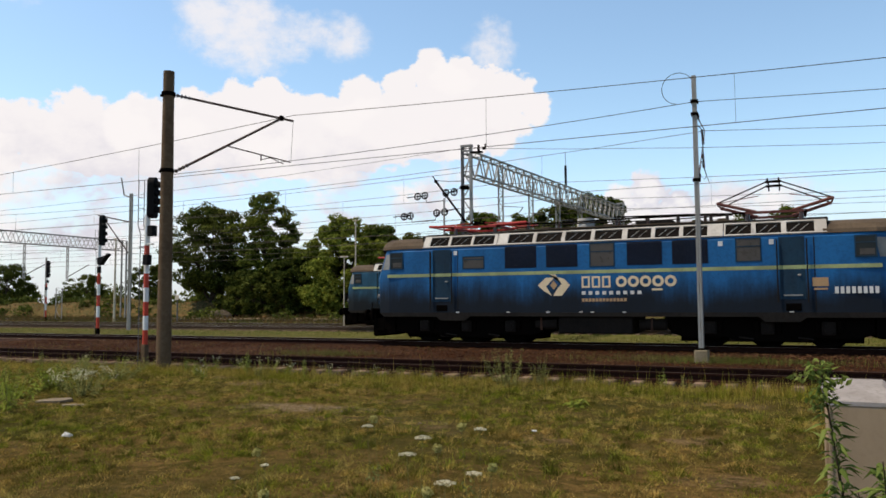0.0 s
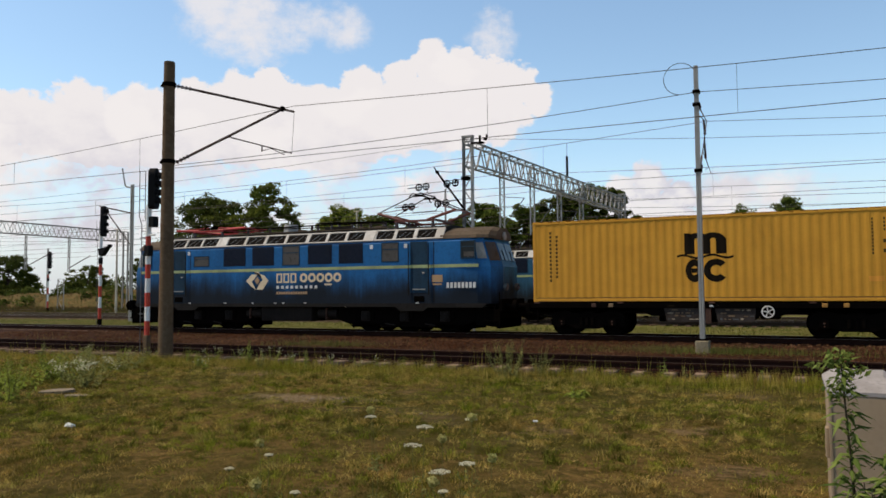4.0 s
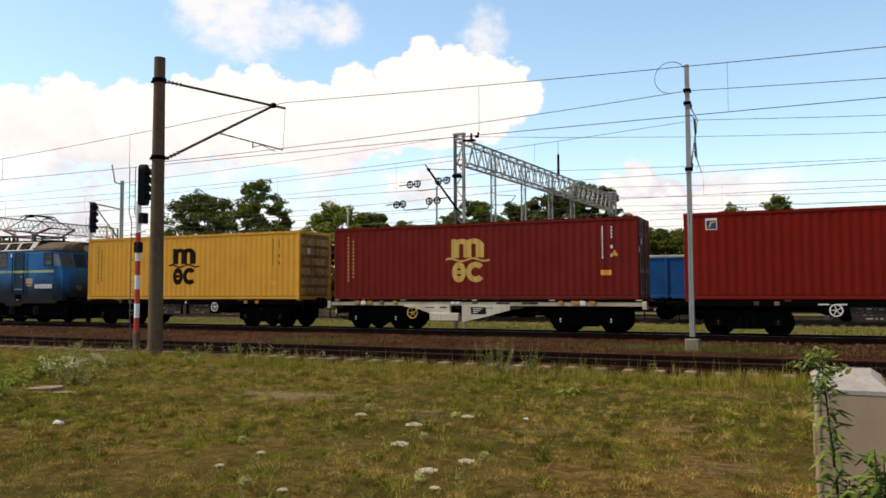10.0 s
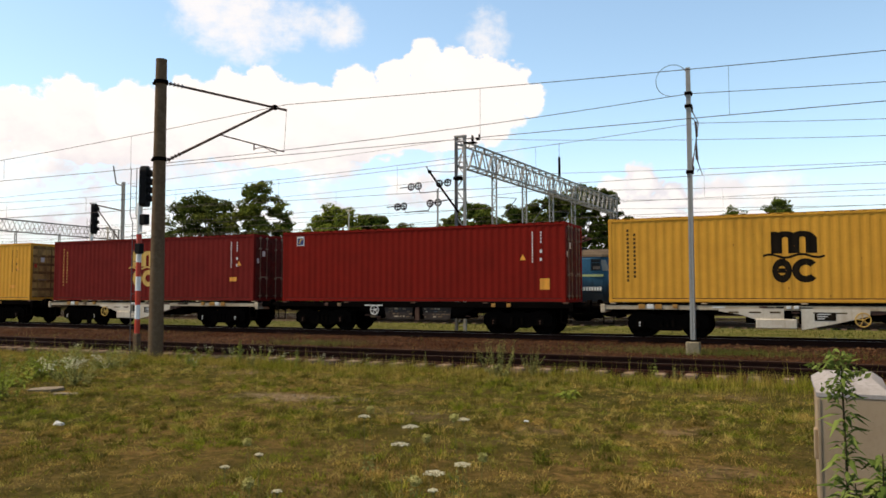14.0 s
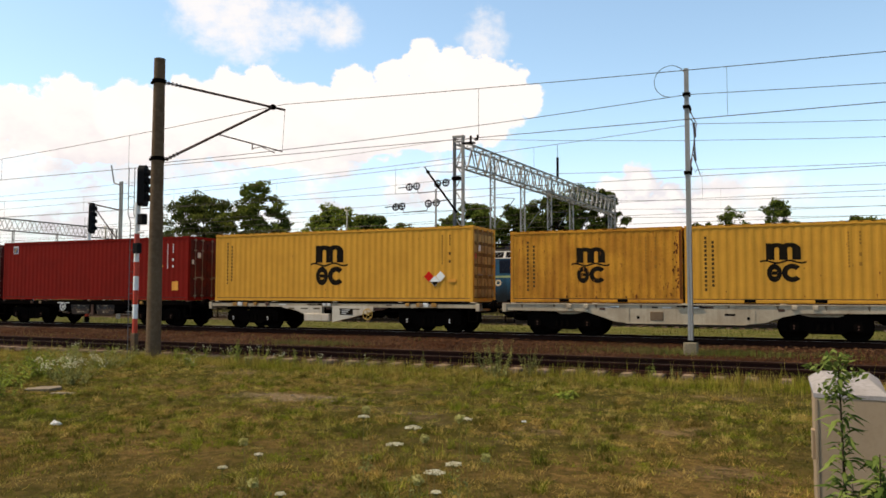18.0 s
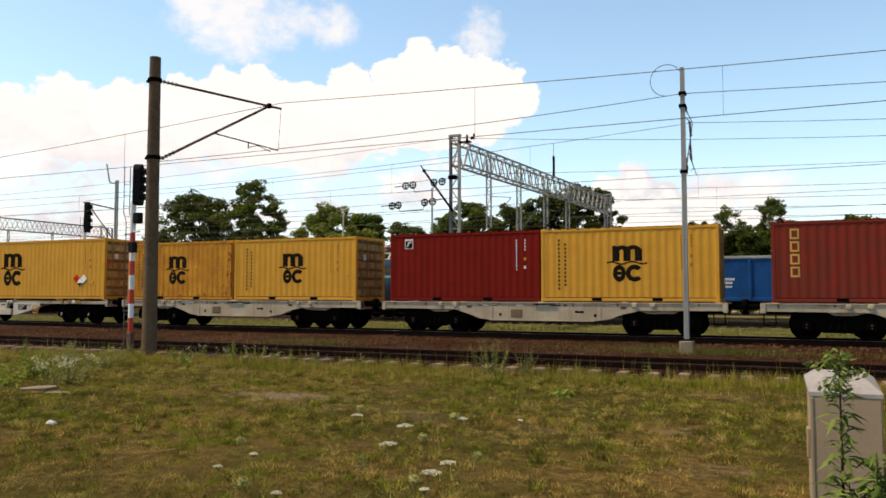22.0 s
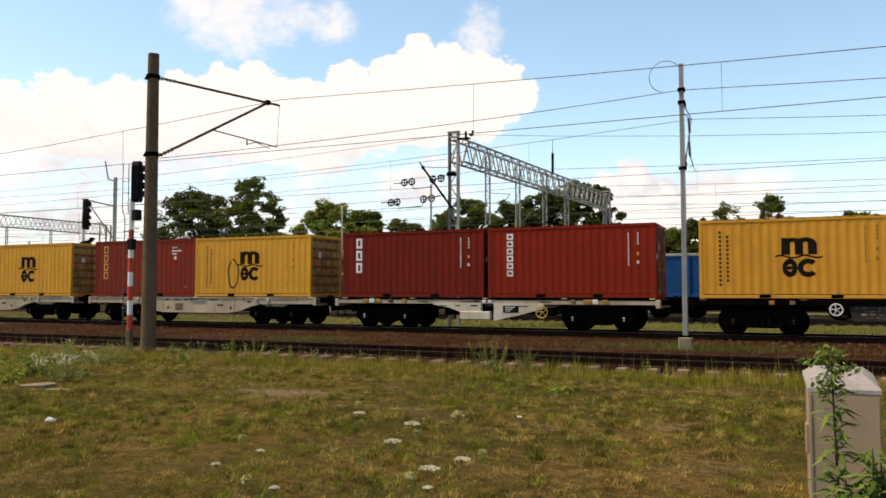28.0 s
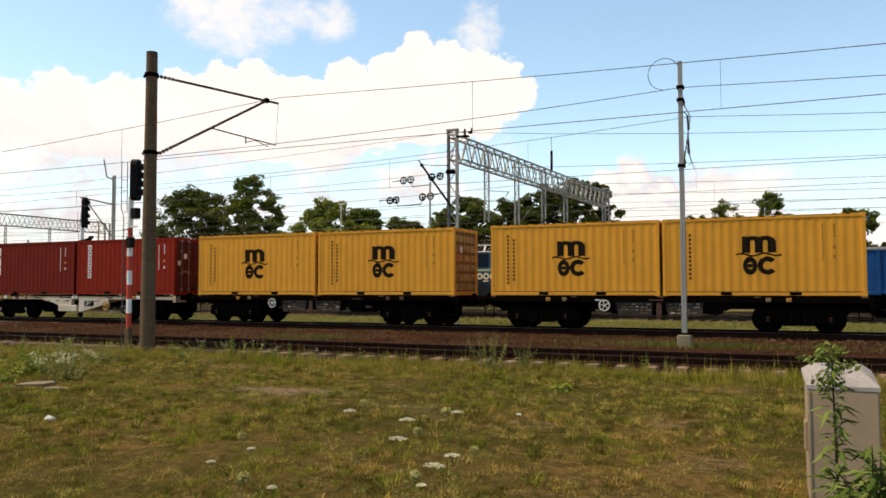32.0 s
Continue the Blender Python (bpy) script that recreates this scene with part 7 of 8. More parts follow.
def gondola(x):
    """High-sided open wagon on the siding."""
    t = thing("gondola_wagon", "blue high-sided open freight wagon standing on siding", "railway wagon", pose(x, FAR, 0), "blue open wagons on the siding")
    L = 12.8
    for s in (-1, 1):
        y = s * 1.42
        part("side_wall", Geo().box(0, L, y - 0.03, y + 0.03, 1.22, 3.22, 0.01), BLUE_WAGON, t)
        part("top_rail", Geo().box(-0.02, L + 0.02, y - 0.08, y + 0.08, 3.16, 3.30, 0.02), ZINC, t, "pale worn top rail")
        part("side_sill", Geo().box(0, L, y - 0.08, y + 0.08, 1.08, 1.26, 0.02), BLUE_WAGON, t)
        for k in range(10):
            xx = 0.02 + (L - 0.18) * k / 9
            part("stanchion", Geo().box(xx, xx + 0.14, min(y, y + s * 0.10), max(y, y + s * 0.10), 1.1, 3.2, 0.02), BLUE_WAGON, t)
        for xx, z, h, count in ((3.74, 1.50, 0.14, 3), (3.80, 1.33, 0.08, 3), (4.48, 2.10, 0.12, 5), (4.48, 1.92, 0.12, 4), (4.48, 1.74, 0.09, 5), (9.45, 1.52, 0.14, 3), (10.2, 2.05, 0.12, 5)):
            part("stencil", bars_text(xx, z, h * 0.6, h, count, y + (-0.036 if s < 0 else 0.03), gap=0.5), WHITE, t, "small illegible lettering")
        part("notice_plate", Geo().box(L - 1.0, L - 0.5, y - 0.04, y + 0.04, 1.45, 1.75), WHITE, t)
    for xx in (0, L - 0.06):
        part("end_wall", Geo().box(xx, xx + 0.06, -1.42, 1.42, 1.2, 3.2, 0.01), BLUE_WAGON, t)
        for k in range(3):
            yy = -0.9 + 0.9 * k
            xo = xx - 0.09 if xx == 0 else xx + 0.06
            part("end_post", Geo().box(xo, xo + 0.09, yy - 0.06, yy + 0.06, 1.1, 3.2, 0.015), BLUE_WAGON, t)
    part("floor", Geo().box(0, L, -1.4, 1.4, 1.12, 1.22), STEEL_DARK, t)
    part("centre_sill", Geo().box(-0.1, L + 0.1, -0.2, 0.2, 0.8, 1.1), STEEL_DARK, t)
    for xx in (-0.1, L - 0.06):
        part("headstock", Geo().box(xx, xx + 0.16, -1.3, 1.3, 0.86, 1.16, 0.01), STEEL_DARK, t)
    buffer_pair(t, -0.1, -1), buffer_pair(t, L + 0.1, 1)
    for bx in (2.2, L - 2.2):
        freight_bogie(t, bx, False)
        for s in (-0.9, 0.9):
            wheelset(t, bx + s, 0.46)
            WHEELS.pop()
    return t


wagon = gondola(-6.9)
for k in range(1, 4):
    copy_thing(wagon, pose(-6.9 + 14.04 * k, FAR, 0))

# ---- vegetation ----
LEAVES = islands("dark_tree_leaves", ((0.027, 0.041, 0.008), (0.092, 0.118, 0.020), (0.044, 0.057, 0.010), (0.125, 0.142, 0.026)), 0.75, 0.3, 0.10)
LEAVES_MID = islands("green_tree_leaves", ((0.040, 0.064, 0.011), (0.135, 0.172, 0.027), (0.060, 0.082, 0.013), (0.175, 0.198, 0.034)), 0.75, 0.35, 0.10)
LEAVES_LIGHT = islands("sunlit_bush_leaves", ((0.085, 0.118, 0.016), (0.235, 0.270, 0.040), (0.105, 0.135, 0.020), (0.27, 0.29, 0.050)), 0.7, 0.35, 0.10)
BARK = speckled("dark_bark", ((0.045, 0.032, 0.024), (0.025, 0.018, 0.014), (0.07, 0.055, 0.04)), (2.0, 14.0), 0.95, 0.8, 0.03)
def turf(N, b):
    """Blades whose tone follows the tuft that they belong to: green, olive, straw or dead brown."""
    geo = N.add("ShaderNodeNewGeometry")
    pos, r = geo.outputs["Position"], geo.outputs["Random Per Island"]
    tuft = N.add("ShaderNodeTexVoronoi")
    N.put(tuft.inputs["Vector"], N.mix(0.12, pos, N.noise(pos, 9.0, 3.0))), N.put(tuft.inputs["Scale"], 6.5)
    pick = N.add("ShaderNodeSeparateXYZ")
    N.put(pick.inputs[0], tuft.outputs["Color"])
    broad = N.noise(pos, 0.55, 5.0, 0.6)
    dry = N.ramp(N.math("ADD", broad, N.math("ADD", N.math("MULTIPLY", N.math("SUBTRACT", pick.outputs[0], 0.5), 0.30), N.math("MULTIPLY", N.math("SUBTRACT", r, 0.5), 0.12))), 0.41, 0.69)
    c = N.mix(N.ramp(r, 0.1, 0.9), (0.108, 0.140, 0.011), (0.30, 0.315, 0.032))
    d = N.mix(N.ramp(r, 0.1, 0.9), (0.29, 0.180, 0.036), (0.62, 0.42, 0.125))
    c = N.mix(dry, c, d)
    c = N.mix(N.ramp(pick.outputs[2], 0.70, 0.95, 0.0, 0.55), c, (0.62, 0.45, 0.15))
    # shade in the gaps between tufts, mixed into the blade colour
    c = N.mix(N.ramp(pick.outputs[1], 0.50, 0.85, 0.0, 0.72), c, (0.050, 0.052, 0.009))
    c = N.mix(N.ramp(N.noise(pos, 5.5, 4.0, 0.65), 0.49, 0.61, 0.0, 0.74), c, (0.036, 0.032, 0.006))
    N.put(b.inputs["Base Color"], c)
    b.inputs["Roughness"].default_value = 0.9
    b.inputs["Specular IOR Level"].default_value = 0.05
    t = N.add("ShaderNodeBsdfTranslucent")
    N.put(t.inputs[0], c)
    mixed = N.add("ShaderNodeMixShader")
    mixed.inputs[0].default_value = 0.3
    N.put(mixed.inputs[1], b.outputs[0]), N.put(mixed.inputs[2], t.outputs[0])
    out = [n for n in N.tree.nodes if n.type == "OUTPUT_MATERIAL"][0]
    N.put(out.inputs[0], mixed.outputs[0])


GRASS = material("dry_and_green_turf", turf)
TALL_GRASS = islands("straw_coloured_grass", ((0.135, 0.155, 0.012), (0.36, 0.325, 0.038), (0.33, 0.235, 0.042), (0.58, 0.415, 0.110)), 0.9, 0.3, 0.9, 0.5, (0.05, 0.05, 0.01))
WEED = islands("fresh_weed_leaves", ((0.095, 0.145, 0.016), (0.22, 0.275, 0.040), (0.115, 0.165, 0.02), (0.25, 0.29, 0.05)), 0.8, 0.4, 1.5)
WEED_GREY = islands("grey_green_weed_leaves", ((0.11, 0.125, 0.036), (0.22, 0.23, 0.078), (0.14, 0.145, 0.045), (0.25, 0.25, 0.085)), 0.9, 0.35, 1.5)
PETAL = islands("white_flower_heads", ((0.64, 0.59, 0.44), (0.76, 0.71, 0.56), (0.60, 0.56, 0.38), (0.74, 0.69, 0.54)), 0.8, 0.3, 1.5)
FIELD_GRASS = islands("brown_field_grass", ((0.050, 0.060, 0.016), (0.115, 0.105, 0.030), (0.095, 0.062, 0.026), (0.20, 0.112, 0.046)), 0.9, 0.25, 0.16, 0.5, (0.03, 0.03, 0.01))
STRIP = islands("green_lineside_grass", ((0.088, 0.110, 0.020), (0.185, 0.190, 0.043), (0.135, 0.122, 0.034), (0.235, 0.190, 0.070)), 0.85, 0.25, 0.3)
BLOSSOM = islands("cream_tiny_flowers", ((0.62, 0.58, 0.38), (0.76, 0.72, 0.52), (0.62, 0.57, 0.36), (0.74, 0.69, 0.48)), 0.8, 0.3, 1.5)
WEED_TALL = islands("green_weed_leaves", ((0.075, 0.122, 0.024), (0.195, 0.255, 0.058), (0.092, 0.138, 0.03), (0.235, 0.285, 0.075)), 0.8, 0.4, 1.5)
WEED_PALE = islands("pale_young_leaves", ((0.10, 0.15, 0.03), (0.20, 0.26, 0.06), (0.11, 0.15, 0.03), (0.22, 0.26, 0.07)), 0.8, 0.4, 1.5)
SEEDHEAD = islands("green_seed_heads", ((0.30, 0.30, 0.09), (0.46, 0.44, 0.17), (0.30, 0.28, 0.09), (0.48, 0.44, 0.18)), 0.9, 0.4, 1.5)
STEM = speckled("green_stem", ((0.16, 0.16, 0.05), (0.20, 0.17, 0.06), (0.12, 0.13, 0.04)), (5.0, 40.0), 0.7, 0.2, 0.003)
STEM_DARK = speckled("reddish_brown_stem", ((0.055, 0.045, 0.022), (0.075, 0.050, 0.028), (0.04, 0.035, 0.018)), (5.0, 40.0), 0.7, 0.2, 0.003)


def sprays(rng, centres, radii, count, size, droop=0.3):
    """Leaf clumps, each a bent pair of triangles, strewn through and over a set of round lobes."""
    w = radii[:, 0] * radii[:, 2]
    pick = rng.choice(len(centres), count, p=w / w.sum())
    d = rng.normal(size=(count, 3))
    d /= np.linalg.norm(d, axis=1)[:, None]
    rad = 1.0 - 0.55 * rng.random(count) ** 2.2
    p = centres[pick] + d * radii[pick] * rad[:, None] * rng.uniform(0.85, 1.12, count)[:, None]
    out = 0.55 * d + 0.55 * rng.normal(size=(count, 3)) + np.array((0, 0, 0.55))
    a = np.cross(out, rng.normal(size=(count, 3)))
    a /= np.linalg.norm(a, axis=1)[:, None] + 1e-6
    b = np.cross(a, out)
    b /= np.linalg.norm(b, axis=1)[:, None] + 1e-6
    s = size * rng.uniform(0.5, 1.3, count)[:, None]
    v = np.stack([p - a * s, p - b * s * 0.5 - (0, 0, 1) * s * droop * 0.3, p + a * s, p + b * s * 0.55], 1).reshape(-1, 3)
    f = (np.array([(0, 1, 2), (0, 2, 3)])[None] + 4 * np.arange(count)[:, None, None]).reshape(-1, 3)
    return v, f


def tree(x, y, base, height, width, label, seed, leaves=5200, mat=None, trunk=0.16, size=0.25, shape=1.0, name="tree", lobes=190, cone=0.0):
    """Tapered trunk, forking limbs, and a crown of leaf clumps gathered on boughs, with gaps between them."""
    rng = np.random.default_rng(seed)
    t = thing(name, label, "tree" if name == "tree" else "bush", pose(x, y, base))
    zc = height * (trunk + (1 - trunk) * 0.5)
    hz = height * (1 - trunk) * 0.5
    cs, rs, boughs = [], [], []
    for k in range(max(44, lobes // 2)):
        u = rng.uniform(-0.95, 0.95)
        ring = math.sqrt(max(0.02, 1 - abs(u) ** (2.6 * shape))) * (1.0 if u < 0.3 else 1 - 0.25 * (u - 0.3)) * (1 - cone * (u + 1) / 2)
        a = rng.uniform(0, 6.283)
        env = 1.0 + 0.22 * noise.noise((1.7 * math.cos(a) + 3.1 * seed, 1.7 * math.sin(a), u * 2.6))
        r = rng.uniform(0.06, 1.0) ** 0.55 * ring * env * width / 2 * 0.88
        c = np.array((r * math.cos(a), r * math.sin(a), zc + u * hz * 0.95))
        boughs.append(c)
        big = (1 - 0.4 * cone) * rng.uniform(0.060, 0.125) * (0.5 * width + 0.3 * height)
        for q in range(6):
            d = rng.normal(size=3)
            d /= np.linalg.norm(d)
            s = big * rng.uniform(0.34, 0.75)
            cs.append(c + d * (big, big, big * 0.62) * rng.uniform(0.25, 1.05))
            rs.append((s, s, s * rng.uniform(0.5, 0.85)))
    cs, rs = np.array(cs), np.array(rs)
    g = Geo()
    r0 = 0.022 * height + 0.05
    bends = [Vector((rng.uniform(-0.1, 0.1) * k, rng.uniform(-0.1, 0.1) * k, height * 0.80 * k / 6 - (0.3 if k == 0 else 0))) for k in range(7)]
    for k in range(6):
        g.tube(bends[k], bends[k + 1], r0 * (1 - k / 6.5), r0 * (1 - (k + 1) / 6.5), n=8, cap=False)
    part("trunk", g, BARK, t, "dark rough trunk")
    for b in boughs[:14]:
        f = min(0.8, max(0.12, 0.75 * b[2] / height))
        a, b = bends[int(f * 6)], Vector(b)
        m = a.lerp(b, 0.5) + Vector((0, 0, 0.04 * height))
        part("limb", Geo().tube(a, m, r0 * 0.34, r0 * 0.2, n=6, cap=False).tube(m, b, r0 * 0.2, r0 * 0.06, n=6, cap=False), BARK, t)
    v, f = sprays(rng, cs, rs, int(leaves * 4.0), size * 0.84)
    part("crown", bulk("crown", v, f, mat or LEAVES), None, t, "crown of dense small leaves")
    return t


def stand(ratio, dist, *rest, **more):
    """A tree on a line of sight: x over distance, distance from the eye across the tracks."""
    y = EYE[1] + dist
    return tree(ratio * dist, y, lie(ratio * dist, y) - 0.1, *rest, **more)


stand(-0.884, 80, 15.0, 12.6, "broad dark deciduous tree beyond the yard", 11, leaves=6400, shape=1.3, trunk=0.20, lobes=330)
stand(-0.775, 80, 16.4, 9.6, "tall leafy deciduous tree beyond the yard", 12, leaves=5200, shape=0.9, mat=LEAVES_MID, lobes=230)
stand(-0.84, 84, 8.5, 12.0, "low dense tree under taller ones", 13, leaves=3600, trunk=0.05)
stand(-0.71, 78, 8.8, 8.0, "rounded leafy tree beyond the yard", 14, leaves=3600, trunk=0.04)
stand(-0.620, 76, 12.0, 13.0, "rounded bright green tree beyond the yard", 15, leaves=7600, mat=LEAVES_LIGHT, lobes=260, trunk=0.04)
stand(-0.562, 78, 11.0, 7.4, "rounded leafy tree beyond the yard", 16, leaves=4200, trunk=0.05, mat=LEAVES_MID)
stand(-0.80, 77, 6.0, 9.0, "low dense tree under taller ones", 41, leaves=3200, trunk=0.03)
stand(-0.73, 77, 7.2, 8.0, "low dense tree under taller ones", 42, leaves=3200, trunk=0.03)
stand(-0.66, 79, 8.4, 8.0, "rounded leafy tree beyond the yard", 43, leaves=3600, trunk=0.03)
stand(-0.435, 90, 11.3, 7.0, "green leafy tree behind the gantry", 51, leaves=3400, mat=LEAVES_MID)
stand(-0.37, 93, 11.2, 7.0, "green leafy tree behind the gantry", 52, leaves=3400, mat=LEAVES_MID)
stand(-0.31, 95, 12.2, 7.0, "dark leafy tree behind the gantry", 53, leaves=3400)
stand(-0.265, 96, 13.0, 7.0, "dark leafy tree behind the gantry", 54, leaves=3400)
stand(-0.492, 84, 10.0, 10.0, "low leafy tree behind the train", 17, leaves=3000, trunk=0.05)
stand(-0.40, 92, 13.2, 8.0, "green leafy tree behind the gantry", 18, leaves=4200, mat=LEAVES_MID)
stand(-0.335, 92, 12.2, 7.5, "green leafy tree behind the gantry", 19, leaves=3800, mat=LEAVES_MID)
stand(-0.287, 94, 14.2, 8.0, "dark leafy tree behind the gantry", 20, leaves=4600)
stand(-0.247, 94, 15.0, 7.2, "green leafy tree behind the gantry", 21, leaves=4600, mat=LEAVES_MID)
stand(-0.212, 96, 14.6, 5.4, "dark leafy tree behind the gantry", 22, leaves=3400)
stand(-0.45, 110, 9.0, 9.0, "distant leafy tree along the horizon", 23, leaves=2600)
stand(-0.165, 112, 10.2, 11.5, "distant leafy tree along the horizon", 24, mat=LEAVES_MID, leaves=3000, trunk=0.05)
stand(-0.120, 112, 9.8, 11.5, "distant leafy tree along the horizon", 25, mat=LEAVES_MID, leaves=3000, trunk=0.05)
stand(-0.054, 104, 12.4, 10.5, "airy birch-like tree along the horizon", 26, leaves=2200, mat=LEAVES_MID, cone=0.62, size=0.20, trunk=0.04, lobes=240)
stand(-0.030, 110, 9.6, 12.0, "distant leafy tree along the horizon", 27, mat=LEAVES_MID, leaves=3000)
stand(-0.003, 104, 13.2, 12.0, "bushy tree with an airy crown", 28, leaves=3600, trunk=0.03, cone=0.66, size=0.20, mat=LEAVES_MID, lobes=240)
stand(0.015, 106, 9.6, 13.0, "distant leafy tree along the horizon", 29, mat=LEAVES_MID, leaves=3000)
stand(0.085, 104, 10.5, 8.0, "distant leafy tree along the horizon", 30, leaves=3600, trunk=0.04)
stand(-0.083, 104, 10.2, 9.0, "dense dark tree along the horizon", 61, leaves=5200, trunk=0.03)
stand(-0.035, 102, 9.2, 9.0, "dense dark tree along the horizon", 62, leaves=4600, trunk=0.03)
stand(-0.145, 106, 9.4, 9.0, "dense dark tree along the horizon", 63, leaves=4600, trunk=0.03)
stand(-1.40, 96, 9.0, 12.0, "rounded dark tree at the field's edge", 31, leaves=3600, trunk=0.04)
stand(-1.49, 96, 10.0, 10.0, "rounded dark tree at the field's edge", 32, leaves=3200, trunk=0.04)
stand(-1.18, 130, 8.5, 11.0, "distant dark tree along the horizon", 33, leaves=2200, trunk=0.04)
stand(-1.03, 104, 9.0, 9.0, "dark tree behind the signals", 34, leaves=3000, trunk=0.04)


def far_woods():
    rng = np.random.default_rng(77)
    n = 150
    x = rng.uniform(-420, 130, n)
    y = rng.uniform(150, 230, n) + 0.0
    s = rng.uniform(2.2, 4.6, n)
    cs = np.stack([x, y, 0.7 + s * 0.8], 1)
    rs = np.stack([s * 1.5, s * 1.2, s * rng.uniform(0.8, 1.5, n)], 1)
    v, f = sprays(rng, cs, rs, 30000, 0.8)
    tagged(new("far_woods", bulk("far_woods", v, f, LEAVES)), "low band of distant woods along the horizon", "woods", kind="stuff")
    # scrub on the field's edge
    n = 240
    x = np.concatenate([rng.uniform(-150, -30, 200), rng.uniform(-70, 12, 40)])
    y = np.concatenate([rng.uniform(46, 66, 200), rng.uniform(40, 66, 40)])
    s = 0.3 + 1.0 * rng.random(n) ** 2
    foot = np.array([max(lie(a, b), swell(a, b)) for a, b in zip(x, y)])
    cs = np.stack([x, y, foot + s * 0.4], 1)
    rs = np.stack([s * 1.4, s * 1.2, s * 0.8], 1)
    v, f = sprays(rng, cs, rs, 22000, 0.24)
    tagged(new("scrub", bulk("scrub", v, f, LEAVES)), "scattered scrub on the dry field's edge", "scrub", kind="stuff")


far_woods()


def blades(name, rng, x, y, z, h, w, mat, label, lean=0.45, simple=False):
    n = len(x)
    a = rng.uniform(0, 6.283, n)
    k = rng.uniform(0.1, 1.0, n) * lean * h
    b = rng.uniform(0, 6.283, n)
    c, s = np.cos(a) * w / 2, np.sin(a) * w / 2
    v = np.stack([np.stack([x - c, y - s, z], 1), np.stack([x + c, y + s, z], 1),
                  np.stack([x + k * 0.35 * np.cos(b) + c * 0.7, y + k * 0.35 * np.sin(b) + s * 0.7, z + h * 0.55], 1),
                  np.stack([x + k * 0.35 * np.cos(b) - c * 0.7, y + k * 0.35 * np.sin(b) - s * 0.7, z + h * 0.55], 1),
                  np.stack([x + k * np.cos(b), y + k * np.sin(b), z + h], 1)], 1).reshape(-1, 3)
    if simple:
        v = v.reshape(-1, 5, 3)[:, (0, 1, 4)].reshape(-1, 3)
        f = (np.array([(0, 1, 2)])[None] + 3 * np.arange(n)[:, None, None]).reshape(-1, 3)
        return tagged(new(name, bulk(name, v, f, mat)), label, "grass", kind="stuff")
    f = (np.array([(0, 1, 2), (0, 2, 3), (3, 2, 4)])[None] + 5 * np.arange(n)[:, None, None]).reshape(-1, 3)
    return tagged(new(name, bulk(name, v, f, mat)), label, "grass", kind="stuff")


def wavy(x, y, s, seed):
    """Slow unevenness between 0 and 1."""
    r = np.random.default_rng(seed)
    out = np.zeros_like(x)
    for k in range(7):
        a, p = r.uniform(0, 6.283), r.uniform(0, 6.283)
        q = s * r.uniform(0.6, 2.6)
        out += np.sin((x * math.cos(a) + y * math.sin(a)) * q + p)
    return 1 / (1 + np.exp(-out * 0.9))


def worn(x, y):
    """How bare the turf is, between 0 and 1."""
    out = np.zeros_like(x)
    for bx, by, rx, ry, bare_to, _ in BARE:
        d = np.sqrt(((x - bx) / rx) ** 2 + ((y - by) / ry) ** 2) + 0.5 * (wavy(x, y, 5.0, 61) - 0.5)
        out = np.maximum(out, bare_to * np.clip((1.3 - d) / 0.6, 0, 1))
    return out


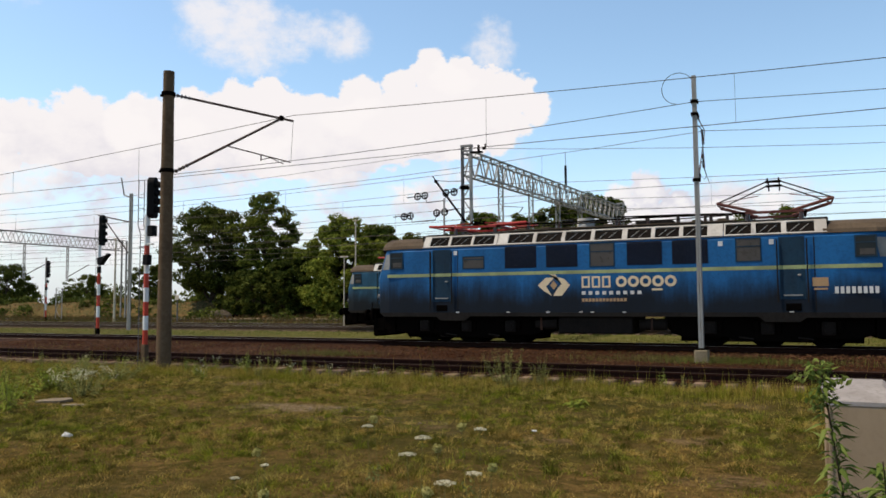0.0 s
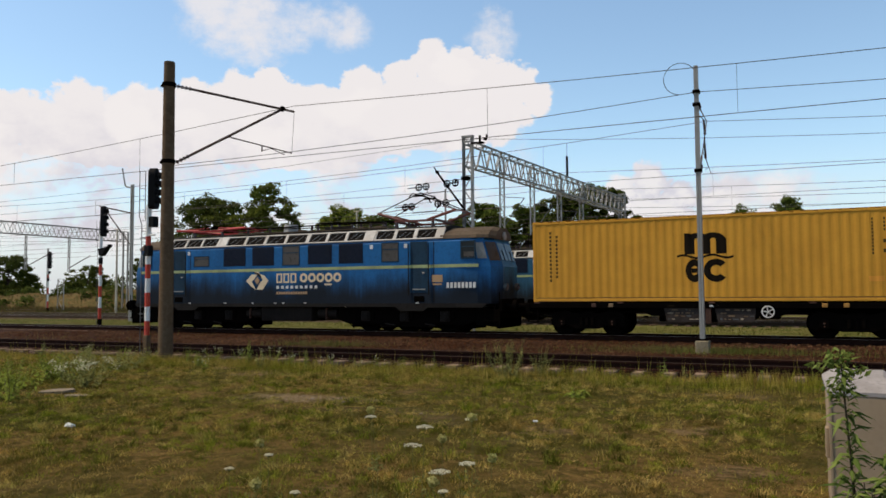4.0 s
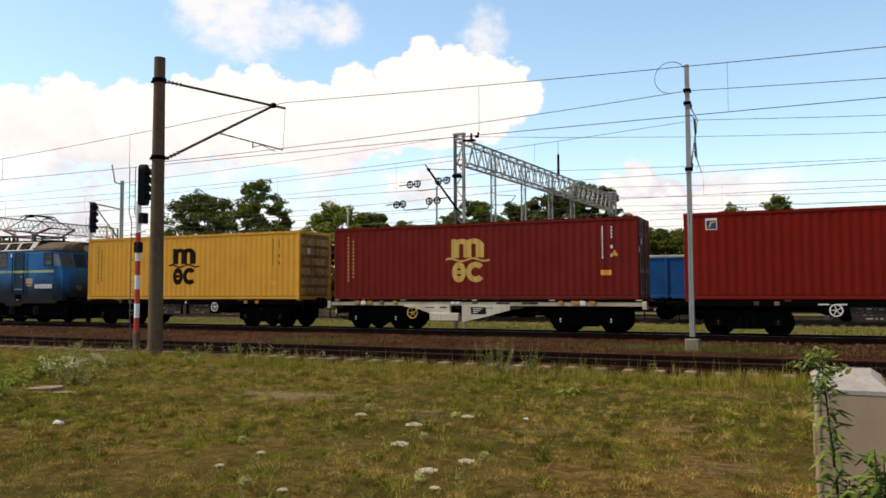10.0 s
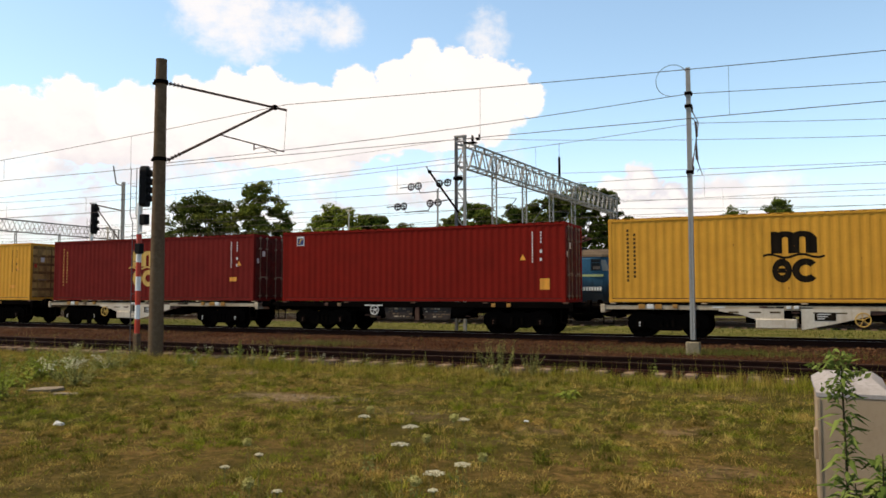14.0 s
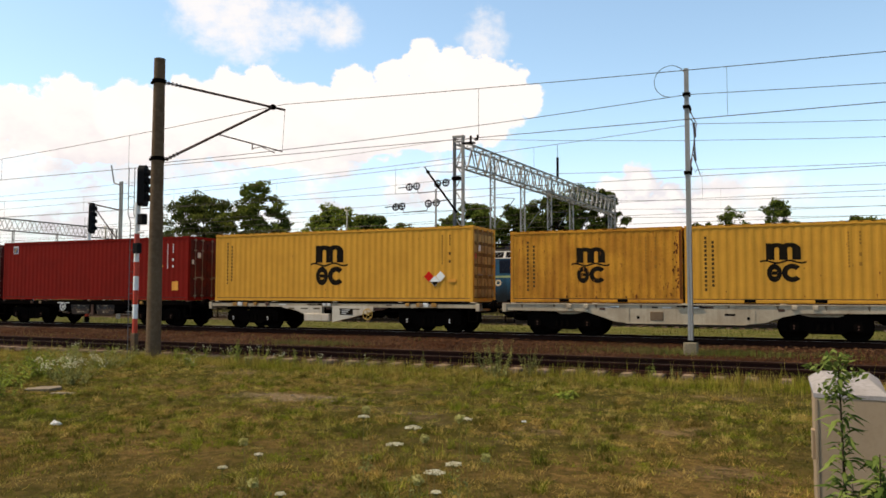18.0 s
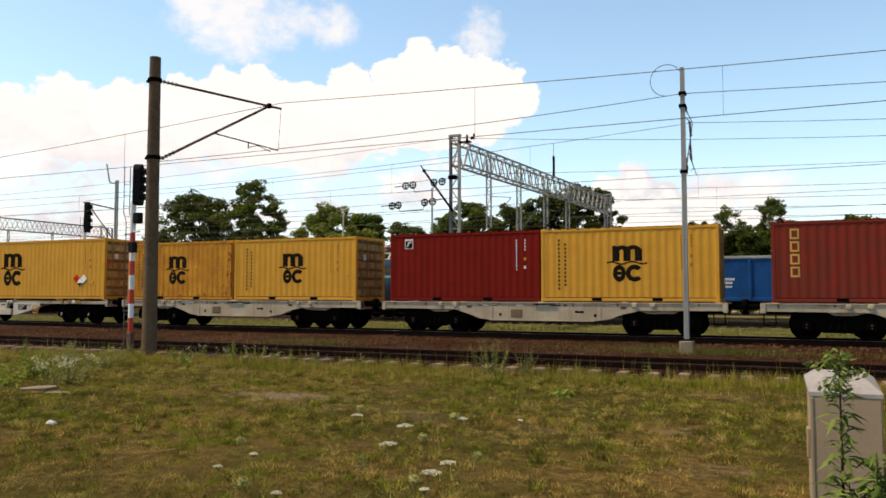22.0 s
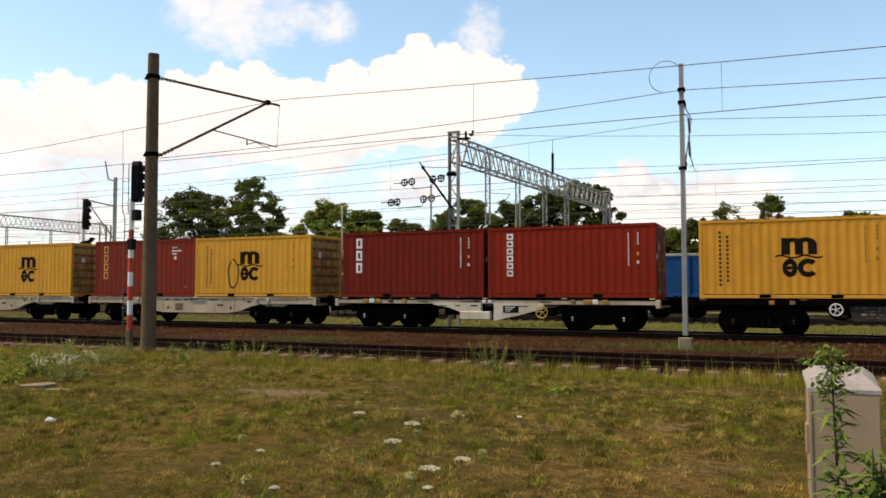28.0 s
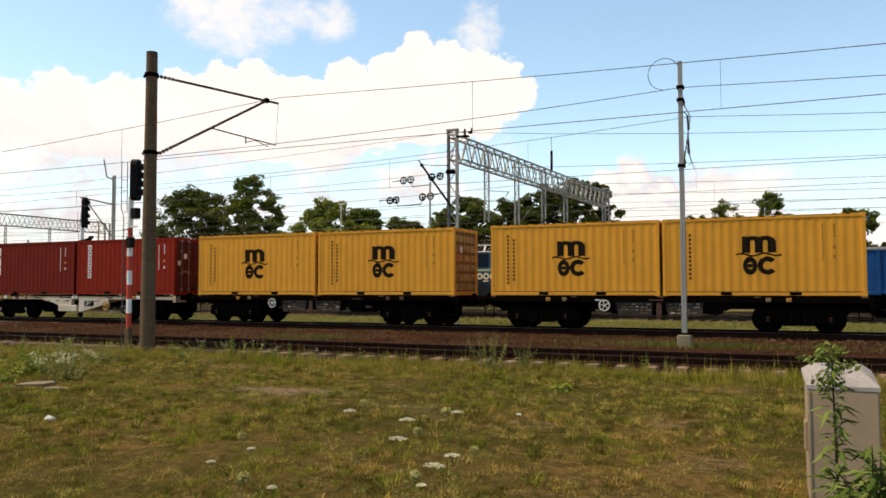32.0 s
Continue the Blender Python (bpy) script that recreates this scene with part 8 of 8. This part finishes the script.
def grow():
    rng = np.random.default_rng(9)

    gx, gy = np.arange(-28, 4.01, 0.25), np.arange(-26, -11.9, 0.25)
    grid = np.array([[lie(a, b) for b in gy] for a in gx])

    def lay(x, y):
        u, v = np.clip((x + 28) * 4, 0, len(gx) - 1.001), np.clip((y + 26) * 4, 0, len(gy) - 1.001)
        i, j = u.astype(int), v.astype(int)
        u, v = u - i, v - j
        return (grid[i, j] * (1 - u) + grid[i + 1, j] * u) * (1 - v) + (grid[i, j + 1] * (1 - u) + grid[i + 1, j + 1] * u) * v - 0.01
    # short turf, thinner on bare patches
    n = 640000
    x, y = rng.uniform(-21, 3.0, n), -12.45 - 12.75 * rng.random(n) ** 0.85
    keep = (x > (y + 27.76) * -1.62 - 0.5) & (x < 1.2 + (y + 27.76) * 0.10)
    thin = wavy(x, y, 1.1, 4)
    keep &= rng.random(n) < (0.22 + 0.75 * wavy(x, y, 6.0, 44)) * (0.75 + 0.3 * thin) * (1 - 0.92 * worn(x, y))
    x, y, thin = x[keep], y[keep], thin[keep]
    h = rng.uniform(0.020, 0.055, len(x)) * (0.40 + 0.5 * thin + 0.7 * wavy(x, y, 6.0, 44))
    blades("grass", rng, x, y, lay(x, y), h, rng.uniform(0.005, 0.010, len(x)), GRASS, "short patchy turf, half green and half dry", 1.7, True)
    # low domed clumps that give the turf its mottling
    m = 8200
    cx, cy = rng.uniform(-19, 2.0, m), rng.uniform(-24.6, -12.6, m)
    ok = (cx > (cy + 27.76) * -1.62 - 0.5) & (wavy(cx, cy, 0.9, 8) > rng.random(m) * 0.85) & (worn(cx, cy) < rng.random(m))
    cx, cy = cx[ok], cy[ok]
    per = 44
    wide = np.repeat(rng.uniform(0.05, 0.14, len(cx)), per)
    tall = np.repeat(0.045 + 0.17 * rng.random(len(cx)) ** 2.2, per)
    a, q = rng.uniform(0, 6.283, len(wide)), np.sqrt(rng.random(len(wide)))
    x, y = np.repeat(cx, per) + wide * q * np.cos(a), np.repeat(cy, per) + wide * q * np.sin(a)
    h = tall * (1.1 - 0.7 * q) * rng.uniform(0.6, 1.15, len(x))
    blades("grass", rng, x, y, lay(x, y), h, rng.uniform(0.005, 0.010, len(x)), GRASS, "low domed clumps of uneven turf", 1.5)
    # taller strip along the ballast
    n = 52000
    x = rng.uniform(-26, 2.2, n)
    y = -12.95 - rng.gamma(1.8, 0.5, n)
    ok = (y > -15.6) & (rng.random(n) < 0.25 + 0.9 * wavy(x, y, 1.3, 15))
    x, y = x[ok], y[ok]
    h = (0.06 + 0.26 * rng.random(len(x)) ** 1.8) * (0.65 + 0.5 * wavy(x, y, 0.8, 21)) * np.clip((y + 16.2) / 2.5, 0.25, 1)
    h = np.where(x < -9, h * 0.75, h)
    blades("grass", rng, x, y, lay(x, y), h, rng.uniform(0.005, 0.010, len(x)), TALL_GRASS, "tall straw-coloured grass along the ballast edge", 0.4)
    # seed stalks
    n = 550
    x, y = rng.uniform(-20, 2, n), -12.3 - rng.gamma(1.6, 0.9, n)
    blades("grass", rng, x, y, lay(x, y), rng.uniform(0.3, 0.62, n), np.full(n, 0.006), TALL_GRASS, "thin bleached seed stalks", 0.25)
    # grass between and beyond the tracks
    n = 9000
    x = np.concatenate([rng.normal(-2.2, 1.7, 3400), rng.normal(-14.3, 1.0, 1600), rng.uniform(-30, 4, 4000)])
    y = np.concatenate([rng.normal(-5.0, 0.5, 3400), rng.normal(-6.2, 0.5, 1600), rng.uniform(-8.2, -2.2, 4000)])
    ok = np.concatenate([np.ones(5000, bool), wavy(x[5000:], y[5000:], 1.0, 31) > 0.75])
    x, y = x[ok], y[ok]
    blades("grass", rng, x, y, np.full(len(x), -0.22), rng.uniform(0.06, 0.24, len(x)), rng.uniform(0.006, 0.012, len(x)), STRIP, "thin grass growing through the ballast", 0.5)
    n = 30000
    x, y = rng.uniform(-75, 10, n), rng.uniform(2.6, 12.2, n)
    blades("grass", rng, x, y, np.full(n, -0.27), rng.uniform(0.03, 0.10, n), rng.uniform(0.02, 0.05, n), STRIP, "green grass strip between main line and siding", 0.6)
    n = 34000
    x, y = rng.uniform(-110, 10, n), rng.uniform(12.2, 27.0, n)
    blades("grass", rng, x, y, np.full(n, -0.25), rng.uniform(0.04, 0.13, n), rng.uniform(0.04, 0.09, n), STRIP, "low grass grown over the sidings", 0.7)
    n = 22000
    x, y = rng.uniform(-120, -20, n), rng.uniform(26, 62, n)
    z = np.array([max(lie(a, b), swell(a, b)) for a, b in zip(x, y)]) - 0.02
    blades("grass", rng, x, y, z, rng.uniform(0.15, 0.6, n), rng.uniform(0.04, 0.08, n), FIELD_GRASS, "tall dry grass on the far field", 0.6)


grow()


def leafy(name, label, x, y, height, stems, mat, seed, leaf=0.06, spread=0.25, flowers=0, per=26, narrow=0.22, stem_mat=None, stem_r=0.006, base=None, category="weed"):
    """A weed: upright stems with pointed leaves that fan out from them."""
    rng = np.random.default_rng(seed)
    t = thing(name, label, category, pose(x, y, lie(x, y) - 0.02 if base is None else base))
    for k in range(stems):
        a = rng.uniform(0, 6.283)
        r = rng.uniform(0.0, spread)
        foot = Vector((r * 0.35 * math.cos(a), r * 0.35 * math.sin(a), 0))
        tip = Vector((r * math.cos(a), r * math.sin(a), height * (rng.uniform(0.65, 1.0) if stems > 1 else 1.0)))
        mid = foot.lerp(tip, 0.5) + Vector((rng.uniform(-0.03, 0.03), rng.uniform(-0.03, 0.03), 0))
        stem = part("stem", Geo().tube(foot, mid, stem_r, stem_r * 0.8, n=5, cap=False).tube(mid, tip, stem_r * 0.8, stem_r * 0.35, n=5, cap=False), stem_mat or STEM, t)
        v, f = [], []
        for j in range(per):
            s = 0.06 + 0.94 * (j / per) ** 1.25
            p = foot.lerp(mid, s * 2) if s < 0.5 else mid.lerp(tip, s * 2 - 1)
            b = j * 2.4 + rng.uniform(-0.9, 0.9)
            size = leaf * rng.uniform(0.5, 1.3) * (1.25 - 0.6 * s)
            out = Vector((math.cos(b), math.sin(b), rng.uniform(-0.25, 0.75))).normalized()
            side = out.cross(Vector((0, 0, 1))).normalized() * size * narrow
            dip = Vector((0, 0, -size * rng.uniform(0.1, 0.65)))
            n = len(v)
            v += [tuple(q) for q in (p, p + out * size * 0.45 + side, p + out * size + dip, p + out * size * 0.45 - side, p + out * size * 0.5 + Vector((0, 0, size * 0.06)))]
            f += [(n, n + 1, n + 4), (n + 1, n + 2, n + 4), (n + 2, n + 3, n + 4), (n + 3, n, n + 4)]
        part("leaves", bulk("leaves", v, f, mat), None, stem, "narrow pointed leaves")
        if flowers:
            v, f = sprays(rng, np.array([tuple(tip)]), np.array([(0.09, 0.09, 0.05)]), flowers, 0.014)
            part("blossom", bulk("blossom", v, f, BLOSSOM), None, stem, "sprinkle of small white flowers")
    return t


leafy("mugwort", "grey-green bushy weed beside the ballast", -5.15, -13.6, 0.78, 17, WEED_GREY, 41, 0.08, 0.50, per=34)
leafy("mugwort", "low grey-green weed beside the ballast", -4.6, -13.2, 0.62, 9, WEED_GREY, 42, 0.07, 0.35)
for k, (wx, wy, wh, wn) in enumerate(((-7.3, -12.4, 0.62, 3), (-8.0, -12.6, 0.55, 3), (-2.35, -12.3, 0.55, 5), (-1.95, -12.25, 0.50, 4), (-0.62, -12.5, 0.52, 4), (-11.6, -13.4, 0.62, 8), (-11.1, -13.6, 0.45, 6), (-12.3, -14.3, 0.40, 6), (-9.9, -13.6, 0.45, 6), (-3.75, -12.2, 0.5, 4), (-13.3, -13.6, 0.4, 6), (-6.2, -12.4, 0.4, 3), (-9.0, -12.8, 0.35, 4), (0.4, -12.3, 0.4, 4), (-15.8, -13.2, 0.4, 5), (-18.5, -13.5, 0.5, 6))):
    leafy("weed", "upright green weed at the edge of the ballast", wx, wy, wh, wn, WEED if k % 3 else WEED_GREY, 50 + k, 0.07, 0.16, per=20)
for k, (wx, wy) in enumerate(((-3.2, -15.9),)):
    leafy("weed", "broad-leaved low green weed in the turf", wx, wy, 0.16, 7, WEED, 80 + k, 0.15, 0.22, per=8, narrow=0.2)
# white-flowering bush and the lush clump beside it
leafy("flowering_bush", "bushy weed covered in tiny white flowers", -11.65, -17.9, 0.52, 26, WEED_GREY, 91, 0.06, 0.62, flowers=17, per=20)
leafy("flowering_bush", "bushy weed with tiny white flowers", -12.2, -17.4, 0.50, 16, WEED_GREY, 92, 0.06, 0.5, flowers=9, per=20)
leafy("weed_clump", "lush green weed clump", -12.6, -18.6, 0.62, 30, WEED, 93, 0.10, 0.9, per=20)
leafy("weed_clump", "lush green weed clump", -13.2, -17.3, 0.62, 24, WEED, 94, 0.10, 0.8, per=20)
leafy("weed_clump", "dense green weed clump", -13.6, -15.4, 0.55, 24, WEED_GREY, 95, 0.09, 0.8, per=18)
leafy("weed_clump", "dense green weed clump", -15.6, -14.6, 0.55, 20, WEED_GREY, 96, 0.09, 0.9, per=18)
leafy("weed_clump", "dense green weed clump", -11.3, -19.6, 0.40, 16, WEED, 97, 0.09, 0.6, per=16)

# small flowering weeds scattered along the edge of the ballast
for k, (wx, wy, wh, wn) in enumerate(((-14.7, -13.0, 0.32, 7), (-13.1, -12.9, 0.36, 8), (-12.3, -12.7, 0.42, 9), (-11.4, -12.9, 0.38, 8), (-10.5, -13.3, 0.34, 8), (-9.6, -13.0, 0.30, 6), (-17.0, -13.3, 0.36, 8), (-8.4, -13.1, 0.28, 5), (-12.0, -14.4, 0.26, 6))):
    leafy("flowering_weed", "low green weed with tiny cream flowers by the ballast", wx, wy, wh, wn, WEED, 400 + k, 0.06, 0.30, flowers=6, per=18)

SWAY = []


def wild_carrot(x, y, z, kind, seed):
    """Tall flower: thin stem with a flat white umbel, or a closed green one."""
    rng = np.random.default_rng(seed)
    ground = lie(x, y) - 0.02
    t = thing("wild_carrot", "thin-stemmed wild carrot with a flat white umbel" if kind else "thin-stemmed wild carrot with a closed green head", "flower", pose(x, y, ground), "wild carrots in the turf")
    h = z - ground
    b = Vector((rng.uniform(-0.04, 0.04), rng.uniform(-0.04, 0.04), h * 0.5))
    part("stem", Geo().line([(0, 0, 0), b, (0, 0, h)], 0.0017), STEM, t)
    if kind:
        rays = 22
        R = rng.uniform(0.020, 0.028) if x < -2.9 or z < 0.52 else rng.uniform(0.038, 0.052)
        v, f, g = [], [], Geo()
        for k in range(rays):
            a, r = k * 2.4, R * math.sqrt((k + 0.5) / rays)
            c = Vector((r * math.cos(a), r * math.sin(a), h + 0.03 - 0.25 * r))
            g.tube((0, 0, h), c, 0.0011, n=4, cap=False)
            vv, ff = sprays(rng, np.array([tuple(c)]), np.array([(0.3 * R * 0.75, 0.3 * R * 0.75, 0.004)]), 12, 0.0055)
            f += [tuple(q + len(v) for q in row) for row in ff.tolist()]
            v += vv.tolist()
        part("umbel_stalk", g, STEM, t)
        head = part("umbel", bulk("umbel", v, f, PETAL), None, t, "flat cluster of tiny white flowers")
    else:
        v, f = sprays(rng, np.array([(0, 0, h + 0.012)]), np.array([(0.030, 0.030, 0.027)]), 170, 0.010)
        part("closed_umbel", bulk("closed_umbel", v, f, SEEDHEAD), None, t, "curled green seed head")
    for k in range(4):
        a = rng.uniform(0, 6.283)
        z0 = h * rng.uniform(0.1, 0.6)
        vv, ff = sprays(rng, np.array([(0.06 * math.cos(a), 0.06 * math.sin(a), z0 + 0.03)]), np.array([(0.06, 0.06, 0.03)]), 14, 0.012)
        part("feathery_leaf", bulk("feathery_leaf", vv, ff, WEED_GREY), None, t)["kind"] = "stuff"
    SWAY.append((t, seed))
    return t


for k, q in enumerate(((-2.75, -23.03, 0.62, 1), (-2.78, -22.91, 0.66, 0), (-2.23, -23.24, 0.62, 1), (-1.93, -23.07, 0.66, 1), (-1.96, -23.13, 0.69, 0), (-2.12, -23.28, 0.57, 0), (-2.21, -23.49, 0.55, 1), (-1.65, -24.18, 0.58, 1), (-1.57, -24.03, 0.60, 1),
                       (-3.10, -23.70, 0.45, 1), (-3.33, -23.56, 0.50, 0), (-2.31, -24.58, 0.50, 1), (-2.73, -24.28, 0.45, 0), (-1.62, -24.25, 0.50, 1), (-1.68, -23.37, 0.50, 0), (-3.39, -23.73, 0.35, 1), (-1.75, -24.16, 0.53, 0))):
    wild_carrot(*q, 200 + k)

# tall weed in front of the cabinet, swaying in the wind
TALL_WEED = leafy("tall_weed", "tall leafy weed with a reddish stem", 0.295, -23.55, 1.40, 1, WEED_TALL, 301, 0.145, 0.0, per=240, narrow=0.105, stem_mat=STEM_DARK, stem_r=0.009)
crest_v, crest_f = sprays(np.random.default_rng(7), np.array([(-0.02, 0, 1.37), (-0.07, 0.02, 1.33), (0.04, 0, 1.30), (-0.02, 0, 1.22)]), np.array([(0.075, 0.06, 0.035), (0.08, 0.06, 0.03), (0.07, 0.06, 0.045), (0.07, 0.06, 0.06)]), 230, 0.019)
part("leafy_top", bulk("leafy_top", crest_v, crest_f, WEED_PALE), None, TALL_WEED, "tuft of pale young leaves")["kind"] = "stuff"
SIDE_WEED = leafy("tall_weed", "leafy weed with dark narrow leaves", 0.385, -23.62, 0.95, 6, WEED_TALL, 302, 0.165, 0.12, per=90, narrow=0.13, stem_mat=STEM_DARK, stem_r=0.007)
leafy("tall_weed", "leafy weed at the foot of a cabinet", 0.30, -23.66, 0.80, 8, WEED_TALL, 303, 0.145, 0.16, per=65, narrow=0.15, stem_mat=STEM_DARK, stem_r=0.006)

# ---- small things in the foreground ----
def cabinet():
    x0, x1, y0, y1 = 0.19, 0.69, -21.46, -20.75
    t = thing("relay_cabinet", "beige concrete trackside cabinet with a pale hipped lid", "cabinet", pose(0, 0, 0))
    part("body", Geo().box(x0 + 0.015, x1 - 0.015, y0 + 0.015, y1, -0.3, 0.745, 0.012), BEIGE_BOX, t, "stained beige body")
    lid = [[(x0 + 0.008, y0 + 0.012, 0.745), (x1 - 0.008, y0 + 0.012, 0.745), (x1 + 0.005, y1 + 0.01, 0.80), (x0 - 0.005, y1 + 0.01, 0.80)],
           [(x0 + 0.008, y0 + 0.014, 0.775), (x1 - 0.008, y0 + 0.014, 0.775), (x1 + 0.005, y1 + 0.01, 0.83), (x0 - 0.005, y1 + 0.01, 0.83)],
           [(x0 + 0.13, y0 + 0.34, 0.865), (x1 - 0.10, y0 + 0.34, 0.865), (x1 - 0.07, y1 - 0.06, 0.885), (x0 + 0.07, y1 - 0.06, 0.885)]]
    part("lid", Geo().loft(lid), BOX_TOP, t, "whitish weathered lid")
    part("door_strip", Geo().box(x0 + 0.012, x0 + 0.035, y0 + 0.006, y0 + 0.02, -0.2, 0.735, 0.004), BEIGE_BOX, t)
    part("hinge", Geo().box(x0 - 0.012, x0 + 0.016, y0 + 0.06, y0 + 0.16, 0.28, 0.50, 0.006), BEIGE_BOX, t)


cabinet()
solid("concrete_slab", Geo().prism([(-0.34, -0.16), (0.20, -0.22), (0.36, 0.02), (0.22, 0.22), (-0.2, 0.24), (-0.38, 0.06)], "z", -0.04, 0.07), SLAB, "broken pale concrete slab lying in the grass", "slab", m=pose(-11.32, -18.72, lie(-11.32, -18.72) - 0.02, 2, -2, 24) @ Matrix.Scale(0.8, 4))
solid("concrete_slab", Geo().prism([(-0.16, -0.10), (0.14, -0.12), (0.18, 0.06), (0.0, 0.12), (-0.18, 0.05)], "z", -0.03, 0.04), SLAB, "small piece of broken concrete in the grass", "slab", m=pose(-10.6, -18.95, lie(-10.6, -18.95) - 0.015, 0, 3, 50))
solid("paper_scrap", Geo().loft([[(-0.07, -0.03, 0.0), (0.06, -0.05, 0.01), (0.08, 0.03, 0.0), (-0.05, 0.045, 0.02)], [(-0.06, -0.02, 0.02), (0.05, -0.04, 0.045), (0.07, 0.03, 0.02), (-0.04, 0.04, 0.05)]]), WHITE, "crumpled white paper scrap in the grass", "litter", m=pose(-8.26, -20.99, lie(-8.26, -20.99) + 0.03, 10, 5, 30) @ Matrix.Scale(0.85, 4))
solid("paper_scrap", Geo().loft([[(-0.03, -0.01, 0.0), (0.03, -0.015, 0.0), (0.03, 0.015, 0.0), (-0.03, 0.012, 0.0)], [(-0.03, -0.01, 0.01), (0.03, -0.01, 0.012), (0.025, 0.014, 0.015), (-0.03, 0.01, 0.012)]]), WHITE, "tiny white paper scrap in the grass", "litter", m=pose(-3.0, -18.5, lie(-3.0, -18.5) + 0.03, 10, 5, 30))
for k, (sx, sy) in enumerate(((-6.9, -17.7), (-6.5, -17.5), (-7.2, -17.5), (-4.6, -18.5), (-4.3, -18.3), (-6.2, -17.9))):
    r = random.Random(k)
    solid("stone", Geo().loft([[(0.028 * r.uniform(0.6, 1.3) * math.cos(a) * q, 0.028 * r.uniform(0.6, 1.3) * math.sin(a) * q, z) for a in np.linspace(0, 5.5, 8)] for q, z in ((0.8, -0.02), (1.1, 0.008), (0.6, 0.02))]), SLAB, "small pale stone on bare earth", "stone", "stones on the bare earth", m=pose(sx, sy, lie(sx, sy), 0, 0, 40 * k))


# ---- what moves ----
# how far the train has gone to the left: seconds, metres
RUN = [(0, 0.0), (0.5, -1.57), (1, -3.15), (1.5, -4.765), (2, -6.40), (2.5, -8.05), (3, -9.735), (3.5, -11.44), (5.5, -18.36), (6, -20.13), (6.5, -21.92), (7, -23.73), (7.5, -25.58),
       (8, -27.45), (8.5, -29.35), (9, -31.26), (9.5, -33.19), (10, -35.14), (10.5, -37.11), (11, -39.10), (11.5, -41.12), (12, -43.16), (12.5, -45.20), (13, -47.25), (13.5, -49.33), (14, -51.42),
       (14.5, -53.51), (16.5, -61.92), (17, -64.10), (17.5, -66.37), (18, -68.62), (18.5, -70.89), (19, -73.17), (19.5, -75.46), (20, -77.78), (20.5, -80.12), (21, -82.48), (21.5, -84.83), (22, -87.18),
       (22.5, -89.54), (23, -91.92), (23.5, -94.34), (24, -96.79), (24.5, -99.26), (25, -101.74), (25.5, -104.22), (27.5, -114.13), (28, -116.68), (28.5, -119.24), (29, -121.83), (29.5, -124.45), (30, -127.08),
       (30.5, -129.71), (31, -132.36), (31.5, -135.02), (32, -137.70)]


def gone(t):
    ts, ss = zip(*RUN)
    return float(np.interp(t, ts, ss))


# lean of the tall weed in the wind: seconds, degrees
WIND = [(0, -5.0), (1, -3.5), (2, -5.5), (3.5, -2.0), (5, -1.0), (6, 1.0), (7, -1.0), (8, -3.5), (9, -4.5), (10, -3.0), (11, -4.0), (12, -1.5), (13, -2.6), (14, 0.5), (15.5, -1.0), (17, 1.0),
        (18, 0.5), (19, 2.8), (20, 1.5), (21, 0.0), (22, 1.5), (23, 0.3), (24, 1.0), (25, -0.5), (26.5, 1.2), (28, 0.3), (29, 1.2), (30, 0.0), (31, 0.8), (32, 0.6)]


def motions():
    for ob, k, bent in ((TALL_WEED, 1.0, -2.6), (SIDE_WEED, 0.5, 0.0)):
        p = ob.matrix_basis.translation.copy()
        walk(ob, [(t, Matrix.Translation(p) @ Matrix.Rotation(radians(a * k + bent), 4, "Y")) for t, a in WIND])
    for ob, seed in SWAY:
        r = random.Random(seed)
        p = ob.matrix_basis.translation.copy()
        walk(ob, [(t, Matrix.Translation(p) @ pose(0, 0, 0, r.uniform(-2.2, 2.2), r.uniform(-3.2, 3.2), 0)) for t in np.arange(0, 32.01, 0.8)])
    for ob in TRAIN:
        p = ob.matrix_basis.translation.copy()
        walk(ob, [(t, Matrix.Translation((p.x + s, p.y, p.z))) for t, s in RUN])
    for w, x, r in WHEELS:
        walk(w, [(k / 10, Matrix.Translation((x, 0, r)) @ Matrix.Rotation(gone(k / 10) / r, 4, "Y")) for k in range(321)])


motions()
